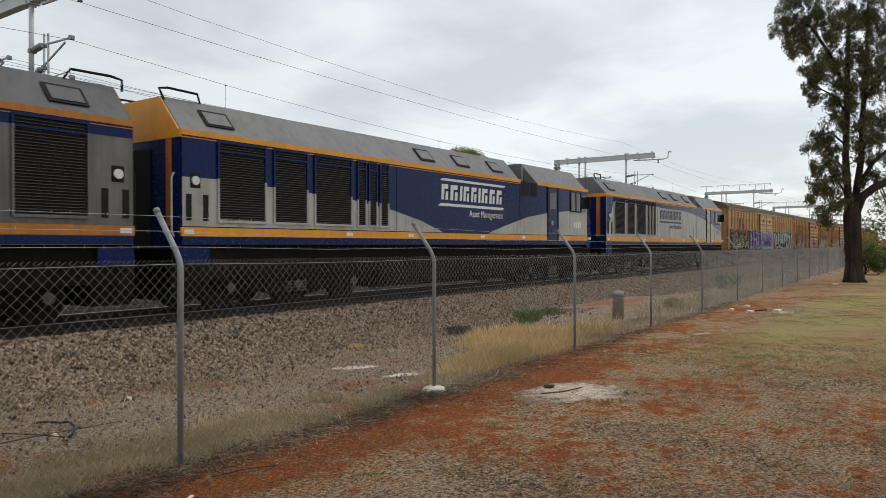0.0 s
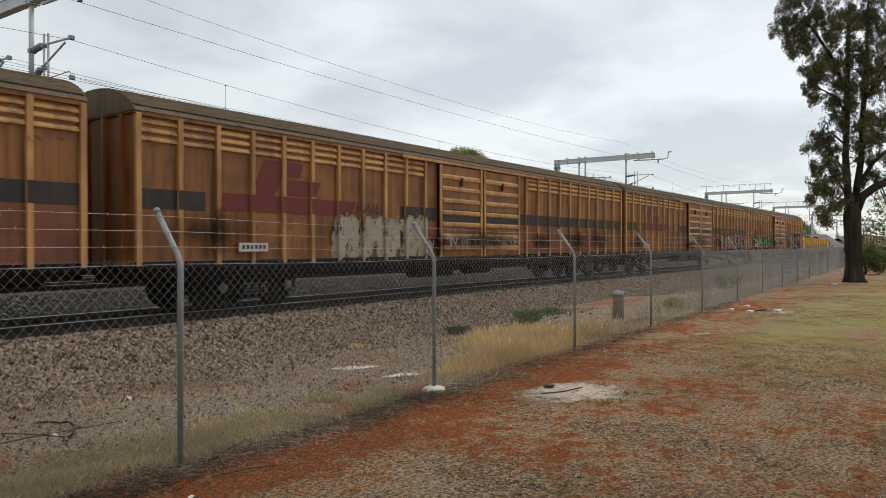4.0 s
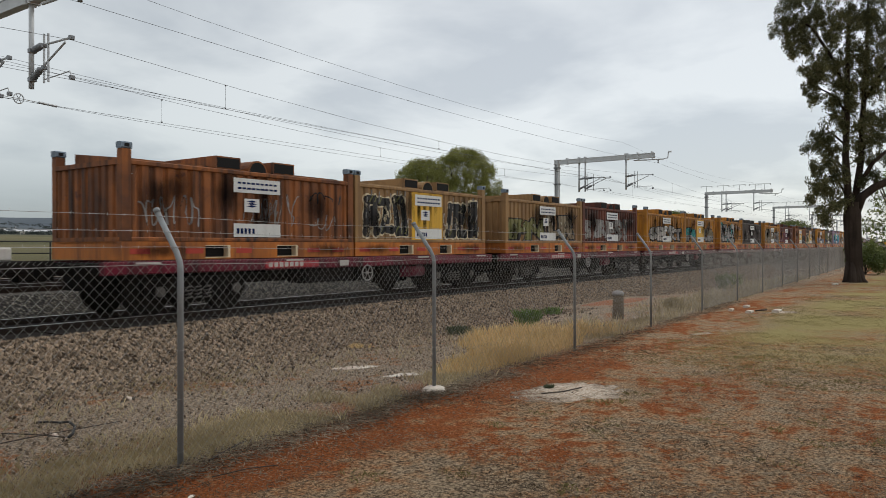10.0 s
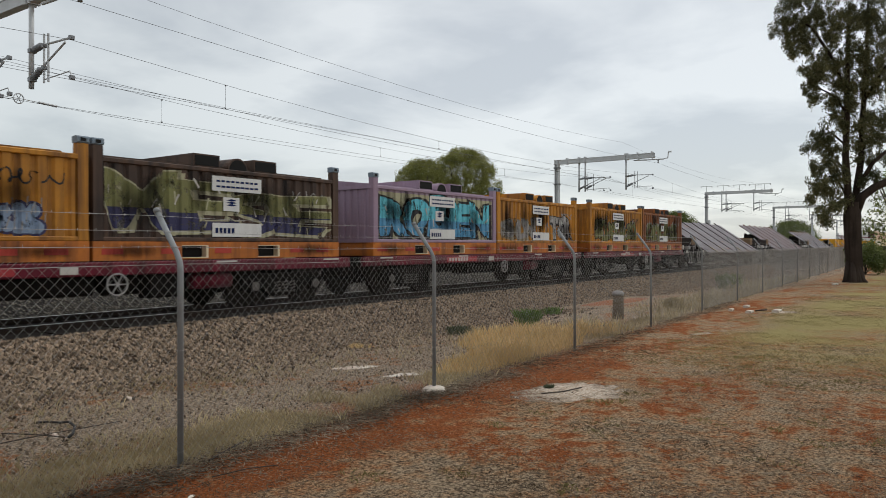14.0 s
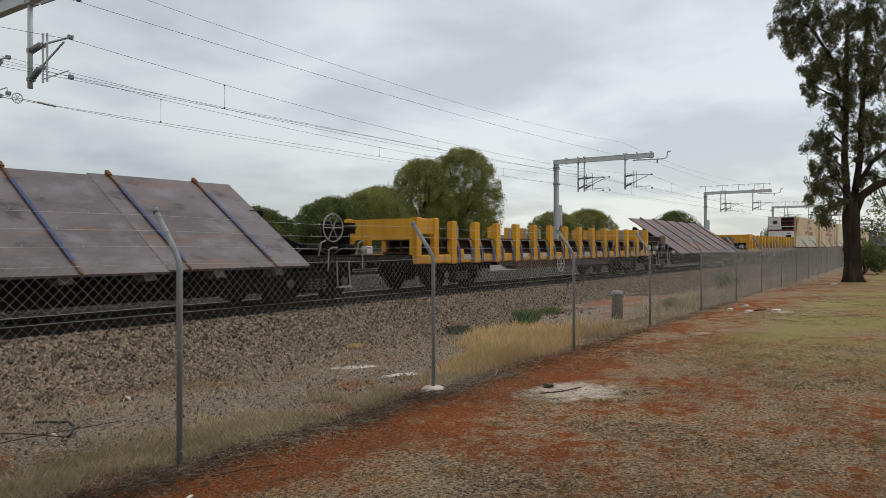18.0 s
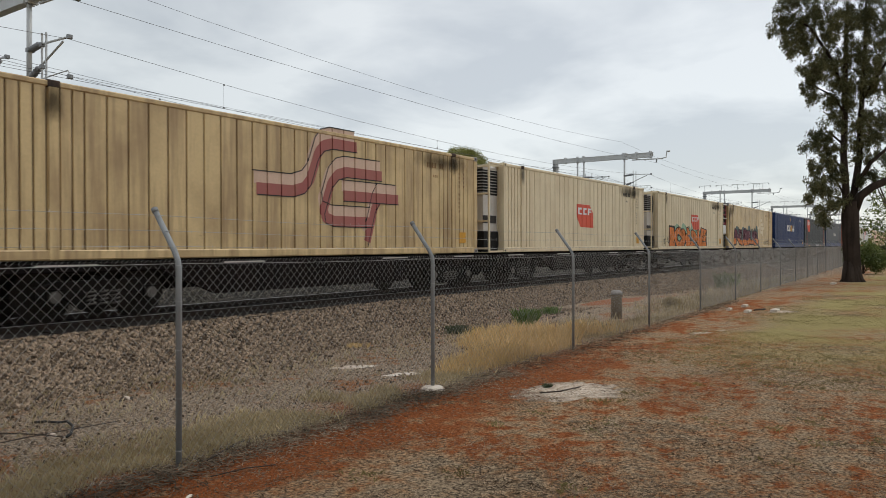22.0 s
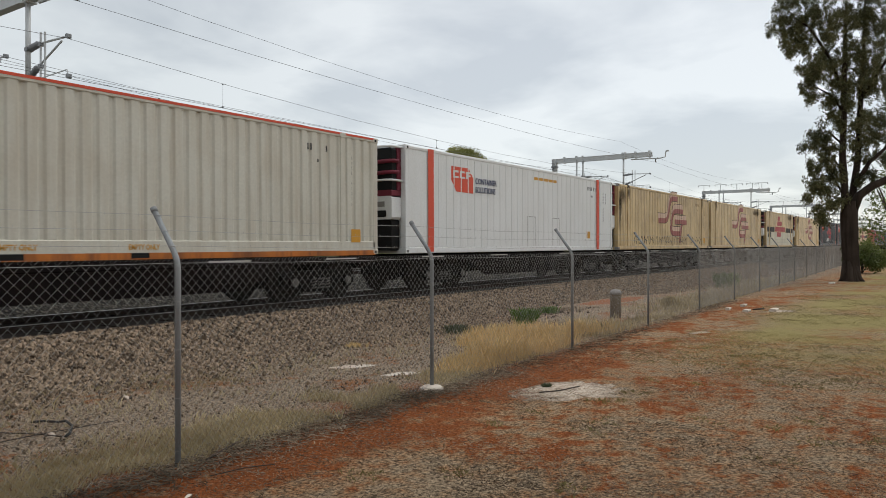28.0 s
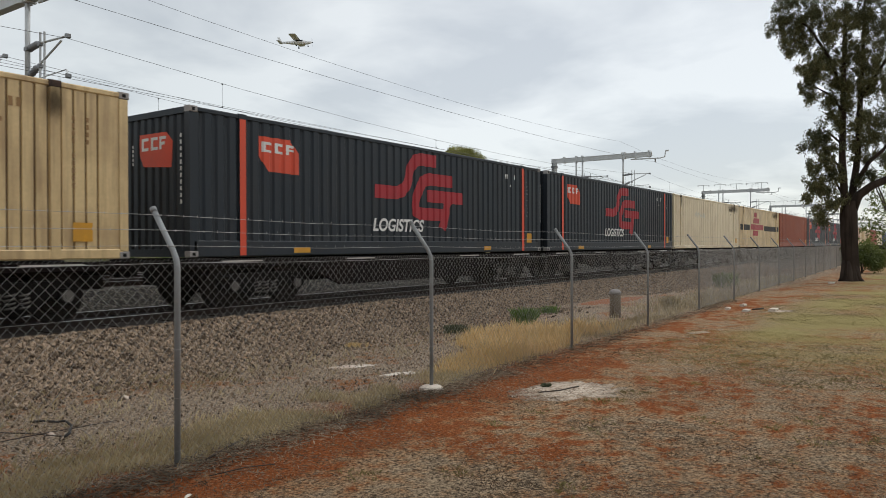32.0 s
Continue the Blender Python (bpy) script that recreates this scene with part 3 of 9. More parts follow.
def decal(geo, poly, prof, lift=0.004, slot=0):
    """A convex shape (x, z) laid on the side whose outline in plan is prof; lift is towards the near side."""
    lo, hi = min(p[0] for p in poly), max(p[0] for p in poly)
    geo.coats += 1
    lift += 0.0003 * (geo.coats % 7)
    for (xa, ya), (xb, yb) in zip(prof, prof[1:]):
        if xb <= lo or xa >= hi or xb - xa < 1e-6:
            continue
        piece = poly
        if xa > lo:
            piece = clip(piece, xa, True)
        if xb < hi and piece:
            piece = clip(piece, xb, False)
        if len(piece) > 2:
            geo.face([(x, ya + (yb - ya) * (x - xa) / (xb - xa) - lift, z) for x, z in piece], slot)


def bar(x0, x1, z0, z1, lean=0.0):
    return [(x0, z0), (x1, z0), (x1 + lean, z1), (x0 + lean, z1)]


def stroke(a, b, t):
    d = Vector((b[0] - a[0], b[1] - a[1])).normalized() * t
    n = Vector((-d.y, d.x))
    return [(a[0] - d.x * .6 - n.x, a[1] - d.y * .6 - n.y), (b[0] + d.x * .6 - n.x, b[1] + d.y * .6 - n.y), (b[0] + d.x * .6 + n.x, b[1] + d.y * .6 + n.y), (a[0] - d.x * .6 + n.x, a[1] - d.y * .6 + n.y)]


def blob(rnd, cx, cz, rx, rz, n=11, power=0.75):
    pts = []
    turn = rnd.uniform(0, 1)
    for k in range(n):
        t = 2 * math.pi * (k + turn) / n
        c, s = math.cos(t), math.sin(t)
        pts.append((cx + rx * math.copysign(abs(c) ** power, c), cz + rz * math.copysign(abs(s) ** power, s)))
    return pts


def scaled(poly, g):
    cx, cz = sum(p[0] for p in poly) / len(poly), sum(p[1] for p in poly) / len(poly)
    out = []
    for x, z in poly:
        d = math.hypot(x - cx, z - cz) or 1
        out.append((x + (x - cx) / d * g, z + (z - cz) / d * g))
    return out


def mural(parent, prof, x0, x1, z0, z1, seed, colours, cloud=None, letters=None):
    """A sprayed piece: fat swollen shapes with an outline, inner cuts and glints, over an optional cloud of colour."""
    rnd = random.Random(seed)
    fill, edge, cut, glint = (colours + colours)[:4] if len(colours) < 4 else colours[:4]
    names = [cloud or edge, edge, fill, cut, glint]
    g = Geo()
    n = letters or max(3, round((x1 - x0) / (z1 - z0) * 1.25))
    step = (x1 - x0) / n
    if cloud:
        for k in range(n * 2 + 1):
            decal(g, blob(rnd, x0 + step * k / 2, rnd.uniform(z0 + (z1 - z0) * .4, z1 - .1), step * .5, (z1 - z0) * .36), prof, 0.003, 0)
    shapes = []
    for k in range(n):
        cx, w = x0 + step * (k + .5) + rnd.uniform(-.05, .05) * step, step * rnd.uniform(.40, .55)
        top, low = z1 - rnd.uniform(0, .15) * (z1 - z0), z0 + rnd.uniform(0, .12) * (z1 - z0)
        lean, t = rnd.uniform(-.25, .25) * step, step * rnd.uniform(.16, .23)
        kind = rnd.randrange(5)
        a, b = (cx - w * .62, low + t), (cx + lean - w * .5, top - t)
        c, d = (cx + w * .62, low + t), (cx + lean + w * .5, top - t)
        if kind == 0:
            segs = [(a, b), (b, d), ((a[0], (low + top) / 2), (c[0], (low + top) / 2)), (c, d)]
        elif kind == 1:
            segs = [(a, b), (a, c), ((cx, low + (top - low) * .5), d)]
        elif kind == 2:
            segs = [(a, d), (b, c), (a, c)]
        elif kind == 3:
            segs = [(a, b), (b, d), (d, c), (c, a)]
        else:
            segs = [(b, d), (d, a), (a, c)]
        shapes.append([stroke(p, q, t) for p, q in segs] + [blob(rnd, *p, t * rnd.uniform(1.0, 1.3), t * rnd.uniform(1.0, 1.3), 12, 1.0) for p in sorted({q for pair in segs for q in pair})])
        if rnd.random() < .4:
            shapes[-1].append(blob(rnd, cx, (low + top) / 2, w * .55, (top - low) * .25))
    for i, group in enumerate(shapes):
        e = 0.002 * (i % 2)
        for poly in group:
            decal(g, scaled(poly, 0.045), prof, 0.006 + e, 1)
        for poly in group:
            decal(g, poly, prof, 0.010 + e, 2)
        for poly in group:
            x, z = sum(p[0] for p in poly) / len(poly), sum(p[1] for p in poly) / len(poly)
            if rnd.random() < .35:
                decal(g, stroke((x - .06 * step, z - .05), (x + .10 * step, z + .14), step * .028), prof, 0.014, 3 if rnd.random() < .55 else 4)
            x, z = poly[0]
            decal(g, stroke((x + .04 * step, z + .06), (x + .05 * step, z + .2), step * .02), prof, 0.014, 4)
    return part("graffiti", g, sprayed(names), parent, "sprayed graffiti piece in several colours")


GLYPHS = {}


def glyph(ch, fat):
    """Faces of one capital from the built-in font, swollen by fat, in units of its own box."""
    if (ch, fat) not in GLYPHS:
        cu = bpy.data.curves.new("glyph", "FONT")
        cu.body, cu.size, cu.offset, cu.resolution_u = ch, 1.0, fat, 3
        tmp = bpy.data.objects.new("glyph", cu)
        me = bpy.data.meshes.new_from_object(tmp)
        bpy.data.objects.remove(tmp)
        faces = [[(me.vertices[i].co.x, me.vertices[i].co.y) for i in p.vertices] for p in me.polygons]
        bpy.data.meshes.remove(me)
        GLYPHS[ch, fat] = faces
    return GLYPHS[ch, fat]


def above(poly, z, keep_top):
    return [(b, a) for a, b in clip([(q, p) for p, q in poly], z, keep_top)]


def spray(parent, prof, word, x0, x1, z0, z1, seed, fill, edge, cloud=None, fade=None, fat=.05, rim=.05, drop=.05):
    """A sprayed word: warped, overlapping capitals with a halo, an outline, a dropped shadow, inner cuts and glints."""
    rnd = random.Random(seed)
    g = Geo()
    light = "g_white" if fill not in ("g_white", "g_silver", "g_stone") else "g_grey"
    names = [cloud or edge, edge, fill, fade or fill, light]
    step, high = (x1 - x0) / len(word), z1 - z0
    if cloud:
        for k in range(1, len(word) * 4):
            decal(g, blob(rnd, x0 + step * k / 4, z0 + high * rnd.uniform(.4, .8), step * rnd.uniform(.2, .36), high * rnd.uniform(.22, .46), 16, .95), prof, .003, 0)
    for i, ch in enumerate(word):
        base = [p for f in glyph(ch, fat) for p in f]
        if not base:
            continue
        ax, bx = min(p[0] for p in base), max(p[0] for p in base)
        az, bz = min(p[1] for p in base), max(p[1] for p in base)
        w = step * rnd.uniform(1.04, 1.24) * (1 if bx - ax > .3 else .6)
        left = x0 + step * (i + .5) - w / 2
        low, top = z0 + high * rnd.uniform(0, .12), z1 - high * rnd.uniform(0, .16)
        lean, bow, taper = rnd.uniform(-.16, .22) * step, rnd.uniform(-.15, .15), rnd.uniform(-.26, .26)
        wave, ph, heave = rnd.uniform(.03, .07), rnd.uniform(0, 6.28), rnd.uniform(.05, .12)

        def put(p, dx=0.0, dz=0.0):
            u, v = (p[0] - ax) / (bx - ax), (p[1] - az) / (bz - az)
            s = .5 + (u - .5) * (1 + taper * (2 * v - 1)) + bow * math.sin(v * 3.1) + wave * math.sin(v * 7 + ph)
            return (left + w * s + lean * v + dx, low + (top - low) * (v + heave * math.sin(u * 3.4 + ph) * (v - .4)) + dz)
        e = .0025 * (i % 2)
        for f in glyph(ch, round(fat + rim, 3)):
            if drop:
                decal(g, [put(p, drop * 1.7, -drop * 1.1) for p in f], prof, .0045 + e, 1)
            decal(g, [put(p) for p in f], prof, .006 + e, 1)
        split = low + (top - low) * rnd.uniform(.34, .5)
        faces = glyph(ch, fat)
        for f in faces:
            poly = [put(p) for p in f]
            for piece, slot in ((above(poly, split, True), 2), (above(poly, split, False), 3)) if fade else ((poly, 2),):
                if len(piece) > 2:
                    decal(g, piece, prof, .011 + e, slot)
        big = sorted(faces, key=lambda f: -abs(sum(p[0] * q[1] - q[0] * p[1] for p, q in zip(f, f[1:] + f[:1]))))[:6]
        for k, f in enumerate(big):
            cx, cz = put((sum(p[0] for p in f) / len(f), sum(p[1] for p in f) / len(f)))
            t, l = rnd.uniform(.9, 2.2), high * rnd.uniform(.04, .10)
            q = stroke((cx - l * math.cos(t), cz - l * math.sin(t)), (cx + l * math.cos(t), cz + l * math.sin(t)), high * (.012 if k % 2 else .016))
            decal(g, q, prof, .0155 + e, 1 if k % 2 else 4)
    return part("graffiti", g, sprayed(names), parent, "sprayed graffiti letters in several colours")


def scrawl(parent, prof, x0, x1, z0, z1, seed, colour, thick=0.022, step=(.14, .3)):
    """Thin spray-can tags: a running hand of loops and hooks, broken into words."""
    rnd = random.Random(seed)
    g = Geo()
    x, mid, half = x0, (z0 + z1) / 2, (z1 - z0) / 2
    while x < x1:
        w = min(rnd.uniform(*step) * rnd.randint(2, 4), x1 - x + .05)
        f, p, q, r = rnd.uniform(2.2, 4.2), rnd.random() * 6, rnd.random() * 6, rnd.uniform(.10, .22)
        turns = max(1.0, w / (step[0] + step[1]) * 2)
        last = None
        n = int(18 * turns)
        for k in range(n + 1):
            t = k / n
            pt = (x + w * t + r * step[1] * math.sin(f * turns * t * 2.4 + p), mid + half * (.72 * math.sin(turns * t * 6.28 + q) + .3 * math.sin(f * turns * t * 3.3)))
            if last and math.hypot(pt[0] - last[0], pt[1] - last[1]) > .004:
                decal(g, stroke(last, pt, thick * .5), prof, 0.008)
            last = pt
        x += w + rnd.uniform(.05, .2)
    return part("graffiti_tag", g, sprayed([colour]), parent, "thin sprayed graffiti tag")


def lettering(parent, text, x, z, size, y, colour, squash=1.0, bold=0.0, shear=0.0, name="lettering"):
    """Words in the built-in font on the near side at height z, turned into a mesh."""
    cu = bpy.data.curves.new("words", "FONT")
    cu.body, cu.size, cu.extrude, cu.offset, cu.shear = text, size, 0.001, bold, shear
    tmp = bpy.data.objects.new("words", cu)
    me = bpy.data.meshes.new_from_object(tmp)
    bpy.data.objects.remove(tmp)
    me.transform(Matrix.Translation((x, y, z)) @ Matrix.Rotation(radians(90), 4, "X") @ Matrix.Diagonal((squash, 1, 1, 1)))
    me.materials.clear()
    me.materials.append(M[colour])
    return part(name, me, colour, parent, "painted lettering")


def corrugated(x0, x1, y, pitch=0.28, depth=0.036, flat=0.5):
    """Outline in plan of a trapezoidal corrugation between x0 and x1; y is the outer face, the troughs lie deeper."""
    n = max(1, round((x1 - x0) / pitch))
    p = (x1 - x0) / n
    out = [(x0, y)]
    for k in range(n):
        a = x0 + k * p
        out += [(a + p * flat * .5, y), (a + p * (flat * .5 + .14), y + depth), (a + p * (1 - flat * .5 - .14), y + depth), (a + p * (1 - flat * .5), y)]
    out.append((x1, y))
    return out


def sheet(geo, prof, z0, z1, mirror=False, slot=0):
    for (xa, ya), (xb, yb) in zip(prof, prof[1:]):
        if mirror:
            ya, yb = -ya, -yb
        geo.face([(xa, ya, z0), (xb, yb, z0), (xb, yb, z1), (xa, ya, z1)], slot)


def soot(parent, prof, x0, x1, z0, z1, lift=0.018):
    g = Geo()
    decal(g, bar(x0, x1, z0, z1), prof, lift)
    return part("soot_stain", g, "soot", parent, "dark soot stain")
# ---- ground, line and fence ----
RAIL_Z, TRACK_Y = 0.335, 13.22
SLOPE = -math.degrees(math.atan(0.0055))
LINES = (TRACK_Y, 18.1, 22.0 - 0.3)


def grade(x):
    """The line climbs gently towards the east."""
    return 0.0055 * (x - 9.0)


def land_z(x, y):
    """Height of the land: level at the fence, a shallow drain, the formation, then a rise to the plain and its hills."""
    stops = ((-3000, -20), (-60, -0.6), (-8, 0.0), (4.9, 0.0), (7.2, -0.12), (10.2, -0.34), (24.0, -0.34), (26.0, 0.62), (45, 1.5), (420, 9.0), (1200, 24.0), (1900, 66.0), (2600, 105.0), (5200, 110.0))
    for (a, za), (b, zb) in zip(stops, stops[1:]):
        if y <= b:
            z = za + (zb - za) * (max(y, a) - a) / (b - a)
            break
    else:
        z = 110.0
    if y > 1200:
        z += 9 * noise.noise((x * .0011, y * .0011, 3.0)) + 3 * noise.noise((x * .005, y * .004, 1.0))
    elif y < 10:
        z += .018 * noise.noise((x * .9, y * .9, 0.0)) + .03 * noise.noise((x * .2, y * .2, 5.0))
    if y < 420:
        z += 0.0055 * max(0.0, min(x, 900.0) - 9.0)
    return z


def steps(*spans):
    out = []
    for a, b, d in spans:
        n = max(1, round((b - a) / d))
        out += [a + (b - a) * k / n for k in range(n)]
    return out + [spans[-1][1]]


def build_ground():
    xs = steps((-4000, -200, 380), (-200, -10, 19), (-10, 40, .5), (40, 120, 4), (120, 600, 40), (600, 4800, 140))
    ys = steps((-3000, -60, 300), (-60, -6, 6), (-6, 11, .5), (11, 28, 1), (28, 60, 4), (60, 420, 40), (420, 1200, 60), (1200, 2800, 50), (2800, 5200, 300))
    v = [(x, y, land_z(x, y)) for y in ys for x in xs]
    w = len(xs)
    f = [(j * w + i, j * w + i + 1, (j + 1) * w + i + 1, (j + 1) * w + i) for j in range(len(ys) - 1) for i in range(w - 1)]
    g = Geo()
    g.v, g.f, g.m = v, f, [0] * len(f)
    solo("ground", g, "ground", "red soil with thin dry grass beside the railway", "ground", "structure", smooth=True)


build_ground()


def build_track():
    for yc, near in ((TRACK_Y, True), (20.1, False)):
        g = Geo()
        h = RAIL_Z - 0.13 if near else RAIL_Z + 0.27
        wide = 1.75 if near else 4.0
        prof = [(yc - wide - 1.15, -0.45), (yc + wide + 1.1, -0.45), (yc + wide, h), (yc - wide, h)]
        xs = steps((-120, -6, 6), (-6, 60, .6), (60, 900, 24))
        n = 7
        rows = []
        for x in xs:
            row = []
            for k in range(n + 1):
                t = k / n
                y0 = yc - wide - 1.15
                y = y0 + t * (2 * wide + 2.25)
                if y < yc - wide:
                    z = -0.45 + (y - y0) / 1.15 * (h + .45)
                elif y > yc + wide:
                    z = h - (y - yc - wide) / 1.1 * (h + .45)
                else:
                    z = h
                row.append((x, y + .05 * noise.noise((x * .8, k, 0)), z + grade(x) + .03 * noise.noise((x * 1.5, y * 1.5, 4))))
            rows.append(row)
        for ra, rb in zip(rows, rows[1:]):
            for k in range(n):
                g.face([ra[k], rb[k], rb[k + 1], ra[k + 1]])
        solo("ballast", g, "ballast" if near else "oldballast", "brown crushed stone ballast bank under the near track" if near else "grey ballast bank under the far tracks, darkened for shade behind the train", "ballast", "structure", smooth=True)
    # dark slab that paints in the shade below the wagons, over stained sleepers
    bed = Geo()
    for x in steps((-60, 160, 1.1)):
        bed.box(x, x + 1.06, TRACK_Y - 1.78, TRACK_Y + 1.1, RAIL_Z - .2 + grade(x), RAIL_Z - .105 + grade(x) + .01 * noise.noise((x, 0, 0)))
    solo("track_bed", bed, "trackbed", "stained sleepers and ballast between the rails, blackened for shade under the train", "track bed", "structure")
    for yc in LINES:
        for side in (-0.7525, 0.7525):
            r = Geo()
            y, z = yc + side, RAIL_Z + (0.4 if yc > 15 else 0)
            r.prism([(y - .07, z - .16), (y + .07, z - .16), (y + .07, z - .14), (y + .012, z - .12), (y + .012, z - .045), (y + .035, z - .035), (y + .035, z - .003), (y - .035, z - .003), (y - .035, z - .035), (y - .012, z - .045), (y - .012, z - .12), (y - .07, z - .14)], -120, 900)
            top = Geo()
            top.box(-120, 900, y - .026, y + .026, z - .004, z)
            ob = thing("rail", "rusty steel rail with a polished running head", "rail", pose(9, 0, 0, 0, SLOPE, 0) @ pose(-9, 0, 0), kind="structure")
            part("rail_section", r, "railside", ob)
            part("running_head", top, "tread", ob, "polished steel head")


build_track()


def build_stones():
    """Loose ballast stones on the near shoulder, thinning into the drain."""
    rnd = random.Random(4)
    g = Geo()
    shape = [Vector(p).normalized() for p in ((1, 0, 0), (0, 1, 0), (-1, 0, 0), (0, -1, 0), (0, 0, 1), (0, 0, -1))]
    tri = ((0, 1, 4), (1, 2, 4), (2, 3, 4), (3, 0, 4), (1, 0, 5), (2, 1, 5), (3, 2, 5), (0, 3, 5))
    for k in range(101000):
        x = 1.0 + (58 * rnd.random() ** 1.7 if k < 92000 else 14 * rnd.random() ** 1.2)
        y = rnd.uniform(TRACK_Y - 3.0, TRACK_Y - 1.66) if k < 66000 else rnd.gauss(TRACK_Y - 3.3, .75) if k < 92000 else rnd.uniform(5.3, 10.2)
        if y > TRACK_Y - 1.66 or (20.0 < x < 27.0 and y < 10.25):
            continue
        y0, h = TRACK_Y - 2.9, RAIL_Z - .13
        z = (h if y > TRACK_Y - 1.75 else -0.45 + (y - y0) / 1.15 * (h + .45)) + grade(x)
        z = max(z, land_z(x, y)) + rnd.uniform(-.005, .028)
        s = rnd.uniform(.019, .053) if k < 66000 else rnd.uniform(.014, .045) if k < 92000 else rnd.uniform(.006, .020)
        m = Euler((rnd.uniform(0, 6), rnd.uniform(0, 6), rnd.uniform(0, 6))).to_matrix()
        q = (rnd.uniform(.7, 1.3), rnd.uniform(.7, 1.3), rnd.uniform(.6, 1.0))
        n = len(g.v)
        for p in shape:
            w = m @ Vector((p.x * q[0] * s, p.y * q[1] * s, p.z * q[2] * s * rnd.uniform(.8, 1.2)))
            g.v.append((x + w.x, y + w.y, z + w.z))
        for t in tri:
            g.f.append(tuple(n + i for i in t))
            g.m.append(0)
    solo("ballast_stones", g, "stone", "loose angular brown and grey ballast stones", "ballast", "stuff")


build_stones()

# ---- chain-link fence with cranked posts ----
FENCE_TOP = 1.49


def fence_y(x):
    return 4.46 + 0.033 * x


POSTS = [-1.2, 3.19, 6.48, 10.40, 14.26, 18.40, 22.6, 26.8, 31.2, 35.5, 39.8, 44.1, 48.4, 52.7, 57.0, 61.3]


def fence_rise(x):
    return 0.0055 * max(0.0, x - 9.0)


def build_fence():
    ob = thing("chain_link_fence", "galvanised chain-link fence with cranked posts and barbed wire along the railway", "fence")
    for x in POSTS:
        y, z, e = fence_y(x), land_z(x, fence_y(x)), fence_rise(x)
        g = Geo()
        g.tube([(x, y, z - .2), (x, y, 1.44 + e), (x, y + .012, 1.50 + e), (x, y + .05, 1.565 + e), (x - .01, y + .27, 1.86 + e)], .0215, 12)
        g.tube([(x - .01, y + .263, 1.851 + e), (x - .01, y + .285, 1.881 + e)], .025, 12)
        part("post", g, "galv", ob, smooth=True)
        for dy, z2 in ((.075, 1.60), (.165, 1.715), (.245, 1.83)):
            part("wire_tie", Geo().ring((x, y + dy - .012, z2 + e - .004), .025, .0022, "z", 10), "wire", ob)
        for z2 in (.12, .5, .85, 1.2, 1.46):
            part("wire_tie", Geo().ring((x, y, z2 + e), .024, .002, "z", 10), "wire", ob)
        if abs(x - 6.48) < .1:
            f = Geo()
            f.tube([(x, y, z - .1), (x, y, z + .03), (x, y, z + .055), (x, y, z + .065)], .1, 14, radii=[.145, .135, .10, .04])
            part("footing", f, "chalk", ob, "pale concrete footing")
    for (a, b) in zip(POSTS, POSTS[1:]):
        g = Geo()
        e = fence_rise((a + b) / 2)
        lo, hi = FENCE_TOP - 1.46 + e, FENCE_TOP + e
        if a < 17:
            # woven wires: each one zigzags from the ground to the selvedge and hooks its neighbours
            pitch, dz, r = .037, .037, .0012
            for k in range(math.ceil(a / pitch), math.ceil(b / pitch)):
                x0, pts, z, s = k * pitch, [], lo, 1 if k % 2 else -1
                while z < hi:
                    x = x0 + s * pitch * .53
                    pts.append((x, fence_y(x) + .003 * s, z))
                    z, s = z + dz, -s
                pts += [(x0, fence_y(x0), hi), (x0 + .02, fence_y(x0) + .004, hi + .016)]
                g.tube(pts, r, 3, caps=False)
        else:
            pitch, r, h = .065, .0025, hi - lo
            for k in range(math.floor((a - h) / pitch), math.ceil((b + h) / pitch)):
                for s in (1, -1):
                    xa, xb, za, zb = k * pitch, k * pitch + s * h, lo, hi
                    if s < 0:
                        xa, za, xb, zb = xb, zb, xa, za
                    if xb <= a or xa >= b:
                        continue
                    sl = (zb - za) / (xb - xa)
                    if xa < a:
                        za, xa = za + sl * (a - xa), a
                    if xb > b:
                        zb, xb = zb + sl * (b - xb), b
                    g.tube([(xa, fence_y(xa) + s * .0025, za), (xb, fence_y(xb) + s * .0025, zb)], r, 3, caps=False)
        part("mesh_panel", g, "wire", ob, "woven galvanised wire mesh")
    for dy, z in ((.075, 1.60), (.165, 1.715), (.245, 1.83)):
        g = Geo()
        pts = []
        for a, b in zip(POSTS, POSTS[1:]):
            for t in (0, .5):
                x = a + (b - a) * t
                pts.append((x, fence_y(x) + dy, z + fence_rise(x) - .018 * (t > 0)))
        g.tube(pts, .0016, 4)
        for k in range(330):
            x = -1 + k * .13
            if x < 40:
                y = fence_y(x) + dy
                g.tube([(x - .006, y - .010, z + fence_rise(x) - .012), (x + .006, y + .010, z + fence_rise(x) + .008)], .0011, 3)
        part("barbed_wire", g, "wire", ob, "thin barbed wire strand")
    for z in (FENCE_TOP - .015,):
        g = Geo()
        pts = []
        for a, b in zip(POSTS, POSTS[1:]):
            for t in (0, .33, .66):
                x = a + (b - a) * t
                pts.append((x, fence_y(x) + .006, z + fence_rise(x) - .012 * math.sin(t * 3.1)))
        g.tube(pts, .0018, 4)
        part("tension_wire", g, "wire", ob)


build_fence()

# ---- overhead line ----
MASTS = [8.7 + 39.6 * k for k in range(-1, 9)]


def lift(x):
    return max(0, .0055 * (x - 10))


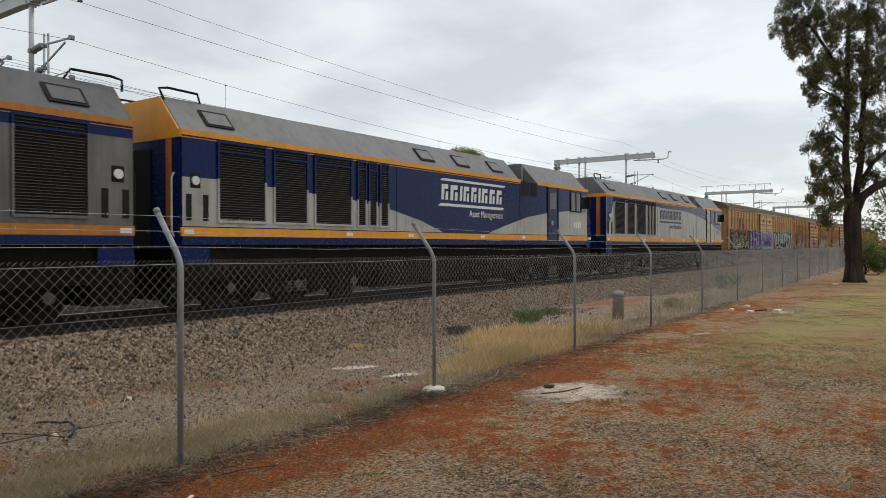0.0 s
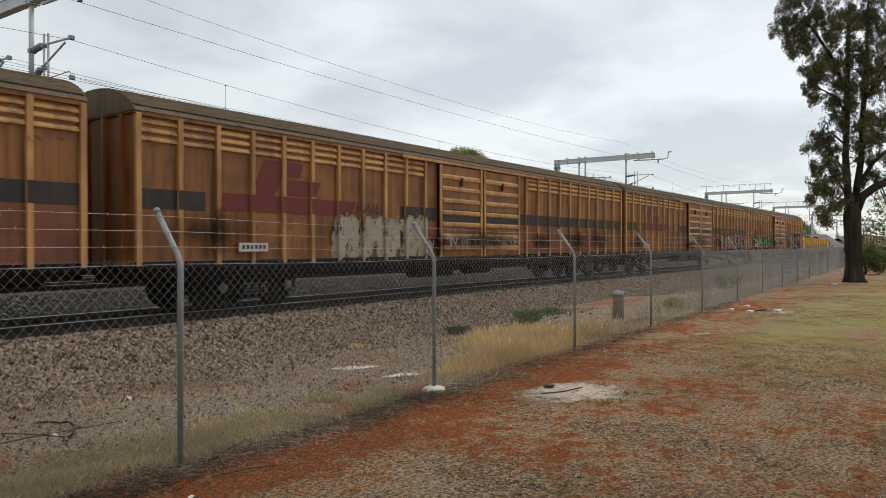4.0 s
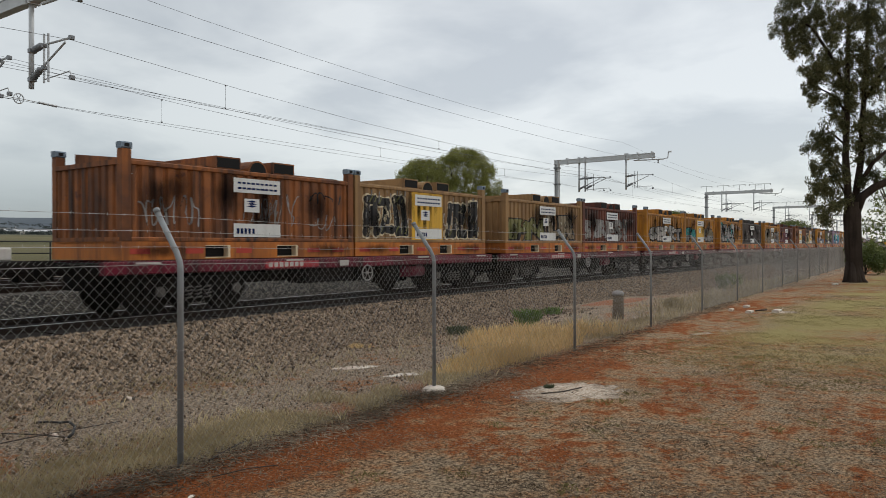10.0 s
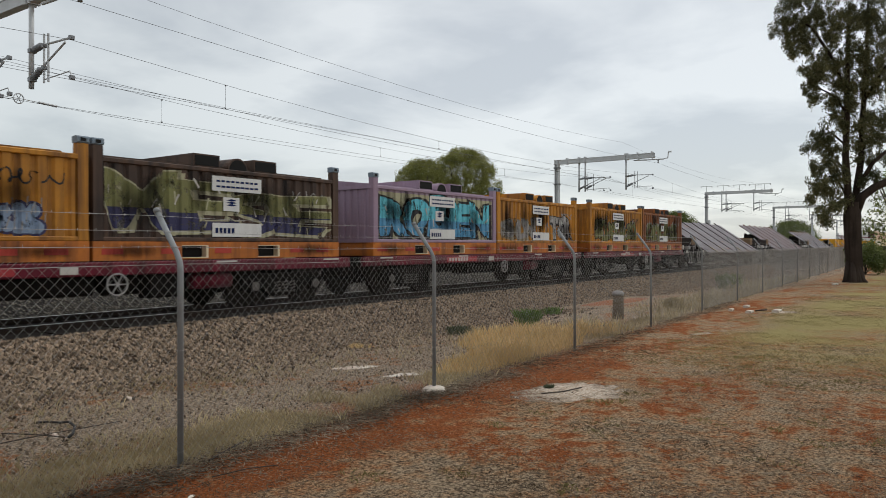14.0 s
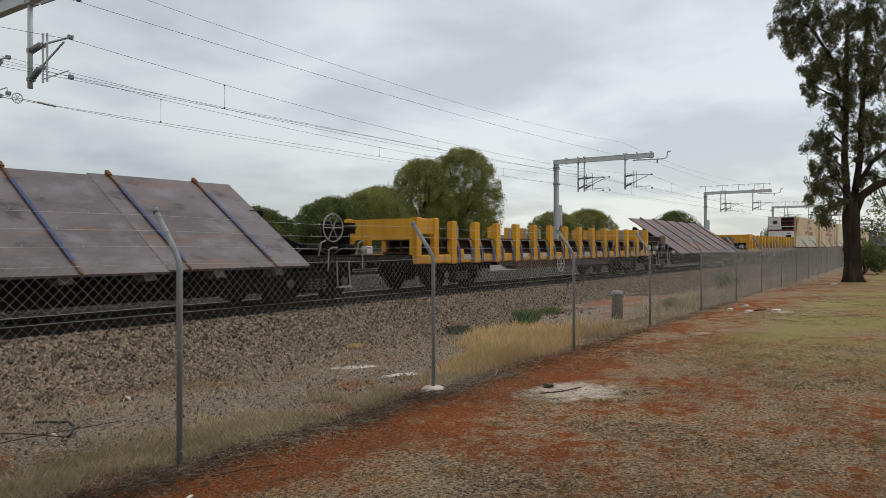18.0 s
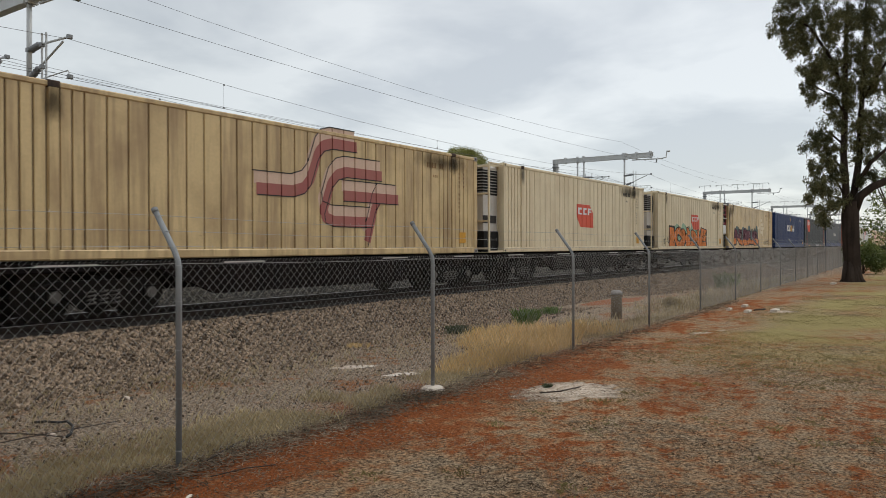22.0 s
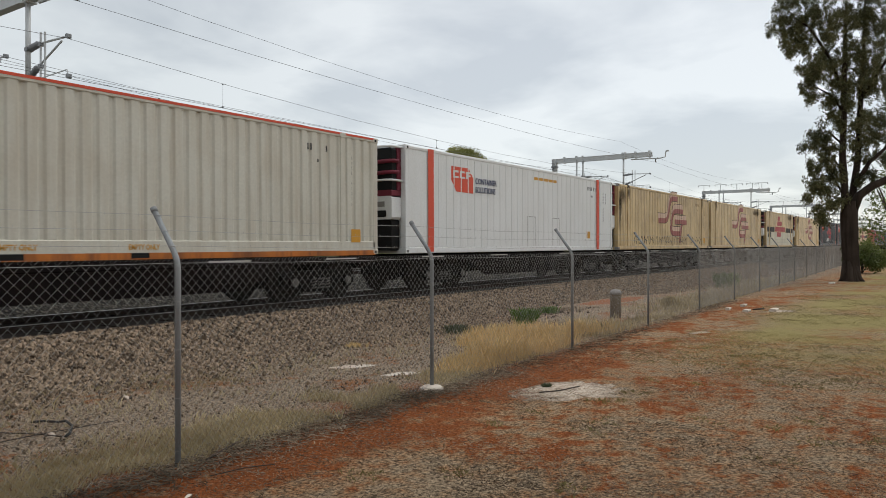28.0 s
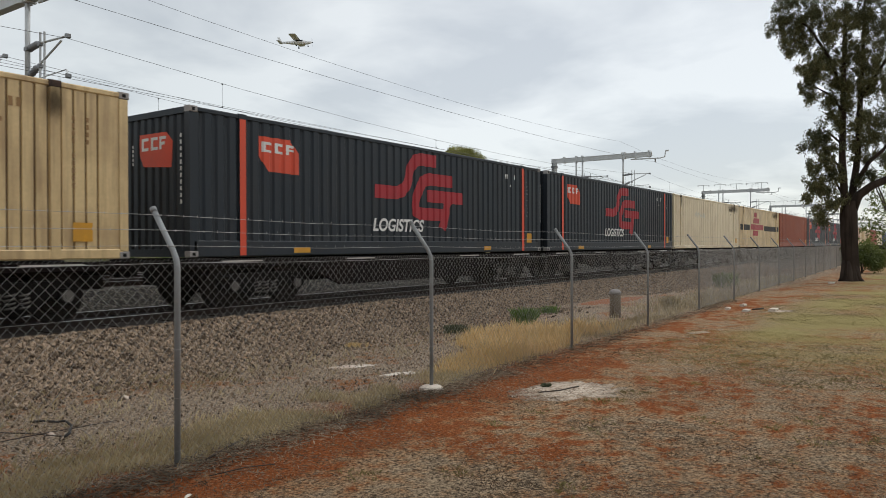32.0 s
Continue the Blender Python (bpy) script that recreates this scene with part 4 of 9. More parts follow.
def build_mast(tall):
    """tall: the beam carries upright insulator brackets for wires above it."""
    ob = thing("overhead_line_mast", "pale grey steel mast with a cantilever beam over two tracks", "mast", pose(MASTS[0] if not tall else MASTS[3], 0, 0 if not tall else lift(MASTS[3])), "overhead line masts")
    g = Geo()
    y = 23.7
    g.box(-.15, .15, y - .15, y - .12, -.35, 7.9).box(-.15, .15, y + .12, y + .15, -.35, 7.9).box(-.012, .012, y - .12, y + .12, -.35, 7.9)
    part("post", g, "mast", ob)
    part("cabinet", Geo().cham(-.25, .05, y - .46, y - .16, 3.1, 4.6, .03), "mast", ob, "small grey cabinet on the post")
    for z in (6.1, 7.3):
        part("post_clamp", Geo().box(-.2, .2, y - .2, y + .2, z, z + .1), "insul", ob)
    g = Geo()
    g.box(-.11, .11, 16.45, y + .2, 7.60, 7.63).box(-.11, .11, 16.45, y + .2, 7.90, 7.93).box(-.09, -.07, 16.45, y + .2, 7.63, 7.90).box(.07, .09, 16.45, y + .2, 7.63, 7.90)
    for k in range(9):
        g.box(-.07, .07, 16.5 + k * .85, 16.54 + k * .85, 7.63, 7.90)
    part("beam", g, "mast", ob)
    for yy in (16.62, 17.6, 18.33, 18.5, 21.48, 21.96, 22.9):
        part("beam_clamp", Geo().box(-.14, .14, yy - .05, yy + .05, 7.56, 8.02), "mast", ob)
    g = Geo()
    g.tube([(0, 17.9, 7.50), (0, 15.9, 7.46), (0, 15.55, 7.52), (0, 15.5, 7.92)], .04, 8)
    g.tube([(0, 15.5, 7.92), (0, 15.3, 7.92)], .055, 8)
    part("feeder_arm", g, "mast", ob)
    part("feeder_insulator", Geo().tube([(0, 16.2, 7.46), (0, 16.2, 7.36), (0, 16.2, 7.32), (0, 16.2, 7.22)], .05, 8, radii=[.03, .06, .03, .06]), "insul", ob, smooth=True)
    for yy in (23.7, 21.8, 20.0, 18.3, 17.3) if tall else ():
        g = Geo().tube([(0, yy, 7.9), (0, yy, 8.62)], .03, 6).tube([(0, yy - .65, 8.62), (0, yy + .65, 8.62)], .025, 5)
        g.tube([(0, yy - .62, 8.62), (0, yy - .62, 8.45)], .045, 6).tube([(0, yy + .62, 8.62), (0, yy + .62, 8.45)], .045, 6)
        part("wire_bracket", g, "mast", ob)
    for yy in (18.45, 21.48, 21.96):
        part("drop_tube", Geo().cyl((0, yy, 5.52), .062, 2.2, "z", 12), "mast", ob, smooth=True)
        e = yy - 1.8
        g = Geo()
        g.tube([(0, yy - .55, 6.50), (0, e - .12, 6.46)], .026, 6).tube([(0, yy - .5, 5.95), (0, e + .2, 6.40)], .026, 6)
        g.tube([(0, yy - .62, 6.76), (0, yy - .62, 5.58)], .026, 6)
        if yy < 20:
            g.tube([(0, yy - .82, 6.74), (0, yy - .82, 5.58)], .026, 6)
        g.tube([(0, yy - .62, 5.66), (0, e - .02, 5.70), (0, e - .1, 5.52)], .015, 5)
        part("cantilever", g, "mast", ob)
        for ya, za in ((yy - .62, 6.48), (yy - .62, 5.95), (e - .08, 6.46), (e - .1, 5.54)):
            part("clamp", Geo().cham(-.05, .05, ya - .05, ya + .05, za - .05, za + .05, .015), "insul", ob)
        for (ya, za, yb, zb) in ((yy - .05, 6.44, yy - .55, 6.50), (yy - .05, 5.74, yy - .5, 5.95)):
            pts, radii = [(0, ya, za)], [.03]
            for k in range(9):
                t = .16 + k * .1
                pts.append((0, ya + (yb - ya) * t, za + (zb - za) * t))
                radii.append(.085 if k % 2 else .055)
            part("insulator", Geo().tube(pts + [(0, yb, zb)], .05, 10, radii=radii + [.03]), "insul", ob, "dark grey ribbed insulator", smooth=True)
            part("collar", Geo().cham(-.08, .08, ya - .06, ya + .08, za - .05, za + .05, .01), "insul", ob)
    for x in MASTS[1:3] if not tall else MASTS[4:]:
        copy_thing(ob, pose(x, 0, lift(x)))
    return ob


build_mast(False)
build_mast(True)


def build_wires():
    def line(name, y, z_at, sag, r, label):
        g, pts = Geo(), []
        for a, b in zip(MASTS, MASTS[1:]):
            for k in range(8):
                t = k / 8
                x = a + (b - a) * t
                pts.append((x, y, z_at + lift(x) - sag * 4 * t * (1 - t)))
        g.tube(pts, r, 4)
        return g
    for y0, zc, sag, zw in ((16.62, 6.42, .66, 5.50), (19.62, 6.36, .62, 5.42)):
        ob = thing("overhead_wires", "dark overhead contact and catenary wires with droppers", "overhead wires")
        part("catenary_wire", line("c", y0, zc, sag, .005, ""), "cable", ob)
        part("contact_wire", line("c", y0, zw, .03, .005, ""), "cable", ob)
        if y0 < 17:
            part("contact_wire", line("c", y0 + .2, zw + .12, .10, .004, ""), "cable", ob)
        for a in MASTS[:5]:
            for t in (.11, .37, .63, .89):
                x = a + 39.6 * t
                zt, zl = zc + lift(x) - sag * 4 * t * (1 - t), zw + lift(x)
                g = Geo().tube([(x, y0, zt), (x, y0, zl)], .004, 3)
                g.box(x - .02, x + .02, y0 - .012, y0 + .012, zt - .03, zt + .01).box(x - .02, x + .02, y0 - .012, y0 + .012, zl - .01, zl + .03)
                part("dropper", g, "cable", ob)
    ob = thing("feeder_wires", "thin dark feeder wires strung from mast to mast", "overhead wires")
    for y, z, s in ((16.2, 7.2, .30), (18.7, 8.82, .55), (21.3, 6.9, .5), (23.4, 6.2, .25)):
        part("feeder_wire", line("f", y, z, s, .0055, ""), "cable", ob)
    g = Geo()
    g.ring((9.2, 20.2, 5.58), .13, .016, "y").tube([(9.07, 20.2, 5.58), (7.0, 20.2, 5.66)], .010, 4).tube([(9.33, 20.2, 5.58), (9.7, 20.2, 5.56), (9.72, 20.2, 5.56), (10.2, 20.2, 5.53)], .03, 6, radii=[.012, .012, .035, .035])
    for k in range(6):
        t = k * math.pi / 3
        g.tube([(9.2, 20.2, 5.58), (9.2 + .12 * math.cos(t), 20.2, 5.58 + .12 * math.sin(t))], .01, 4)
    solo("tension_wheel", g, "mast", "dark spoked tensioning wheel on an overhead wire", "pulley wheel")


build_wires()


# ---- trees ----
def leaf_cloud(g, rnd, c, r, n, size, thin=.35):
    """n small bent leaves around c, denser towards the shell of a lumpy clump."""
    for _ in range(n):
        d = Vector((rnd.gauss(0, 1), rnd.gauss(0, 1), rnd.gauss(0, .8))).normalized() * (rnd.random() ** .45)
        p = Vector(c) + Vector((d.x * r[0], d.y * r[1], d.z * r[2]))
        a = Vector((rnd.gauss(0, 1), rnd.gauss(0, 1), rnd.gauss(-.5, 1))).normalized()
        b = a.cross(Vector((rnd.gauss(0, 1), rnd.gauss(0, 1), rnd.gauss(0, 1)))).normalized()
        s = size * rnd.uniform(.6, 1.3)
        a, b = a * s, b * s * thin
        g.face([p - a, p - b * .9, p + a, p + b])


def build_gum():
    """A tall gum with a dark fluted trunk, a tight lower lobe, a gap, and a broad dense head."""
    rnd = random.Random(11)
    base = Vector((36.2, 3.53, land_z(36.2, 3.53)))
    right, away = Vector((.575, -.818, 0)), Vector((.818, .575, 0))

    def at(a, b, z):
        return base + right * a + away * b + Vector((0, 0, z))
    ob = thing("gum_tree", "tall gum tree with dark bark and drooping olive leaves", "tree")
    g = Geo()
    n, rows = 26, 26
    for k in range(rows):
        z = -.2 + 3.7 * k / (rows - 1)
        r = .335 + .20 * max(0.0, (.7 - z) / .9) ** 2 - .05 * max(0.0, (z - 2.9) / .6)
        for i in range(n):
            t = 6.283 * i / n
            q = r * (1 + .16 * noise.noise((math.cos(t) * 2.2, math.sin(t) * 2.2, z * .55)) + .07 * noise.noise((math.cos(t) * 6, math.sin(t) * 6, z * 2.2)))
            g.v.append(tuple(at(.10 - .05 * min(z, 2.2) + q * math.cos(t), q * math.sin(t), z)))
    for k in range(rows - 1):
        for i in range(n):
            j = (i + 1) % n
            g.f.append((k * n + i, k * n + j, (k + 1) * n + j, (k + 1) * n + i))
            g.m.append(0)
    for k in range(6):
        t = k * 1.05
        g.tube([at(.1 + .62 * math.cos(t), .62 * math.sin(t), -.12), at(.06 + .36 * math.cos(t), .36 * math.sin(t), .1), at(.2 * math.cos(t), .2 * math.sin(t), .9)], .1, 7, radii=[.05, .12, .11])
    part("trunk", g, "bark", ob, "dark fluted bark", smooth=True)
    limbs = [
        ([(-.1, 0, 3.0), (-.22, 0, 3.9), (-.26, .1, 5.6), (-.2, .1, 7.6), (-.24, 0, 9.6), (-.1, .1, 12.2)], [.22, .16, .14, .13, .10, .05]),
        ([(.1, 0, 3.1), (.35, -.1, 3.75), (.85, -.2, 4.15), (1.5, -.3, 4.45), (2.3, -.2, 5.0), (3.2, .1, 6.6)], [.24, .19, .17, .16, .13, .06]),
        ([(.12, .1, 3.3), (.3, .2, 4.2), (.48, .2, 5.4), (.55, .2, 7.2), (.7, .2, 9.6), (.8, .2, 12.6)], [.19, .15, .13, .12, .09, .04]),
        ([(.35, .1, 4.3), (.75, -.2, 5.2), (1.25, -.4, 5.7), (1.9, -.5, 6.6)], [.10, .09, .07, .04]),
        ([(-.24, 0, 4.0), (-.5, -.1, 5.0), (-.7, -.1, 5.25), (-1.15, -.2, 5.3)], [.06, .05, .04, .02]),
        ([(-.2, 0, 3.5), (-.35, .1, 4.0), (-.6, .2, 4.6), (-1.1, .3, 4.7)], [.05, .045, .03, .02]),
        ([(-.22, .1, 8.2), (-.9, -.2, 9.6), (-1.9, -.3, 11.0), (-2.7, -.2, 11.6)], [.08, .07, .05, .02]),
        ([(-.2, .1, 7.4), (-.7, .2, 8.2), (-1.5, .2, 8.6)], [.06, .045, .02]),
        ([(-.24, .1, 6.0), (-.8, .3, 6.6), (-1.3, .3, 6.5)], [.05, .04, .02]),
        ([(.6, .2, 8.0), (1.2, -.5, 9.4), (1.9, -.8, 11.0)], [.08, .06, .03]),
    ]
    for pts, rr in limbs:
        part("limb", Geo().tube([at(*p) for p in pts], .1, 9, radii=rr), "bark", ob, smooth=True)
    # clumps: aside, height, radius
    head = [(-3.0, 11.8, .5), (-3.1, 11.1, .42), (-2.7, 10.35, .42), (-2.3, 11.3, .62), (-2.15, 10.6, .45), (-1.75, 11.8, .85),
            (-1.2, 10.9, .85), (-.5, 11.6, .9), (.5, 11.6, .9), (1.3, 10.9, .9), (-1.0, 9.65, .85), (.05, 10.1, .9), (.9, 9.6, .85),
            (-1.5, 9.2, .6), (-1.85, 8.7, .42), (-1.95, 9.45, .36), (-1.75, 8.15, .25), (-.5, 8.7, .7), (.5, 8.7, .75), (1.3, 8.7, .8), (-.85, 8.05, .42), (-.1, 7.85, .5), (1.3, 7.4, .75),
            (2.3, 11.0, 1.1), (2.5, 8.8, 1.0), (3.2, 7.0, 1.0), (2.0, 6.3, .7), (-1.5, 13.1, 1.0), (-.2, 13.3, 1.1), (1.3, 13.1, 1.1), (2.8, 12.9, 1.1), (-2.6, 12.6, .6)]
    lobe = [(-1.35, 6.5, .55), (-1.72, 6.15, .36), (-.85, 6.0, .52), (-1.1, 5.3, .58), (-1.6, 5.15, .28), (-.7, 4.8, .45), (-1.45, 4.45, .4), (-.95, 4.05, .48), (-1.6, 4.2, .26), (-1.85, 3.78, .2),
            (-.95, 3.45, .42), (-1.35, 3.1, .34), (-.48, 3.6, .26), (-1.2, 2.75, .25), (-.75, 7.4, .3), (-.42, 6.95, .3), (.3, 7.0, .6), (1.0, 6.5, .7), (.3, 6.0, .42), (.5, 5.5, .32), (.9, 4.8, .26), (.4, 4.5, .2), (1.6, 5.6, .4)]
    g = Geo()
    for a, z, r in head + lobe:
        for _ in range(int(8 + 62 * r * r)):
            o = Vector((rnd.gauss(0, .42) * r, rnd.gauss(0, .55) * r, rnd.gauss(0, .42) * r))
            s = rnd.uniform(.10, .24)
            leaf_cloud(g, rnd, at(a + o.x, o.y, z + o.z - .15), (s, s, s * 1.7), rnd.randrange(40, 85), .075, .24)
    part("crown", g, "gumleaf", ob, "dense crown of small drooping leaves")


build_gum()


def build_tree(x, y, top, wide, seed, leaf, size=.16, count=12000, label="rounded olive green tree beyond the tracks", low=.0):
    rnd = random.Random(seed)
    z0 = land_z(x, y)
    ob = thing("tree", label, "tree", group="trees beyond the tracks")
    h = top - z0
    g = Geo()
    g.tube([(x, y, z0 - .2), (x + .1, y, z0 + h * .25), (x - .1, y, z0 + h * .5)], .2, 9, radii=[.03 * h, .022 * h, .015 * h])
    for k in range(6):
        t = k * 1.05 + rnd.random()
        g.tube([(x, y, z0 + h * .25), (x + math.cos(t) * wide * .18, y + math.sin(t) * wide * .18, z0 + h * .5), (x + math.cos(t) * wide * .34, y + math.sin(t) * wide * .3, z0 + h * .74)], .1, 6, radii=[.016 * h, .011 * h, .004 * h])
    part("trunk", g, "darkbark", ob, smooth=True)
    g = Geo()
    m = 1150
    for k in range(m):
        t, q = rnd.uniform(0, 6.28), rnd.random() ** .38
        zz = rnd.random()
        spread = math.sqrt(max(0.04, 1 - (max(0, zz - .30) / .71) ** 2)) * (.8 + .2 * min(1, zz / .3))
        px, py = math.cos(t) * q * wide * .45 * spread, math.sin(t) * q * wide * .45 * spread
        s = wide * rnd.uniform(.025, .052)
        leaf_cloud(g, rnd, (x + px, y + py, z0 + h * (.08 + low + zz * (.84 - low))), (s, s, s * 1.45), count // m, size * .8, .36)
    part("crown", g, leaf, ob)


build_tree(63.2, 42, 12.8, 10.4, 1, "bgleaf", .10, 120000)
build_tree(57.6, 43, 11.0, 8.6, 9, "bgleaf", .10, 80000)
build_tree(48.8, 42, 7.0, 8.2, 2, "bgleaf", .12, 42000)
build_tree(52.5, 44, 7.8, 7.6, 3, "bgleaf", .12, 40000)
build_tree(43.0, 41, 5.9, 8.0, 4, "bgdark", .12, 42000)
build_tree(35.4, 42, 4.7, 7.4, 5, "bgdark", .12, 42000)
build_tree(95.5, 42, 7.4, 9.5, 6, "bgleaf", .15, 30000)
build_tree(87.0, 43, 6.7, 8.5, 7, "bgleaf", .15, 24000)
build_tree(135.0, 42, 8.9, 11.0, 8, "bgdark", .22, 14000)
build_tree(253.0, 42, 11.0, 19.0, 10, "bgdark", .35, 12000)
build_tree(70.0, 46, 8.2, 8.0, 12, "bgdark", .16, 14000)
# unseen crowns added behind the camera: they block sky light and darken reflections
for x, y, top, wide, seed in ((-26, -17, 10, 12, 71), (-15, -15, 9, 11, 72), (-4, -16, 11, 12, 73), (7, -17, 9, 10, 74)):
    build_tree(x, y, top, wide, seed, "bgdark", .34, 9000, "unseen dark tree added behind the camera to block light")
build_tree(19.2, 32.5, 2.6, 3.4, 13, "bgdark", .08, 5000, "low olive bush on the bank beyond the tracks")


def build_bush(name, label, x, y, r, h, leaf, seed, n=2500, size=.06, thin=.3):
    rnd = random.Random(seed)
    z = land_z(x, y)
    ob = thing(name, label, "bush")
    g = Geo()
    for k in range(8):
        t = rnd.uniform(0, 6.28)
        g.tube([(x, y, z - .05), (x + math.cos(t) * r * .5, y + math.sin(t) * r * .5, z + h * .6)], .012 + h * .008, 4)
    part("stem", g, "darkbark", ob)
    g = Geo()
    for k in range(14):
        t, q = rnd.uniform(0, 6.28), rnd.random() ** .5
        s = r * rnd.uniform(.25, .4)
        leaf_cloud(g, rnd, (x + math.cos(t) * q * r * .75, y + math.sin(t) * q * r * .75, z + h * rnd.uniform(.25, .8)), (s, s, h * .25), n // 14, size, thin)
    part("foliage", g, leaf, ob)


build_bush("bush", "green bush at the edge of the open ground", 41.5, 1.6, 1.4, 2.4, "bgdark", 21, 6000, .09)
build_bush("bush", "green bush behind the gum tree", 46.0, 3.9, 1.3, 1.9, "bgdark", 22, 4000, .1)
build_bush("bush", "dark bush at the edge of the open ground", 40.0, .3, 1.2, 3.0, "bgdark", 23, 5000, .09)
build_tree(60.0, 2.4, 8.2, 6.5, 30, "bgdark", .16, 6000, "dark green tree beyond the open ground")
# ---- grass, litter and small things on the ground ----
def blades(g, rnd, x, y, h, r, n, wide=.006, droop=.5):
    """A tuft: n thin bent blades from one root."""
    z = land_z(x, y)
    for _ in range(n):
        t = rnd.uniform(0, 6.28)
        ox, oy = rnd.gauss(0, r), rnd.gauss(0, r)
        hh = h * rnd.uniform(.5, 1.15)
        dx, dy = math.cos(t) * hh * droop * rnd.random(), math.sin(t) * hh * droop * rnd.random()
        px, py = -math.sin(t) * wide, math.cos(t) * wide
        a = (x + ox, y + oy, z - .01)
        m = (a[0] + dx * .35, a[1] + dy * .35, z + hh * .6)
        e = (a[0] + dx, a[1] + dy, z + hh)
        g.face([(a[0] - px, a[1] - py, a[2]), (a[0] + px, a[1] + py, a[2]), (m[0] + px * .7, m[1] + py * .7, m[2]), e, (m[0] - px * .7, m[1] - py * .7, m[2])])


def on_spill(x, y):
    """Bare ground in front of and round the pale concrete beyond the fence."""
    for ax, ay, bx, by in ((6.0, 5.4, 7.9, 7.1), (6.7, 5.25, 7.5, 5.9)):
        t = max(0, min(1, ((x - ax) * (bx - ax) + (y - ay) * (by - ay)) / ((bx - ax) ** 2 + (by - ay) ** 2)))
        if math.hypot(x - ax - t * (bx - ax), y - ay - t * (by - ay)) < .30:
            return True
    return False


def build_grass():
    rnd = random.Random(31)
    g = Geo()
    # tall straw beyond the fence
    for _ in range(1500):
        x = rnd.uniform(7.4, 12.9)
        y = fence_y(x) + .2 + 2.3 * rnd.random() ** 1.3
        if on_spill(x, y) or y - fence_y(x) > .35 + .55 * (x - 7.2):
            continue
        if noise.noise((x * .7, y * .7, 2.0)) > -.18:
            blades(g, rnd, x, y, rnd.uniform(.13, .31) * (1 if x > 8.6 else .7), .08, 15, .0016, .6)
    solo("straw_grass", g, "drygrass", "tall golden dry grass beyond the fence", "grass", "stuff")
    g = Geo()
    for _ in range(2800):
        x = rnd.uniform(.6, 7.6)
        y = fence_y(x) + .05 + abs(rnd.gauss(0, .5))
        if noise.noise((x * .9, y * .9, 7.0)) > -.3 and not on_spill(x, y):
            blades(g, rnd, x, y, rnd.uniform(.04, .10), .06, 16, .0011, .85)
    for _ in range(520):
        x = rnd.uniform(13.4, 40)
        y = fence_y(x) + .2 + abs(rnd.gauss(0, .9))
        if 15.0 < x < 17.6 and 5.4 < y < 7:
            continue
        blades(g, rnd, x, y, rnd.uniform(.10, .30), .12, 14, .003)
    for _ in range(900):
        x = rnd.uniform(7, 30)
        blades(g, rnd, x, fence_y(x) + rnd.uniform(.05, .8), rnd.uniform(.05, .12), .08, 14, .0014, .7)
    for _ in range(500):
        x, y = rnd.uniform(2, 14), rnd.uniform(6.6, 9.6)
        blades(g, rnd, x, y, rnd.uniform(.04, .12), .06, 8, .0015, 1.0)
    solo("bleached_grass", g, "greygrass", "short bleached dry grass along the fence", "grass", "stuff")


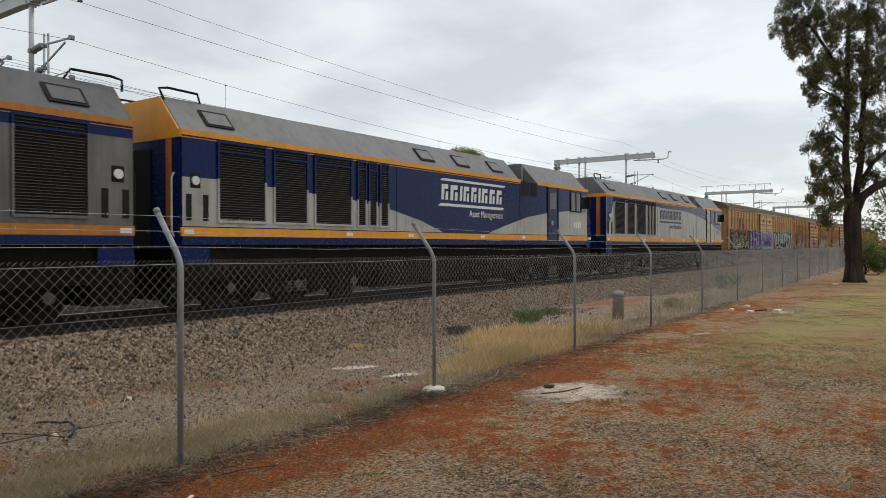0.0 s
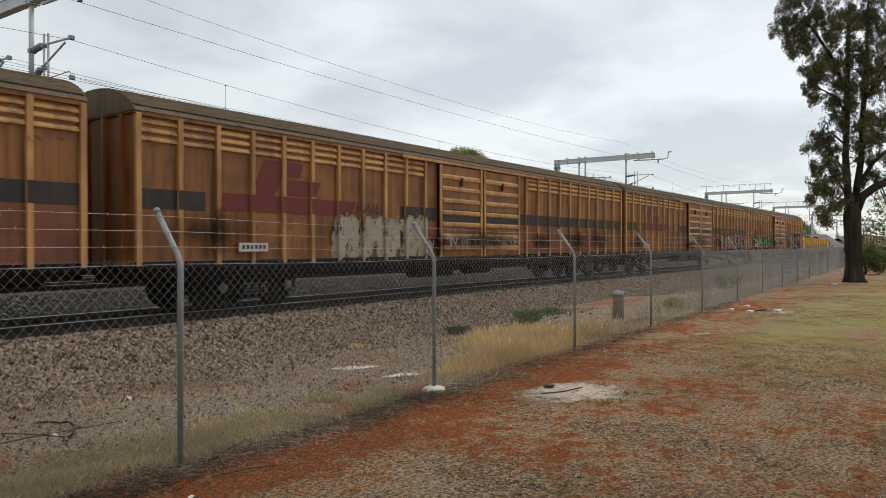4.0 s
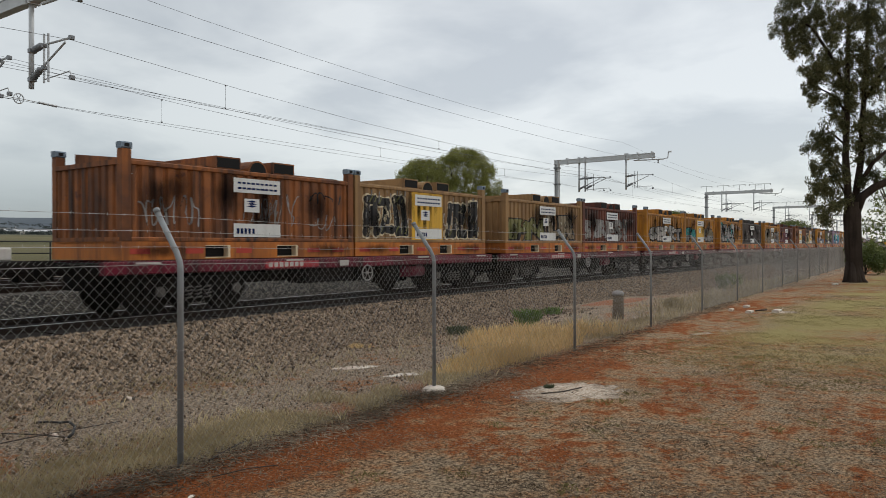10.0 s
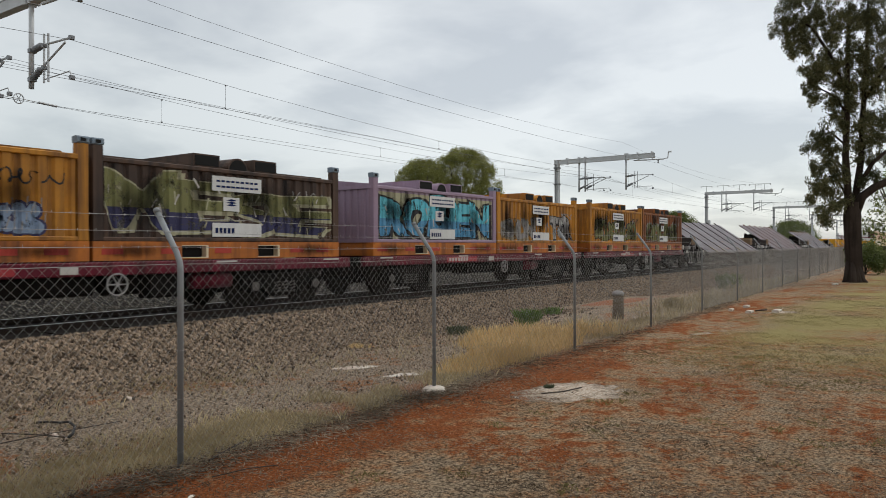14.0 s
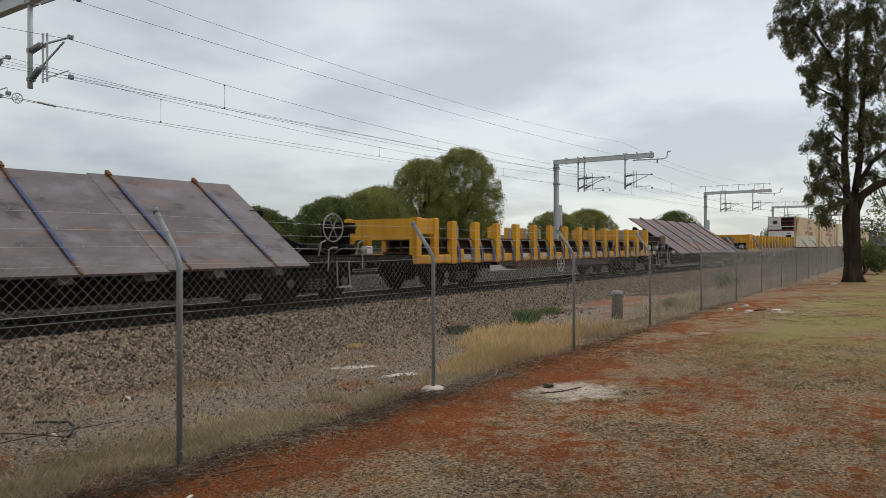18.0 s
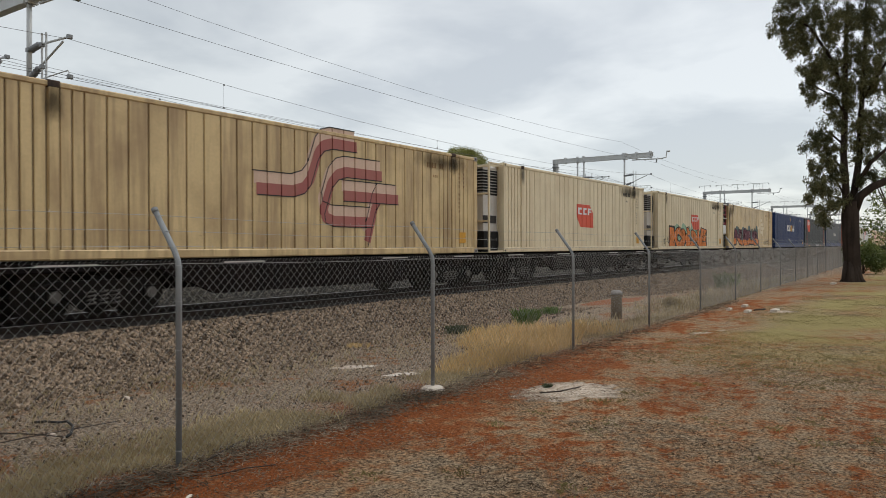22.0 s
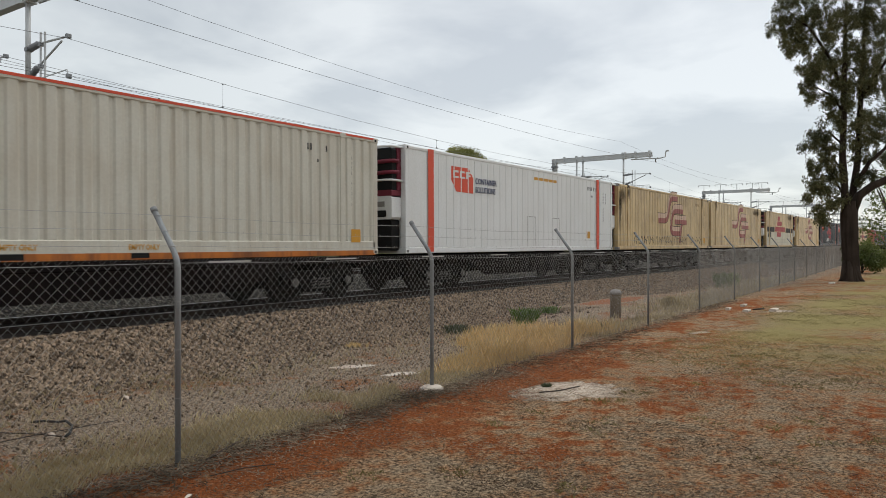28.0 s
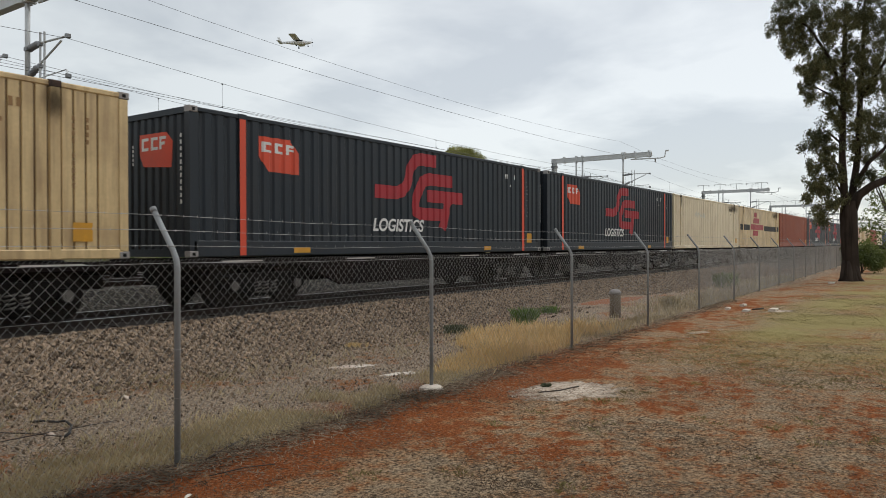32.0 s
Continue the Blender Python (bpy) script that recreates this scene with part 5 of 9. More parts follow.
def build_litter():
    """Straw, bark strips and dead leaves lying on the soil."""
    rnd = random.Random(32)
    g = Geo()

    def scrap(x, y, l, w, up=.012):
        t, z = rnd.uniform(0, 6.28), land_z(x, y) + rnd.uniform(.002, up)
        c, s = math.cos(t) * l, math.sin(t) * l
        px, py = -math.sin(t) * w, math.cos(t) * w
        tilt = rnd.uniform(-.2, .2) * l
        g.face([(x - c, y - s, z - tilt), (x + px, y + py, z + .004), (x + c, y + s, z + tilt), (x - px, y - py, z + .002)])
    n = 0
    while n < 95000:
        d, a = .4 + 13 * rnd.random() ** 1.1, radians(rnd.gauss(32, 44))
        x, y = d * math.cos(a), d * math.sin(a)
        if y > fence_y(x) + .2:
            continue
        cover = noise.noise((x * .8, y * .8, 1.0)) + .5 * noise.noise((x * 2.4, y * 2.4, 3.0))
        if cover < rnd.uniform(-.45, .25):
            continue
        scrap(x, y, rnd.uniform(.006, .030) * (1 if rnd.random() < .93 else 2.2), rnd.uniform(.0012, .0034))
        n += 1
    for _ in range(16000):
        x, y = 1.5 + 14 * rnd.random() ** 1.3, rnd.uniform(5.0, 9.9)
        scrap(x, y, rnd.uniform(.006, .03), rnd.uniform(.002, .009), .03)
    solo("leaf_litter", g, "litter", "scattered straw, bark strips and dead leaves", "leaf litter", "stuff")
    g = Geo()
    for _ in range(17000):
        x = rnd.uniform(.8, 22) if rnd.random() < .5 else rnd.uniform(.8, 8)
        scrap(x, fence_y(x) + rnd.gauss(0, .15) - .10 * (1 + noise.noise((x * 1.3, 4.0, 1.0))), rnd.uniform(.015, .06), rnd.uniform(.002, .006), .05)
    solo("fence_litter", g, "pale_litter", "bleached dead leaves and straw caught along the fence", "leaf litter", "stuff")
    g = Geo()
    for _ in range(9000):
        d, a = .5 + 12 * rnd.random() ** 1.1, radians(rnd.gauss(32, 48))
        x, y = d * math.cos(a), d * math.sin(a)
        if y < fence_y(x) - .25 and noise.noise((x * .8, y * .8, 1.0)) + .5 * noise.noise((x * 2.4, y * 2.4, 3.0)) > -.02:
            blades(g, rnd, x, y, rnd.uniform(.008, .026), .04, 9, .0013, 2.2)
    solo("matted_grass", g, "mat_grass", "matted grey-brown dead grass on red soil", "grass", "stuff")
    g = Geo()
    for _ in range(5200):
        x, y = 9.0 + 18 * rnd.random() ** 1.3, rnd.uniform(-5, 3.9)
        if noise.noise((x * .3, y * .3, 9.0)) + .5 * noise.noise((x * .9, y * .9, 2.0)) > -.22:
            blades(g, rnd, x, y, rnd.uniform(.012, .03), .09, 12, .0022, 1.8)
    for _ in range(60):
        x, y = rnd.uniform(3.5, 12), rnd.uniform(-3, 3.8)
        for _ in range(7):
            blades(g, rnd, x + rnd.gauss(0, .07), y + rnd.gauss(0, .07), rnd.uniform(.015, .035), .03, 12, .0016, 1.6)
    solo("short_grass", g, "turf", "short thin olive grass over red soil", "grass", "stuff")


M["turf"] = leaf_mat("olive_turf", (0.24, 0.20, 0.075), (0.56, 0.49, 0.23), 0.85)
M["mat_grass"] = leaf_mat("matted_dead_grass", (0.16, 0.105, 0.062), (0.66, 0.51, 0.34), 0.9)
build_grass()
build_litter()


def build_weed(label, x, y, h, r, leaf, seed, n=320):
    rnd = random.Random(seed)
    g = Geo()
    for _ in range(n // 10):
        blades(g, rnd, x + rnd.gauss(0, r * .35), y + rnd.gauss(0, r * .35), h, r * .12, 10, .006, .8)
    leaf_cloud(g, rnd, (x, y, land_z(x, y) + h * .5), (r * .8, r * .8, h * .5), n, .03, .35)
    solo("weed", g, leaf, label, "weed")


build_weed("bright green leafy weed in dry grass", 13.75, 7.45, .40, .20, "shrub", 41, 1100)
build_weed("grey-green weed beside the ballast", 12.4, 8.3, .17, .26, "greyshrub", 42, 600)
build_weed("dark low weed at the fence", 13.0, 5.5, .16, .22, "greyshrub", 43, 350)
build_weed("small yellow-green weed on gravel", 9.9, 8.9, .10, .16, "drygrass", 44, 200)
build_weed("small green weed near bare soil", 18.0, 9.0, .22, .25, "shrub", 45, 300)
build_weed("pale straw tussock at the fence line", 19.8, 6.2, .28, .3, "greygrass", 46, 500)
build_weed("grey-green weed behind the fence", 31.0, 7.4, .6, .55, "shrub", 47, 700)
build_weed("small grey-green weed on the spilt concrete", 7.42, 3.75, .035, .07, "greyshrub", 48, 90)


def flat_lump(name, label, category, x, y, rx, ry, h, seed, mat, turn=0.0):
    """A low irregular mound with a ragged rim."""
    rnd = random.Random(seed)
    g = Geo()
    rings, n = 5, 36
    ct, st = math.cos(turn), math.sin(turn)
    wob = [1 + .16 * noise.noise((math.cos(6.283 * i / n) * 1.7, math.sin(6.283 * i / n) * 1.7, seed * 3.1)) + rnd.uniform(-.05, .05) for i in range(n)]
    pts = []
    for k in range(rings + 1):
        q = k / rings
        for i in range(n):
            t = 6.283 * i / n
            a, b = rx * q * wob[i] * math.cos(t), ry * q * wob[i] * math.sin(t)
            px, py = x + a * ct - b * st, y + a * st + b * ct
            z = land_z(px, py) - .01 + h * (1 - q ** 3) * (.8 + .5 * noise.noise((px * 9, py * 9, seed)))
            pts.append((px, py, z))
    g.v = pts
    for k in range(rings):
        for i in range(n):
            j = (i + 1) % n
            g.f.append((k * n + i, k * n + j, (k + 1) * n + j, (k + 1) * n + i))
            g.m.append(0)
    solo(name, g, mat, label, category, smooth=True)


flat_lump("concrete_spill", "patch of spilt white concrete on red soil", "concrete spill", 7.38, 3.45, 1.05, .60, .02, 1, "spill", -.55)
flat_lump("concrete_spill", "pale concrete patch on gravel beyond the fence", "concrete spill", 7.75, 6.98, .42, .22, .03, 2, "chalk", -.75)
flat_lump("concrete_spill", "small pale concrete patch in bleached grass", "concrete spill", 7.35, 5.80, .30, .14, .03, 3, "chalk", -.75)
flat_lump("concrete_spill", "long pale concrete patch on grass", "concrete spill", 19.2, 3.35, .75, .32, .02, 4, "spill", -.6)
flat_lump("concrete_spill", "faint pale concrete patch on soil", "concrete spill", 13.55, 3.75, .45, .22, .012, 5, "spill", -.6)
flat_lump("concrete_spill", "small pale concrete patch on grass", "concrete spill", 14.2, 3.5, .22, .10, .012, 6, "spill", -.6)
flat_lump("stone", "pale flat stone on gravel", "stone", 4.75, 7.80, .085, .05, .05, 7, "chalk", -.4)
flat_lump("stone", "pale rounded stone beside a hose", "stone", 3.25, 6.47, .04, .035, .07, 8, "chalk")
flat_lump("stone", "small pale chip of stone", "stone", 2.86, 3.98, .05, .02, .02, 9, "chalk", .4)


def build_sticks():
    rnd = random.Random(51)
    for pts, r, label in (
        ([(3.50, 7.36), (3.56, 7.22), (3.61, 7.08), (3.62, 6.94), (3.59, 6.8), (3.53, 6.66), (3.44, 6.5), (3.33, 6.32), (3.2, 6.14)], .012, "black curved length of hose on the ground"),
        ([(2.95, 7.35), (3.09, 6.97), (3.18, 6.6), (3.23, 6.25)], .0055, "long grey stick in the drain"),
        ([(2.45, 6.6), (3.05, 6.5), (3.9, 6.52)], .005, "thin grey stick in the drain"),
        ([(3.35, 4.45), (3.8, 4.66), (4.35, 4.75), (4.9, 4.92)], .008, "dark fallen branch along the fence"),
        ([(3.15, 4.15), (3.4, 4.08), (3.62, 4.02)], .004, "thin bark strip on red soil"),
        ([(7.0, 3.62), (7.25, 3.5), (7.55, 3.40)], .007, "dark crooked stick on spilt concrete"),
        ([(18.8, 3.9), (19.3, 3.75)], .02, "pale broken stick on debris")):
        g = Geo()
        g.tube([(x, y, land_z(x, y) + r + rnd.uniform(0, .03)) for x, y in pts], r, 6)
        solo("hose" if "hose" in label else "stick", g, "rubber" if "hose" in label else "darkbark", label, "hose" if "hose" in label else "stick", smooth=True)
    for x, y, s in ((18.6, 4.0, .16), (19.2, 3.5, .2), (18.9, 4.5, .12), (20.1, 4.4, .15), (33.5, 3.9, .25)):
        g = Geo()
        g.cham(x - s, x + s, y - s * .4, y + s * .4, land_z(x, y), land_z(x, y) + .06, .015)
        solo("rubble", g, "chalk", "broken white lump of rubble", "rubble")


def build_stump():
    ob = thing("marker_post", "short weathered round timber post", "post")
    x, y = 16.3, 6.42
    z = land_z(x, y)
    part("shaft", Geo().tube([(x, y, z - .1), (x, y, z + .56), (x, y, z + .57)], .13, 16, radii=[.135, .125, .12]), "stump", ob, smooth=True)
    part("cap", Geo().tube([(x, y, z + .56), (x, y, z + .62), (x, y, z + .665), (x, y, z + .675)], .13, 16, radii=[.14, .135, .09, .02]), "g_grey", ob, "grey domed cap", smooth=True)


# ---- beyond the tracks ----
def build_far():
    ob = thing("handrail_fence", "dark tubular handrail on the bank beyond the tracks", "railing")
    y = 26.2
    for z in (1.86, 1.45):
        part("rail", Geo().tube([(3, y, z), (40, y, z)], .025, 6), "darkrail", ob)
    for k in range(19):
        part("post", Geo().tube([(3 + k * 2.0, y, .5), (3 + k * 2.0, y, 1.88)], .025, 6), "darkrail", ob)
    rnd = random.Random(61)
    for x, yy, l, w, h in ((395, 700, 75, 22, 6), (470, 720, 60, 20, 5), (330, 690, 40, 18, 5), (560, 760, 80, 20, 5), (270, 640, 20, 14, 5), (620, 800, 50, 20, 6), (210, 560, 16, 12, 4)):
        z = land_z(x, yy)
        b = thing("shed", "long low pale industrial shed on the plain", "shed", group="sheds on the plain")
        part("wall", Geo().box(x - l / 2, x + l / 2, yy - w / 2, yy + w / 2, z - 2, z + h * .75), "concrete", b)
        part("roof", Geo().prism([(yy - w / 2 - .5, z + h * .75), (yy + w / 2 + .5, z + h * .75), (yy, z + h * 1.1)], x - l / 2 - .5, x + l / 2 + .5, "x"), "shed", b, "pale metal roof")
    g = Geo()
    for _ in range(2600):
        yy = rnd.uniform(420, 1900)
        x = yy * rnd.uniform(.15, 1.1)
        if noise.noise((x * .006, yy * .014, 0)) < -.12:
            continue
        z = land_z(x, yy)
        s = rnd.uniform(2.0, 5.0)
        leaf_cloud(g, rnd, (x, yy, z + s * .5), (s * 2.0, s, s * .6), 22, 1.3, .7)
    solo("far_woods", g, "farwood", "dark scattered trees over the plain", "woods", "stuff")
    g = Geo()
    for _ in range(60):
        x, yy = rnd.uniform(8, 40), rnd.uniform(29, 33)
        if noise.noise((x * .15, yy * .15, 4)) > 0:
            leaf_cloud(g, rnd, (x, yy, land_z(x, yy) + .4), (.9, .9, .5), 160, .1, .4)
    solo("bank_scrub", g, "bgdark", "low scrub along the bank beyond the tracks", "scrub", "stuff")


M["baresoil"] = paint("bare_orange_soil", (0.30, 0.105, 0.038), (0.16, 0.06, 0.025), 0.5, 0.95, streak=False, relief=0.6)
flat_lump("soil_patch", "bare orange soil beside the ballast", "soil", 23.4, 9.25, 2.7, .95, .05, 12, "baresoil", .1)
build_sticks()
build_stump()
build_far()
# ---- the train: every vehicle starts at its front end (x = 0), the near side has negative y, z = 0 at rail top ----
RIDERS = []  # (thing, distance of its front end along the train)
BOGIE_R = 0.46


def wheel_mesh():
    g = Geo()
    g.cyl((0, -.065, 0), BOGIE_R, .11, "y", 24).cyl((0, .045, 0), BOGIE_R + .03, .025, "y", 24)
    g.cyl((0, -.09, 0), .12, .03, "y", 12).ring((0, -.066, 0), .30, .03, "y", 18)
    return g.mesh("wheel", [M["wheel"]], False)


WHEEL = wheel_mesh()


def bogie_mesh(base=1.75, heavy=False):
    g = Geo()
    h = base / 2
    for y in (-1.03, 1.03):
        s = 1 if y > 0 else -1
        top = .72 if not heavy else .86
        g.prism([(-h - .28, .38), (-h - .28, .62), (-h + .1, top), (h - .1, top), (h + .28, .62), (h + .28, .38), (h - .2, .44), (.38, .22), (-.38, .22), (-h + .2, .44)], y - .06 * s, y + .08 * s, "y")
        for x in (-h, h):
            g.cham(x - .13, x + .13, y - .05, y + .15 * s if s > 0 else y - .15, .33, .59, .02)
    g.box(-.16, .16, -1.0, 1.0, .42, .80).box(-h - .1, h + .1, -.05, .05, .40, .5)
    for x in (-h, h):
        g.tube([(x, -.98, BOGIE_R), (x, .98, BOGIE_R)], .075, 8)
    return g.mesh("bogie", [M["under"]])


M["spring"] = paint("dusty_spring_steel", (0.11, 0.10, 0.088), (0.03, 0.025, 0.02), 0.7, 0.7)


def spring_mesh():
    """A nest of three coil springs in the near side frame."""
    g = Geo()
    for x in (-.22, 0, .22):
        pts = []
        for k in range(33):
            t = k * math.pi / 4
            pts.append((x + .075 * math.cos(t), -1.1 + .075 * math.sin(t), .27 + .27 * k / 32))
        g.tube(pts, .016, 5)
    return g.mesh("spring_nest", [M["spring"]], True)


SPRINGS = spring_mesh()
AXLE_CAP = Geo().cyl((0, -1.21, BOGIE_R), .10, .05, "y", 12).cyl((0, -1.225, BOGIE_R), .05, .02, "y", 8).mesh("axle_cap", [M["spring"]])
BOGIE = bogie_mesh()
LOCO_BOGIE = bogie_mesh(3.7, True)


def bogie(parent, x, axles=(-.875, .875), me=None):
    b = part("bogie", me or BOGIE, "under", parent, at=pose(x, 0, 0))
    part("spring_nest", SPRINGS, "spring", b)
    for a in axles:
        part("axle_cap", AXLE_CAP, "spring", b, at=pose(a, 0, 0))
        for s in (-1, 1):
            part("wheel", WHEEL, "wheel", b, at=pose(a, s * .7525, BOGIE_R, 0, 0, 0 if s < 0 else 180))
    return b


COUPLER = Geo().box(-.35, .3, -.09, .09, .78, .98).cham(-.55, -.3, -.16, .16, .70, 1.06, .03).mesh("coupler", [M["under"]])


def couplers(parent, length):
    part("coupler", COUPLER, "under", parent)
    part("coupler", COUPLER, "under", parent, at=pose(length, 0, 0, 0, 0, 180))


def hand_wheel(parent, x, y, z, r, colour="g_white", axis="y"):
    g = Geo().ring((x, y, z), r, .018, axis)
    for k in range(6):
        t = k * math.pi / 3
        a, b = r * math.cos(t), r * math.sin(t)
        g.tube([(x, y, z), (x + a, y, z + b) if axis == "y" else (x, y + a, z + b)], .012, 4)
    g.cyl((x, y - .02, z), .04, .05, "y", 8)
    return part("hand_brake_wheel", g, colour, parent, "pale spoked hand-brake wheel")


# ---- locomotives ----
def loco(scheme):
    L, H = 19.4, 1.45
    navy = scheme == "navy"
    ob = thing("diesel_locomotive", "navy blue and grey diesel locomotive with orange stripes" if navy else "light grey diesel locomotive with navy band and orange stripes", "locomotive", group="locomotives")
    body = Geo()
    low = [(-H, 1.34), (H, 1.34), (H, 3.46), (-H, 3.46)]
    body.prism(low, 0.12, L - .95, "x", 0)
    # raked nose of the cab
    body.face([(L - .95, -H, 1.22), (L, -H + .25, 1.22), (L, -H + .25, 2.3), (L - .75, -H + .1, 3.46), (L - .95, -H, 3.46)], 0)
    body.face([(L - .95, H, 1.22), (L - .95, H, 3.46), (L - .75, H - .1, 3.46), (L, H - .25, 2.3), (L, H - .25, 1.22)], 0)
    body.face([(L, -H + .25, 1.22), (L, H - .25, 1.22), (L, H - .25, 2.3), (L, -H + .25, 2.3)], 0)
    body.face([(L, -H + .25, 2.3), (L, H - .25, 2.3), (L - .75, H - .1, 3.46), (L - .75, -H + .1, 3.46)], 0)
    part("body", body, "navy" if navy else "silver", ob, "glossy navy body" if navy else "light grey body")
    roof = Geo()
    roof.prism([(-H, 3.46), (H, 3.46), (.80, 4.2), (-.80, 4.2)], .12, L - 6.3, "x", 0)
    part("hood_roof", roof, "roofgrey", ob, "grey sloping roof")
    part("air_intake", Geo().prism([(-H + .35, 3.46), (H - .35, 3.46), (.60, 3.9), (-.60, 3.9)], L - 6.3, L - 5.1, "x"), "louvre", ob, "black recessed air intake")
    part("intake_web", Geo().box(L - 5.78, L - 5.66, -1.2, 1.2, 3.4, 4.05), "roofgrey", ob)
    for a, b in ((L - 6.25, L - 5.72), (L - 5.62, L - 5.12)):
        part("intake_opening", Geo().box(a, b, -H - .004, -H + .3, 3.0, 3.45), "louvre", ob)
    roof = Geo()
    roof.prism([(-H, 3.46), (H, 3.46), (.80, 4.2), (-.80, 4.2)], L - 5.1, L - .95, "x", 0)
    roof.face([(L - .95, -H, 3.46), (L - .75, -H + .1, 3.46), (L - 1.2, -.7, 4.18), (L - .95, -.8, 4.2)], 0)
    roof.face([(L - .75, -H + .1, 3.46), (L - .75, H - .1, 3.46), (L - 1.2, .7, 4.18), (L - 1.2, -.7, 4.18)], 0)
    part("cab_roof", roof, "roofgrey", ob, "grey sloping roof")
    g = Geo()
    y = -H
    g.box(.1, L - .9, y - .012, -y + .012, 1.50, 1.67)
    g.box(L - .9, L - .02, y + .25, -y - .25, 1.50, 1.67)
    part("stripe", g, "locoyellow", ob, "orange-yellow stripe")
    g = Geo()
    g.box(.1, L - 6.3, y - .012, y + .02, 3.41, 3.52).box(L - 5.1, L - .8, y - .012, y + .02, 3.41, 3.52)
    g.box(.1, L - 6.3, y - .016, y + .02, 3.36, 3.375)
    part("upper_stripe", g, "locoyellow", ob, "orange-yellow stripe")
    # end wall: orange above, dark below
    g = Geo()
    g.prism([(-H + .02, 3.38), (H - .02, 3.38), (H - .02, 3.46), (.80, 4.18), (-.80, 4.18), (-H + .02, 3.46)], .085, .118, "x", 0)
    part("end_gable", g, "locoyellow" if navy else "roofgrey", ob)
    part("end_band", Geo().box(.078, .118, -H, H, 3.36, 3.5), "locoyellow", ob)
    part("end_wall", Geo().box(.095, .118, -H + .04, H - .04, 1.25, 3.38), "navy", ob, "grimy navy end wall")
    for s in (-1, 1):
        part("end_stripe", Geo().box(.085, .095, s * 1.08 - .09, s * 1.08 + .09, 1.7, 3.38), "c_orange", ob, "dirty orange upright stripe")
    part("gangway_door", Geo().box(.06, .095, -.5, .5, 1.3, 3.2), "louvre", ob, "dark gangway door")
    for s in (-1, 1):
        part("handrail", Geo().tube([(.05, s * 1.0, 4.10), (.0, s * .92, 4.32), (.2, s * .9, 4.36), (.9, s * .85, 4.36), (1.0, s * .8, 4.18)], .024, 6), "louvre", ob)
        part("handrail", Geo().tube([(.05, s * 1.3, 1.5), (.0, s * 1.3, 1.6), (.0, s * 1.3, 2.6), (.05, s * 1.3, 2.7)], .018, 6), "g_white" if navy else "louvre", ob)
    for x0, x1 in ((.95, 2.1), (2.38, 3.3), (3.58, 4.75), (5.02, 5.27), (5.44, 5.68), (5.86, 6.14)):
        bank = part("louvre_bank", Geo().box(x0, x1, y - .006, y + .02, 1.82, 3.34), "louvre", ob, "black cooling louvres")
        g = Geo()
        n = 30
        for k in range(n):
            z = 1.84 + k * 1.49 / n
            g.prism([(y - .006, z), (y - .03, z + .005), (y - .006, z + .02)], x0 + .01, x1 - .01, "x")
        part("slat", g, "slat", bank)
        g = Geo()
        for a, b, c, d in ((x0 - .04, x0, 1.77, 3.38), (x1, x1 + .04, 1.77, 3.38), (x0, x1, 1.77, 1.82), (x0, x1, 3.34, 3.38)):
            g.box(a, b, y - .035, y + .01, c, d)
        part("frame", g, "silver", bank)
        zs = 3.2 if not navy else 2.66 - .055 * max(0.0, (x0 + x1) / 2 - 1.1)
        g = Geo()
        for a, b, c, d in ((x0 - .043, x0 + .002, zs, 3.383), (x1 - .002, x1 + .043, zs, 3.383), (x0, x1, 3.34, 3.383), (x0, x1, 3.16, 3.20)):
            g.box(a, b, y - .038, y, c, d)
        part("upper_frame", g, "navy", bank, "navy painted upper frame")
    prof = flat_side(y)
    g = Geo()
    if navy:
        line = [(0.12, 2.62), (1.1, 2.62), (4.8, 2.42), (6.4, 2.22), (7.6, 1.98), (8.6, 1.69)]
        for (xa, za), (xb, zb) in zip(line, line[1:]):
            decal(g, [(xa, 1.69), (xb, 1.69), (xb, zb), (xa, za)], prof, .004)
        part("paint_sweep", g, "silver", ob, "grey paint sweep along the lower side")
        g = Geo()
        line = [(11.0, 1.69), (12.2, 1.98), (13.6, 2.28), (15.2, 2.48), (17, 2.62), (L - .95, 2.74)]
        for (xa, za), (xb, zb) in zip(line, line[1:]):
            decal(g, [(xa, 1.69), (xb, 1.69), (xb, zb), (xa, za)], prof, .004)
        part("paint_sweep", g, "silver", ob, "grey paint sweep along the lower side")
    else:
        line = [(0.12, 3.20), (7.5, 3.20), (10.2, 3.18), (12.0, 3.08), (14.3, 2.85), (16.4, 2.55), (L - .95, 2.12)]
        for (xa, za), (xb, zb) in zip(line, line[1:]):
            decal(g, [(xa, za), (xb, zb), (xb, 3.42), (xa, 3.42)], prof, .004)
        part("paint_sweep", g, "navy", ob, "navy paint band along the upper side")
        g = Geo()
        decal(g, bar(.12, L - .95, 1.35, 1.49), prof, .004)
        part("sill_band", g, "navy", ob)
        g = Geo()
        decal(g, [(.12, 1.75), (.12, 3.3), (.9, 3.3)], prof, .005)
        part("end_flash", g, "navy", ob)
    # panel joints, door, cab window, lamps
    g = Geo()
    for x in (6.5, 13.05, 16.9):
        g.box(x, x + .02, y - .007, y, 1.7, 3.42)
    for x in (7.6, 8.3, 9.0, 9.7, 10.4, 11.1, 11.8, 12.5):
        g.box(x, x + .005, y - .005, y, 1.7, 2.3 if not navy else 1.72)
    part("panel_joint", g, "louvre", ob)
    d = part("cab_door", Geo().box(15.1, 15.85, y - .02, y + .01, 1.45, 3.36), "navy" if navy else "silver", ob, "side cab door")
    part("door_window", Geo().box(15.22, 15.72, y - .028, y, 2.62, 3.2), "glass", d, "dark glass")
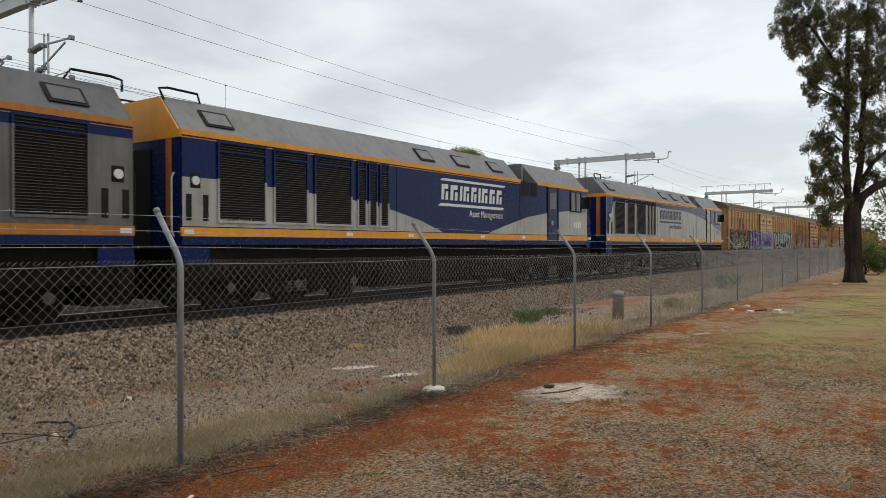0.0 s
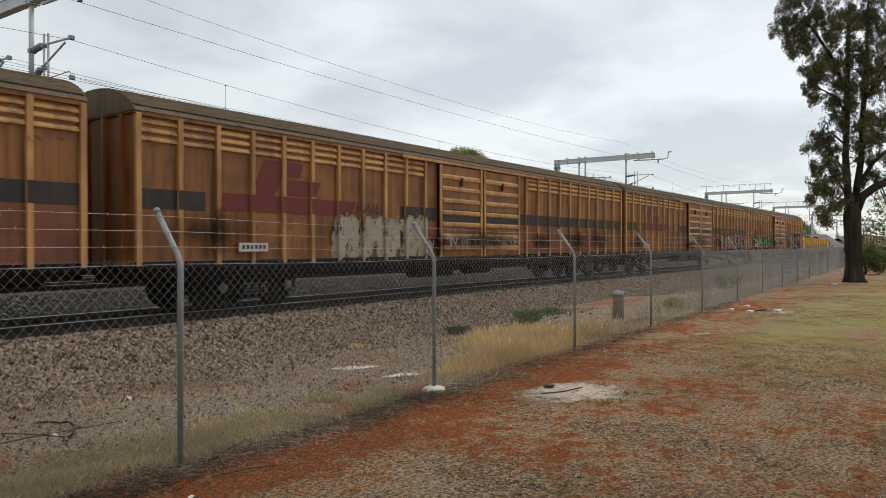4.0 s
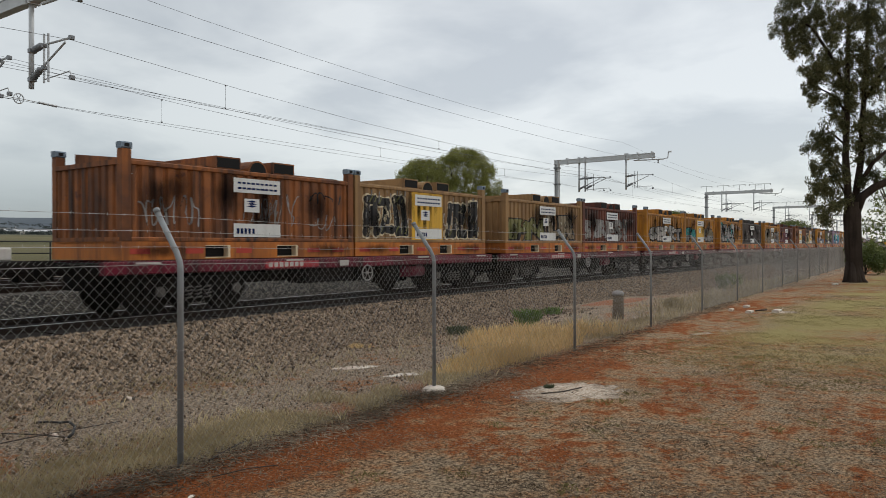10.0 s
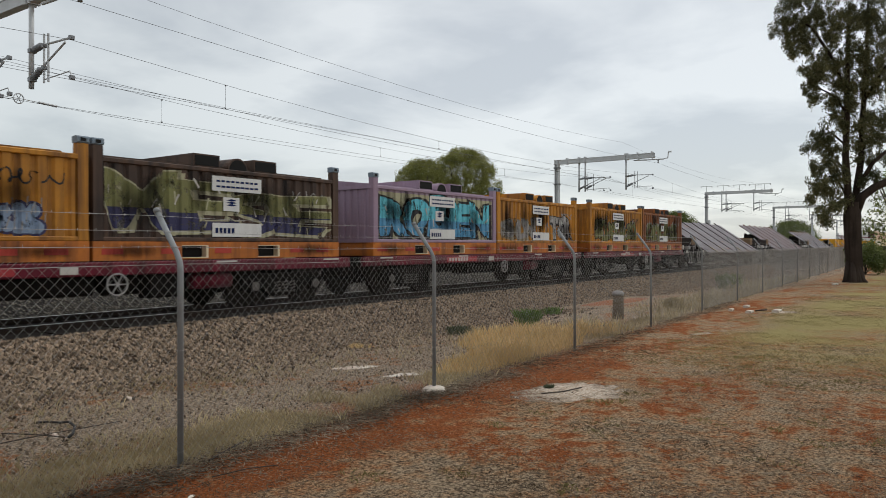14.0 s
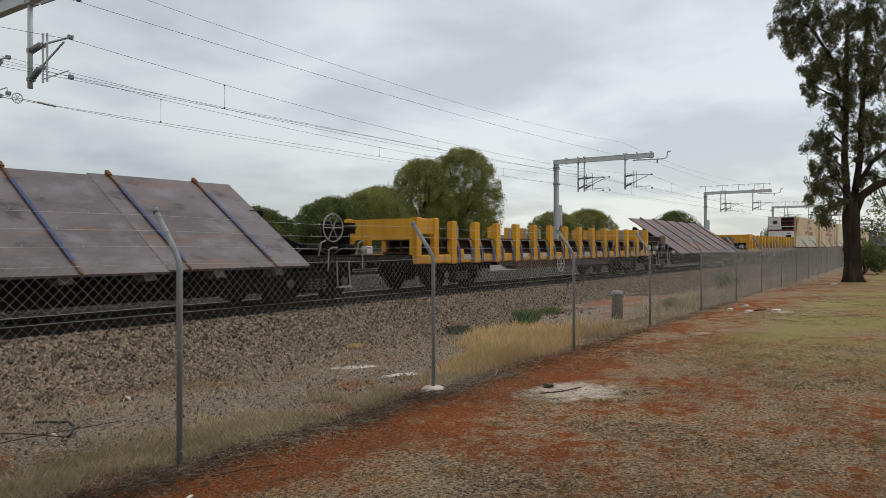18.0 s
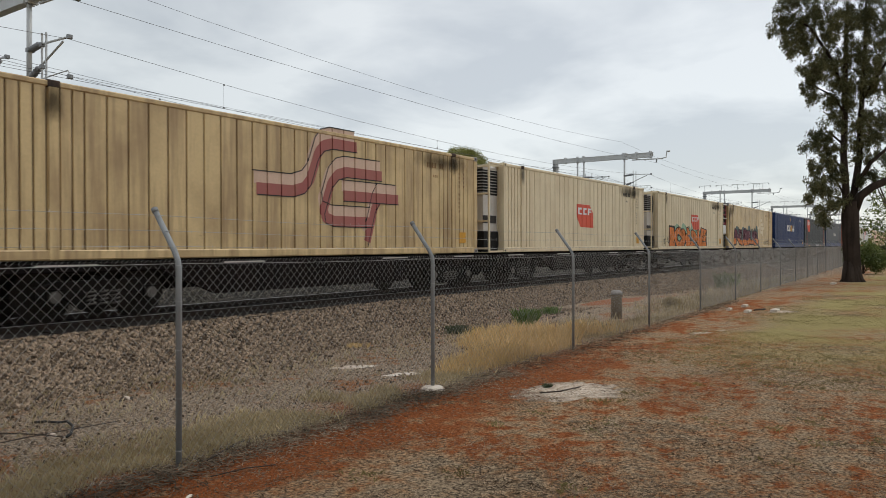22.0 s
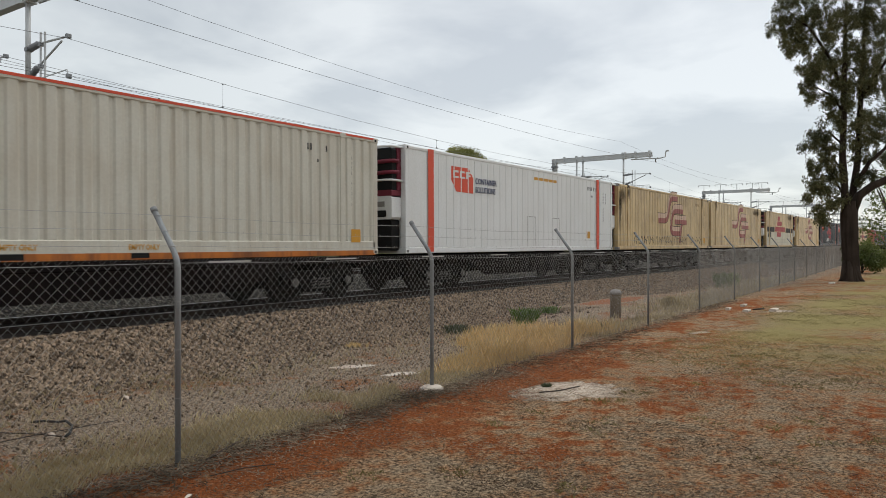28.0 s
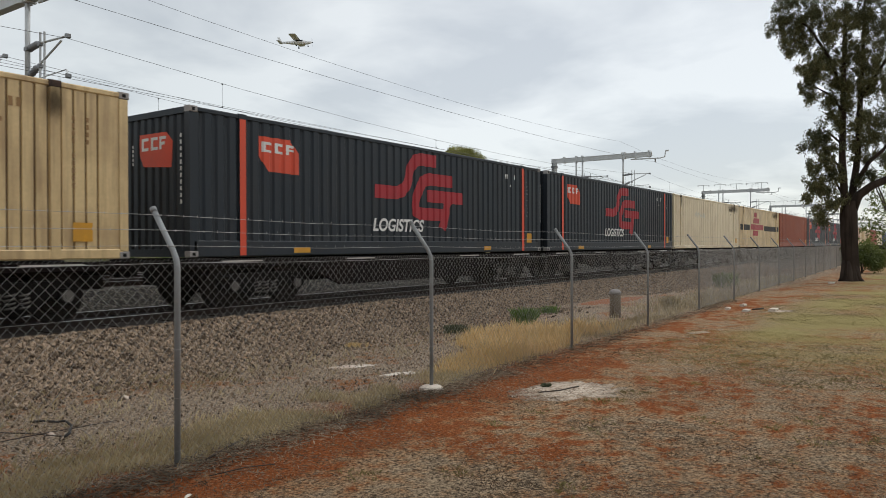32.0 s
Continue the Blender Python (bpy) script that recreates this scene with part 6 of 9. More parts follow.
    part("door_edge", Geo().box(15.04, 15.1, y - .035, y, 1.45, 3.4).box(15.85, 15.91, y - .035, y, 1.45, 3.4), "louvre", d)
    part("grab_handle", Geo().box(15.3, 15.45, y - .05, y, 2.05, 2.2), "g_grey", d)
    w = part("cab_window", Geo().box(17.0, 17.85, y - .016, y + .01, 2.62, 3.3), "glass", ob, "dark side window")
    part("window_frame", Geo().box(16.95, 17.0, y - .03, y, 2.58, 3.34).box(17.4, 17.45, y - .03, y, 2.58, 3.34).box(17.85, 17.9, y - .03, y, 2.58, 3.34).box(16.95, 17.9, y - .03, y, 2.58, 2.62), "louvre", w)
    part("quarter_window", Geo().box(17.95, 18.35, y - .016, y + .01, 2.62, 3.25), "glass", ob, "dark side window")
    part("mirror", Geo().box(18.3, 18.36, y - .2, y, 2.75, 3.2), "louvre", ob)
    w = Geo()
    w.face([(L - .04, -1.05, 2.45), (L - .04, 1.05, 2.45), (L - .62, 1.0, 3.36), (L - .62, -1.0, 3.36)])
    part("windscreen", w, "glass", ob, "dark raked windscreen")
    hatch = Geo()
    slope = Matrix.Translation((0, -1.13, 3.84)) @ Matrix.Rotation(math.atan2(.74, .65), 4, "X")
    frames = Geo()
    for x in (.8, 7.8, 9.6, 11.6):
        for geo, (a, b, c, e, h) in ((hatch, (.06, .62, -.17, .17, .03)), (frames, (0, .68, -.23, .23, .018))):
            tmp = Geo().box(x + a, x + b, c, e, 0, h)
            n = len(geo.v)
            geo.v += [tuple(slope @ Vector(p)) for p in tmp.v]
            geo.f += [tuple(n + i for i in q) for q in tmp.f]
            geo.m += [0] * len(tmp.f)
    part("hatch_frame", frames, "louvre", ob)
    part("roof_hatch", hatch, "roofgrey", ob, "small roof hatch")
    g = Geo()
    for x in (.15, 4.6, 7.0, 10.6, 13.2, 16.2, L - .8):
        part("marker", Geo().box(x, x + .22, y - .018, y, 1.54, 1.63), "white", ob, "white reflective marker")
    part("lamp_plate", Geo().box(.29, .52, y - .008, y, 2.42, 2.70), "louvre", ob)
    part("marker_lamp", Geo().cyl((.405, y - .04, 2.56), .085, .04, "y", 14), "white", ob, "round white lamp glass")
    for a in (.2, .58):
        part("filler", Geo().box(a, a + .12, y - .012, y, 1.8, 2.3), "louvre", ob)
    # maker's mark as plain blocks between two bars
    g = Geo()
    ink = "white" if navy else "navy"
    o = 0.0 if navy else -1.65
    decal(g, bar(8.45 + o, 12.0 + o, 3.16, 3.23, .12), prof, .008)
    decal(g, bar(8.35 + o, 11.9 + o, 2.44, 2.52, .12), prof, .008)
    x = 8.5 + o
    for w2 in (.38, .42, .12, .34, .34, .12, .38, .36, .36):
        decal(g, bar(x, x + w2 * (1 if w2 < .2 else .36), 2.62, 3.06, .04), prof, .008)
        if w2 > .2:
            decal(g, bar(x + w2 * .36, x + w2 * .9, 2.93, 3.06, .02), prof, .008)
            decal(g, bar(x + w2 * .55, x + w2 * .88, 2.62, 2.86, .02), prof, .008)
        x += w2 + .07
    part("maker_mark", g, ink, ob, "plain painted company mark")
    lettering(ob, "Asset Management", 9.95 + o, 2.17, .30, y - .012, ink, .86)
    g = Geo()
    for k in range(4):
        decal(g, bar(17.25 + k * .17, 17.36 + k * .17, 1.98, 2.2), prof, .012)
    part("number_bars", g, "white" if navy else "g_grey", ob)
    # underside
    g = Geo()
    g.box(.3, L - .3, -1.3, 1.3, .66, 1.34).cham(6.0, 13.2, -1.3, 1.3, .26, 1.15, .12).cham(5.5, 6.0, -1.1, 1.1, .4, 1.1, .05)
    g.box(.0, .75, -1.2, 1.2, .28, 1.2).box(L - .8, L - .05, -1.2, 1.2, .28, 1.2)
    g.box(.0, .3, -1.3, 1.3, .55, 1.22).box(L - .3, L - .02, -1.1, 1.1, .5, 1.22)
    part("underframe", g, "under", ob)
    part("step_plate", Geo().box(.1, .75, -1.42, -1.38, .98, 1.3), "navy", ob)
    for x in (3.3, L - 3.3):
        bogie(ob, x, (-1.85, 0, 1.85), LOCO_BOGIE)
    couplers(ob, L)
    return ob


# ---- louvred box vans ----
def van_outline():
    """Outline in plan of a van's near side for paint: ribs proud of the sheeting, doors proud of both."""
    L, H = 23.1, 1.35
    xs = sorted([.06 + .86 * k for k in range(11)] + [L - .06 - .86 * k for k in range(11)])
    out = [(.0, -H + .012)]
    for x in xs:
        if 9.2 < x < 13.9:
            continue
        if x > 13.9 and out[-1][0] < 9.3:
            out += [(9.24, -H + .012), (9.25, -H - .106), (13.85, -H - .106), (13.86, -H + .012)]
        out += [(x - .054, -H + .012), (x - .05, -H - .05), (x + .05, -H - .05), (x + .054, -H + .012)]
    return out + [(L, -H + .012)]


def van_body():
    L, H = 23.1, 1.35
    ob = thing("louvred_van", "ochre louvred bogie van with a black band, rust and graffiti", "railway van", group="louvred vans")
    prof = flat_side(-H)
    g = Geo()
    g.box(.05, L - .05, -H + .03, H - .03, .95, 3.72)
    part("side_sheeting", g, "vanyellow", ob, "rust-streaked ochre sheeting")
    for s in (-1, 1):
        part("cant_rail", Geo().box(0, L, s * H - .03, s * H + .03, 3.66, 3.76), "vanyellow", ob)
        part("sill_rail", Geo().box(0, L, s * H - .03, s * H + .03, .88, 1.03), "under", ob, "sooty sill rail")
    rib = Geo().cham(-.05, .05, -.055, 0.02, .95, 3.70, .012).mesh("rib", [M["vandoor"]])
    slat = Geo()
    for k in range(3):
        z = 3.20 + k * .155
        slat.prism([(-.0, z), (-.045, z + .02), (-.045, z + .05), (0, z + .11)], .06, .80, "x")
    slat = slat.mesh("louvre", [M["vandoor"]])
    xs = [.06 + .86 * k for k in range(11)]
    xs = xs + [L - x for x in xs]
    for x in xs:
        part("rib", rib, "vandoor", ob, at=pose(x, -H + .01, 0))
        part("rib", rib, "vandoor", ob, at=pose(x, H - .01, 0, 0, 0, 180))
    for k in range(10):
        for x in (.06 + .86 * k, L - .06 - .86 * (k + 1)):
            part("louvre", slat, "vandoor", ob, at=pose(x, -H + .03, 0))
    for x0 in (9.25, 11.6):
        # darker panel under lighter ribs: the door's shading is painted by two ochres
        d = part("door", Geo().cham(x0, x0 + 2.25, -H - .06, -H + .02, 1.0, 3.62, .02), "vanyellow", ob, "ribbed sliding door")
        g = Geo()
        for k in range(7):
            z = 1.16 + k * .34
            g.prism([(-H - .06, z), (-H - .1, z + .04), (-H - .1, z + .11), (-H - .06, z + .16)], x0 + .12, x0 + 2.13, "x")
        part("door_rib", g, "vandoor", d)
        part("door_frame", Geo().cham(x0, x0 + .1, -H - .1, -H, 1.0, 3.62, .012), "vandoor", d)
        part("door_frame", Geo().cham(x0 + 2.15, x0 + 2.25, -H - .1, -H, 1.0, 3.62, .012), "vandoor", d)
        part("handle", Geo().box(x0 + 1.05, x0 + 1.12, -H - .14, -H - .05, 3.05, 3.3), "strap", d)
    part("door_track", Geo().box(7.6, 15.6, -H - .09, -H - .02, 3.64, 3.72), "vandoor", ob)
    n = 14
    arc = [(-H - .05 + (2 * H + .1) * k / n, 3.74 + .52 * math.sqrt(max(0, 1 - ((k - n / 2) / (n / 2)) ** 2)) ** 1.3) for k in range(n + 1)]
    part("roof", Geo().prism(arc[::-1], -.02, L + .02, "x"), "vanroof", ob, "grimy curved roof")
    g = Geo()
    for (ya, za), (yb, zb) in zip(arc, arc[1:]):
        for xa, za2, xb, zb2 in ((-.03, 0, -.02, .014), (-.02, .014, .02, .014), (.02, .014, .03, 0)):
            g.face([(xa, ya, za + za2), (xb, ya, za + zb2), (xb, yb, zb + zb2), (xa, yb, zb + za2)])
    seam = g.mesh("roof_seam", [M["vanroof"]])
    for k in range(12):
        part("roof_seam", seam, "vanroof", ob, at=pose(.25 + k * (L - .5) / 11, 0, 0))
    for k in range(27):
        y = -H + 2 * H * (k + .5) / 27
        z = 3.74 + .52 * math.sqrt(max(0, 1 - (y / (H + .05)) ** 2)) ** 1.3
        part("roof_ridge", Geo().prism([(y - .03, z - .03), (y + .03, z - .03), (y + .018, z + .012), (y - .018, z + .012)], 0, L, "x"), "vanroof", ob)
    g = Geo()
    for x in (.03, L - .03):
        for yy in (-.9, -.3, .3, .9):
            g.box(x - .04, x + .04, yy - .04, yy + .04, .95, 3.9)
        g.prism([(p[0] * .96, p[1] - .03) for p in arc[::-1]] , x - .03, x + .03, "x")
    part("end_stiffener", g, "vanyellow", ob)
    g = Geo()
    for a, b in ((.1, 1.5), (7.6, 9.2), (13.9, L - .1)):
        decal(g, bar(a, b, 2.0, 2.36), prof, -.02)
        for x in xs:
            if a < x < b:
                decal(g, bar(x - .05, x + .05, 2.0, 2.36), flat_side(-H - .045), .004)
        part("black_band", g, "vanblack", ob, "faded black painted band")
        g = Geo()
    decal(g, bar(9.25, 13.85, 2.0, 2.36), flat_side(-H - .062), .004)
    part("black_band", g, "vanblack", ob, "faded black painted band")
    g = Geo()
    for poly in (bar(1.75, 5.65, 2.03, 2.38, .2), bar(2.6, 3.25, 2.38, 3.14, .4), bar(3.42, 4.0, 2.82, 3.14, .1), bar(3.5, 4.5, 2.43, 2.76, .14)):
        decal(g, poly, prof, -.015)
        for x in xs:
            if poly[0][0] + .1 < x < poly[1][0] - .05:
                decal(g, bar(x - .05, x + .05, poly[0][1], poly[2][1]), flat_side(-H - .045), .003)
    part("faded_mark", g, "vanmaroon", ob, "faded maroon company mark")
    g = Geo()
    for a, b in ((5.7, 9.2), (13.9, L - .1)):
        g = Geo()
        decal(g, bar(a, b, 1.0, 1.99), prof, -.024)
        part("lower_sheeting", g, "vanfade", ob, "sooty red-brown lower sheeting")
    lettering(ob, "RAIL", 5.75, 2.12, .36, -H - .05, "vanblack", 1.3, 0, .15)
    g = Geo()
    g.box(.2, L - .2, -.35, .35, .62, .95)
    for x in (6.0, 8.5, 11.55, 14.6, 17.1):
        g.box(x - .08, x + .08, -1.2, 1.2, .72, .95)
    g.cham(9.0, 10.6, -.95, -.4, .42, .85, .05).cyl((11.6, -.7, .62), .2, 1.3, "x", 12)
    g.box(.3, L - .3, -1.3, -1.22, .74, .95).box(.3, L - .3, 1.22, 1.3, .78, .92)
    part("underframe", g, "under", ob)
    part("step", Geo().tube([(.5, -1.3, .9), (.5, -1.34, .35), (.85, -1.34, .35), (.85, -1.3, .9)], .016, 5), "under", ob)
    bogie(ob, 2.9)
    bogie(ob, L - 2.9)
    couplers(ob, L)
    return ob


# ---- yellow stake wagons with steel section ----
def stake_wagon():
    L, H = 18.6, 1.3
    ob = thing("stake_wagon", "yellow bogie stake wagon with end bulkheads", "flat wagon", group="yellow stake wagons")
    g = Geo()
    for s in (-1, 1):
        y0, y1 = (-H, -H + .12) if s < 0 else (H - .12, H)
        g.cham(-.08, L, y0, y1, .80, 1.05, .03)
    part("side_sill", g, "yellow", ob)
    g = Geo().box(.1, L - .1, -H + .1, H - .1, .92, 1.02).box(.2, L - .2, -.3, .3, .55, .95)
    g.box(5.5, 13.0, -1.1, 1.1, .55, .9)
    part("deck", g, "under", ob)
    part("fishbelly_sill", Geo().prism([(4.2, .80), (5.0, .52), (13.4, .52), (14.2, .80)], -H + .06, -H + .12, "y"), "rustload", ob, "dark rust-brown fishbelly girder")
    stake = Geo().cham(-.13, .13, -.02, .14, .78, 2.02, .02).mesh("stake", [M["yellow"]])
    inner = Geo().box(-.09, .09, .14, .18, 1.2, 1.98).mesh("wear_strip", [M["g_grey"]])
    clamp = Geo().cham(-.11, .11, -.02, .10, 1.0, 1.2, .03).mesh("clamp", [M["yellow"]])
    for k in range(13):
        x = 1.73 + 1.265 * k
        for s in (0, 180):
            st = part("stake", stake, "yellow", ob, at=pose(x, -H - .01 if s == 0 else H + .01, 0, 0, 0, s))
            part("wear_strip", inner, "g_grey", st)
    web = Geo().prism([(-H - .03, .98), (-H, 1.30), (-H + .05, 1.46), (-H + .16, 1.545), (1.15, 1.545), (1.15, 1.53), (-H + .17, 1.53), (-H + .064, 1.45), (-H + .014, 1.30), (-H - .016, .98)], 0, .1, "x").mesh("strap", [M["webbing"]])
    tail = Geo().prism([(-H - .06, .82), (-H - .05, 1.02), (-H - .012, 1.28), (-H - .002, 1.28), (-H - .035, 1.02), (-H - .04, .82)], -.01, .11, "x").mesh("strap_tail", [M["bluestrap"]])
    for k in range(13):
        part("load_clamp", clamp, "yellow", ob, at=pose(2.15 + 1.2 * k, -H, -.12 if k % 2 else 0))
        for x in (1.73 + 1.265 * k + .22, 1.73 + 1.265 * k + .93):
            part("strap", web, "webbing", ob, "tan webbing tie-down strap", at=pose(x, 0, 0))
            part("strap_tail", tail, "bluestrap", ob, "blue webbing strap end", at=pose(x, 0, 0))
    for x0, x1, tall in ((-.1, .95, 2.06), (16.8, 18.4, 2.04)):
        xe = x0 if x0 < 5 else x1 - .12
        g = Geo().box(xe, xe + .12, -H, H, 1.48, tall)
        for yy in (-H, H - .2):
            g.box(xe - .02, xe + .14, yy, yy + .2, 1.06, tall)
        b = part("bulkhead", g, "yellow", ob, "yellow end bulkhead")
        if x0 > 5:
            for yy in (-.95, 0, 1.0):
                part("wear_strip", Geo().box(xe - .045, xe - .022, yy - .09, yy + .09, 1.45, tall), "g_grey", b)
            part("gusset", Geo().prism([(xe - .02, 1.05), (xe - .5, 1.05), (xe - .02, 1.45)], -H, -H + .08, "y"), "yellow", b)
            continue
        for s in (-1, 1):
            y0, y1 = (-H, -H + .1) if s < 0 else (H - .1, H)
            g = Geo()
            g.cham(x0, x1, y0, y1, 1.62, tall, .02)
            for x in (x0, x1 - .22):
                g.cham(x, x + .22, y0 - .03, y1 + .03, 1.0, tall + .03, .02)
            g.prism([(x0 + .22, 1.3), (x0 + .22, 1.52), (x0 + .4, 1.52)], y0, y1, "y")
            part("side_frame", g, "yellow", b)
    g = Geo()
    for k in range(8):
        g.box(2.3 + 1.7 * k, 2.9 + 1.7 * k, -H - .006, -H, .92, 1.04)
    part("label_panel", g, "g_white", ob, "off-white data panel")
    part("data_board", Geo().box(3.9, 5.6, -H + .06, -H + .08, .50, .68), "g_white", ob)
    hand_wheel(ob, 8.8, -H - .03, .62, .28)
    bogie(ob, 2.4)
    bogie(ob, L - 2.4)
    couplers(ob, L)
    return ob


def steel_load():
    ob = thing("steel_section_load", "dark rusty steel sections stacked between the stakes", "steel load", group="steel section loads")
    for j in range(5):
        y = -1.0 + j * .5
        z = 1.06
        g = Geo().prism([(y - .22, z), (y + .22, z), (y + .22, z + .05), (y + .03, z + .07), (y + .03, z + .39), (y + .22, z + .41), (y + .22, z + .46), (y - .22, z + .46), (y - .22, z + .41), (y - .03, z + .39), (y - .03, z + .07), (y - .22, z + .05)], 0, 15.6, "x")
        part("beam", g, "rustload", ob)
    return ob


# ---- tilting-frame plate wagons ----
def plate_wagon(wheel_end=False):
    L = 20.0
    ob = thing("plate_wagon", "dark grimy bogie wagon with a tilted frame for wide plate", "flat wagon", group="plate wagons")
    g = Geo()
    g.box(.1, L - .1, -.35, .35, .55, 1.0)
    for a, b in ((0, 3.9), (16.6, L)):
        g.cham(a, b, -1.3, 1.3, .88, 1.08, .03)
    g.box(3.8, 16.7, -1.25, -1.05, .30, .86).box(3.8, 16.7, 1.05, 1.25, .55, 1.0)
    for k in range(9):
        x = 3.9 + 1.58 * k
        g.box(x - .06, x + .06, -1.2, 1.25, .62, .82)
        g.prism([(-1.1, .78), (1.1, .78), (1.0, 2.3), (.88, 2.3)], x - .07, x + .07, "x")
    part("frame", g, "under", ob)
    for k in range(9):
        x = 4.2 + 1.5 * k
        g = Geo()
        g.prism([(-1.66, .70), (-1.2, .66), (-1.2, .84), (-1.58, .84)], x - .12, x + .12, "x")
        part("plate_stop", g, "strap", ob)
    part("locker", Geo().cham(2.5, 3.35, -.95, .2, 1.08, 1.75, .03), "strap", ob, "dark steel locker")
    part("crate_board", Geo().box(2.5, 3.2, -1.0, -.95, 1.35, 1.80).box(2.5, 3.2, -1.03, -1.0, 1.44, 1.48).box(2.5, 3.2, -1.03, -1.0, 1.62, 1.66), "timber", ob, "timber end board")
    if not wheel_end:
        part("crate", Geo().cham(17.5, 18.3, -.9, -.1, 1.3, 1.85, .02).box(17.5, 18.3, -.93, -.9, 1.42, 1.48).box(17.5, 18.3, -.93, -.9, 1.62, 1.68), "timber", ob, "slatted timber crate")
    part("tilt_arm", Geo().prism([(16.95, 2.15), (17.35, 2.15), (17.35, 1.75), (19.0, 1.2), (19.0, 1.06), (16.95, 1.06), (16.95, 1.2), (17.1, 1.25), (17.1, 1.7)], .2, .42, "y"), "under", ob, "dark raking support arm")
    part("valve_box", Geo().cham(.9, 1.25, -1.28, -1.1, 1.08, 1.26, .02), "g_grey", ob, "small pale valve box")
    for x in (.5, 1.7, 2.6, 18.0, 19.2):
        part("grab_rail", Geo().tube([(x, -1.31, .75), (x, -1.33, 1.22), (x + .12, -1.33, 1.27), (x + .3, -1.31, 1.27)], .016, 6), "g_grey", ob, "pale grab rail")
    for x in (.8, 2.5, 18.3):
        part("step", Geo().tube([(x, -1.3, .95), (x, -1.34, .32), (x + .42, -1.34, .32), (x + .42, -1.3, .95)], .018, 5).box(x, x + .42, -1.4, -1.28, .31, .35), "g_grey", ob, "pale step frame")
    for x in (1.1, 2.2, 17.6, 18.9):
        part("brake_cylinder", Geo().cyl((x, -.9, 1.22), .13, .38, "x", 12), "under", ob, smooth=True)
        part("brake_pipe", Geo().tube([(x - .5, -1.05, 1.10), (x - .2, -1.1, 1.24), (x + .3, -1.1, 1.22), (x + .55, -1.12, 1.12)], .022, 6), "strap", ob, smooth=True)
        part("end_lever", Geo().tube([(x + .2, -1.2, 1.08), (x + .26, -1.22, 1.38), (x + .42, -1.22, 1.44)], .018, 6), "g_grey", ob, "pale brake lever")
    for x in (.15, 19.5):
        part("lamp_bracket", Geo().cham(x, x + .22, -1.2, -1.0, 1.08, 1.3, .03), "g_white", ob, "pale end bracket")
    for a, b in ((.35, .7), (3.3, 3.8)):
        part("label_panel", Geo().box(a, b, -1.32, -1.3, .88, 1.02), "g_white", ob, "small white label")
    if wheel_end:
        hand_wheel(ob, 18.6, -.9, 1.75, .34, "g_grey")
        part("winch_drum", Geo().cyl((19.35, -.55, 1.62), .30, .27, "z", 18).cyl((19.35, -.55, 1.08), .16, .56, "z", 12), "under", ob, "dark winch drum on a stand", smooth=False)
        part("winch_cable", Geo().ring((19.35, -.55, 1.78), .31, .03, "z", 18), "strap", ob)
        part("brake_stand", Geo().box(18.4, 18.8, -.86, -.7, 1.05, 1.9).box(17.6, 19.4, -.5, .5, 1.08, 1.3), "under", ob)
    bogie(ob, 2.2)
    bogie(ob, L - 2.2)
    couplers(ob, L)
    return ob


def steel_plates(kind="plate", seed=0, top=2.83, band="strap"):
    ob = thing("steel_plates", "tilted stack of wide steel plates with mill scale and rust patches", "steel plates", group="steel plate loads")
    rnd = random.Random(seed)
    a, b = Vector((0, -1.60, .82)), Vector((0, 1.28 - (2.83 - top) * 1.2, top))
    d = (b - a).normalized()
    n = Vector((0, -d.z, d.y))
    x = 3.75
    for k, w in enumerate((3.3, 3.35, 3.2, 3.55)):
        g = Geo()
        p0, p1 = a + d * rnd.uniform(-.03, .03), b + d * rnd.uniform(-.12, .05)
        g.prism([(p0.y, p0.z), (p1.y, p1.z), (p1.y + n.y * .05, p1.z + n.z * .05), (p0.y + n.y * .05, p0.z + n.z * .05)], x, x + w - .012, "x")
        part("plate", g, kind, ob)
        x += w
    for k in range(6):
        g = Geo()
        xx = 5.65 + 2.1 * k
        p0, p1 = a + n * .05 - d * .04, b + n * .05 + d * .05
        g.prism([(p0.y, p0.z), (p1.y, p1.z), (p1.y + n.y * .035, p1.z + n.z * .035), (p0.y + n.y * .035, p0.z + n.z * .035)], xx - .022, xx + .022, "x")
        g.prism([(p1.y - d.y * .12, p1.z - d.z * .12), (p1.y + d.y * .05, p1.z + d.z * .05 - .04), (p1.y + d.y * .05 + n.y * .06, p1.z + d.z * .05 + n.z * .06), (p1.y - d.y * .12 + n.y * .06, p1.z - d.z * .12 + n.z * .06)], xx - .04, xx + .04, "x")
        part("clamp_bar", g, "ruststrap" if band == "bluestrap" else band, ob, "rusty clamp bar across the plates" if band != "strap" else "dark clamp bar across the plates")
        if band == "bluestrap":
            q0, q1 = p0 + d * .35 + n * .036, p1 - d * .55 + n * .036
            part("webbing", Geo().prism([(q0.y, q0.z), (q1.y, q1.z), (q1.y + n.y * .006, q1.z + n.z * .006), (q0.y + n.y * .006, q0.z + n.z * .006)], xx - .035, xx + .035, "x"), "bluestrap", ob, "blue webbing strap")
        if k in (0, 1, 3) and band == "strap":
            g = Geo()
            q0, q1 = a + n * .086 + d * .05, a + n * .086 + d * rnd.uniform(.5, .8)
            g.prism([(q0.y, q0.z), (q1.y, q1.z), (q1.y + n.y * .006, q1.z + n.z * .006), (q0.y + n.y * .006, q0.z + n.z * .006)], xx - .028, xx + .028, "x")
            part("webbing", g, "chalkmark", ob, "pale yellow strap end")
    return ob


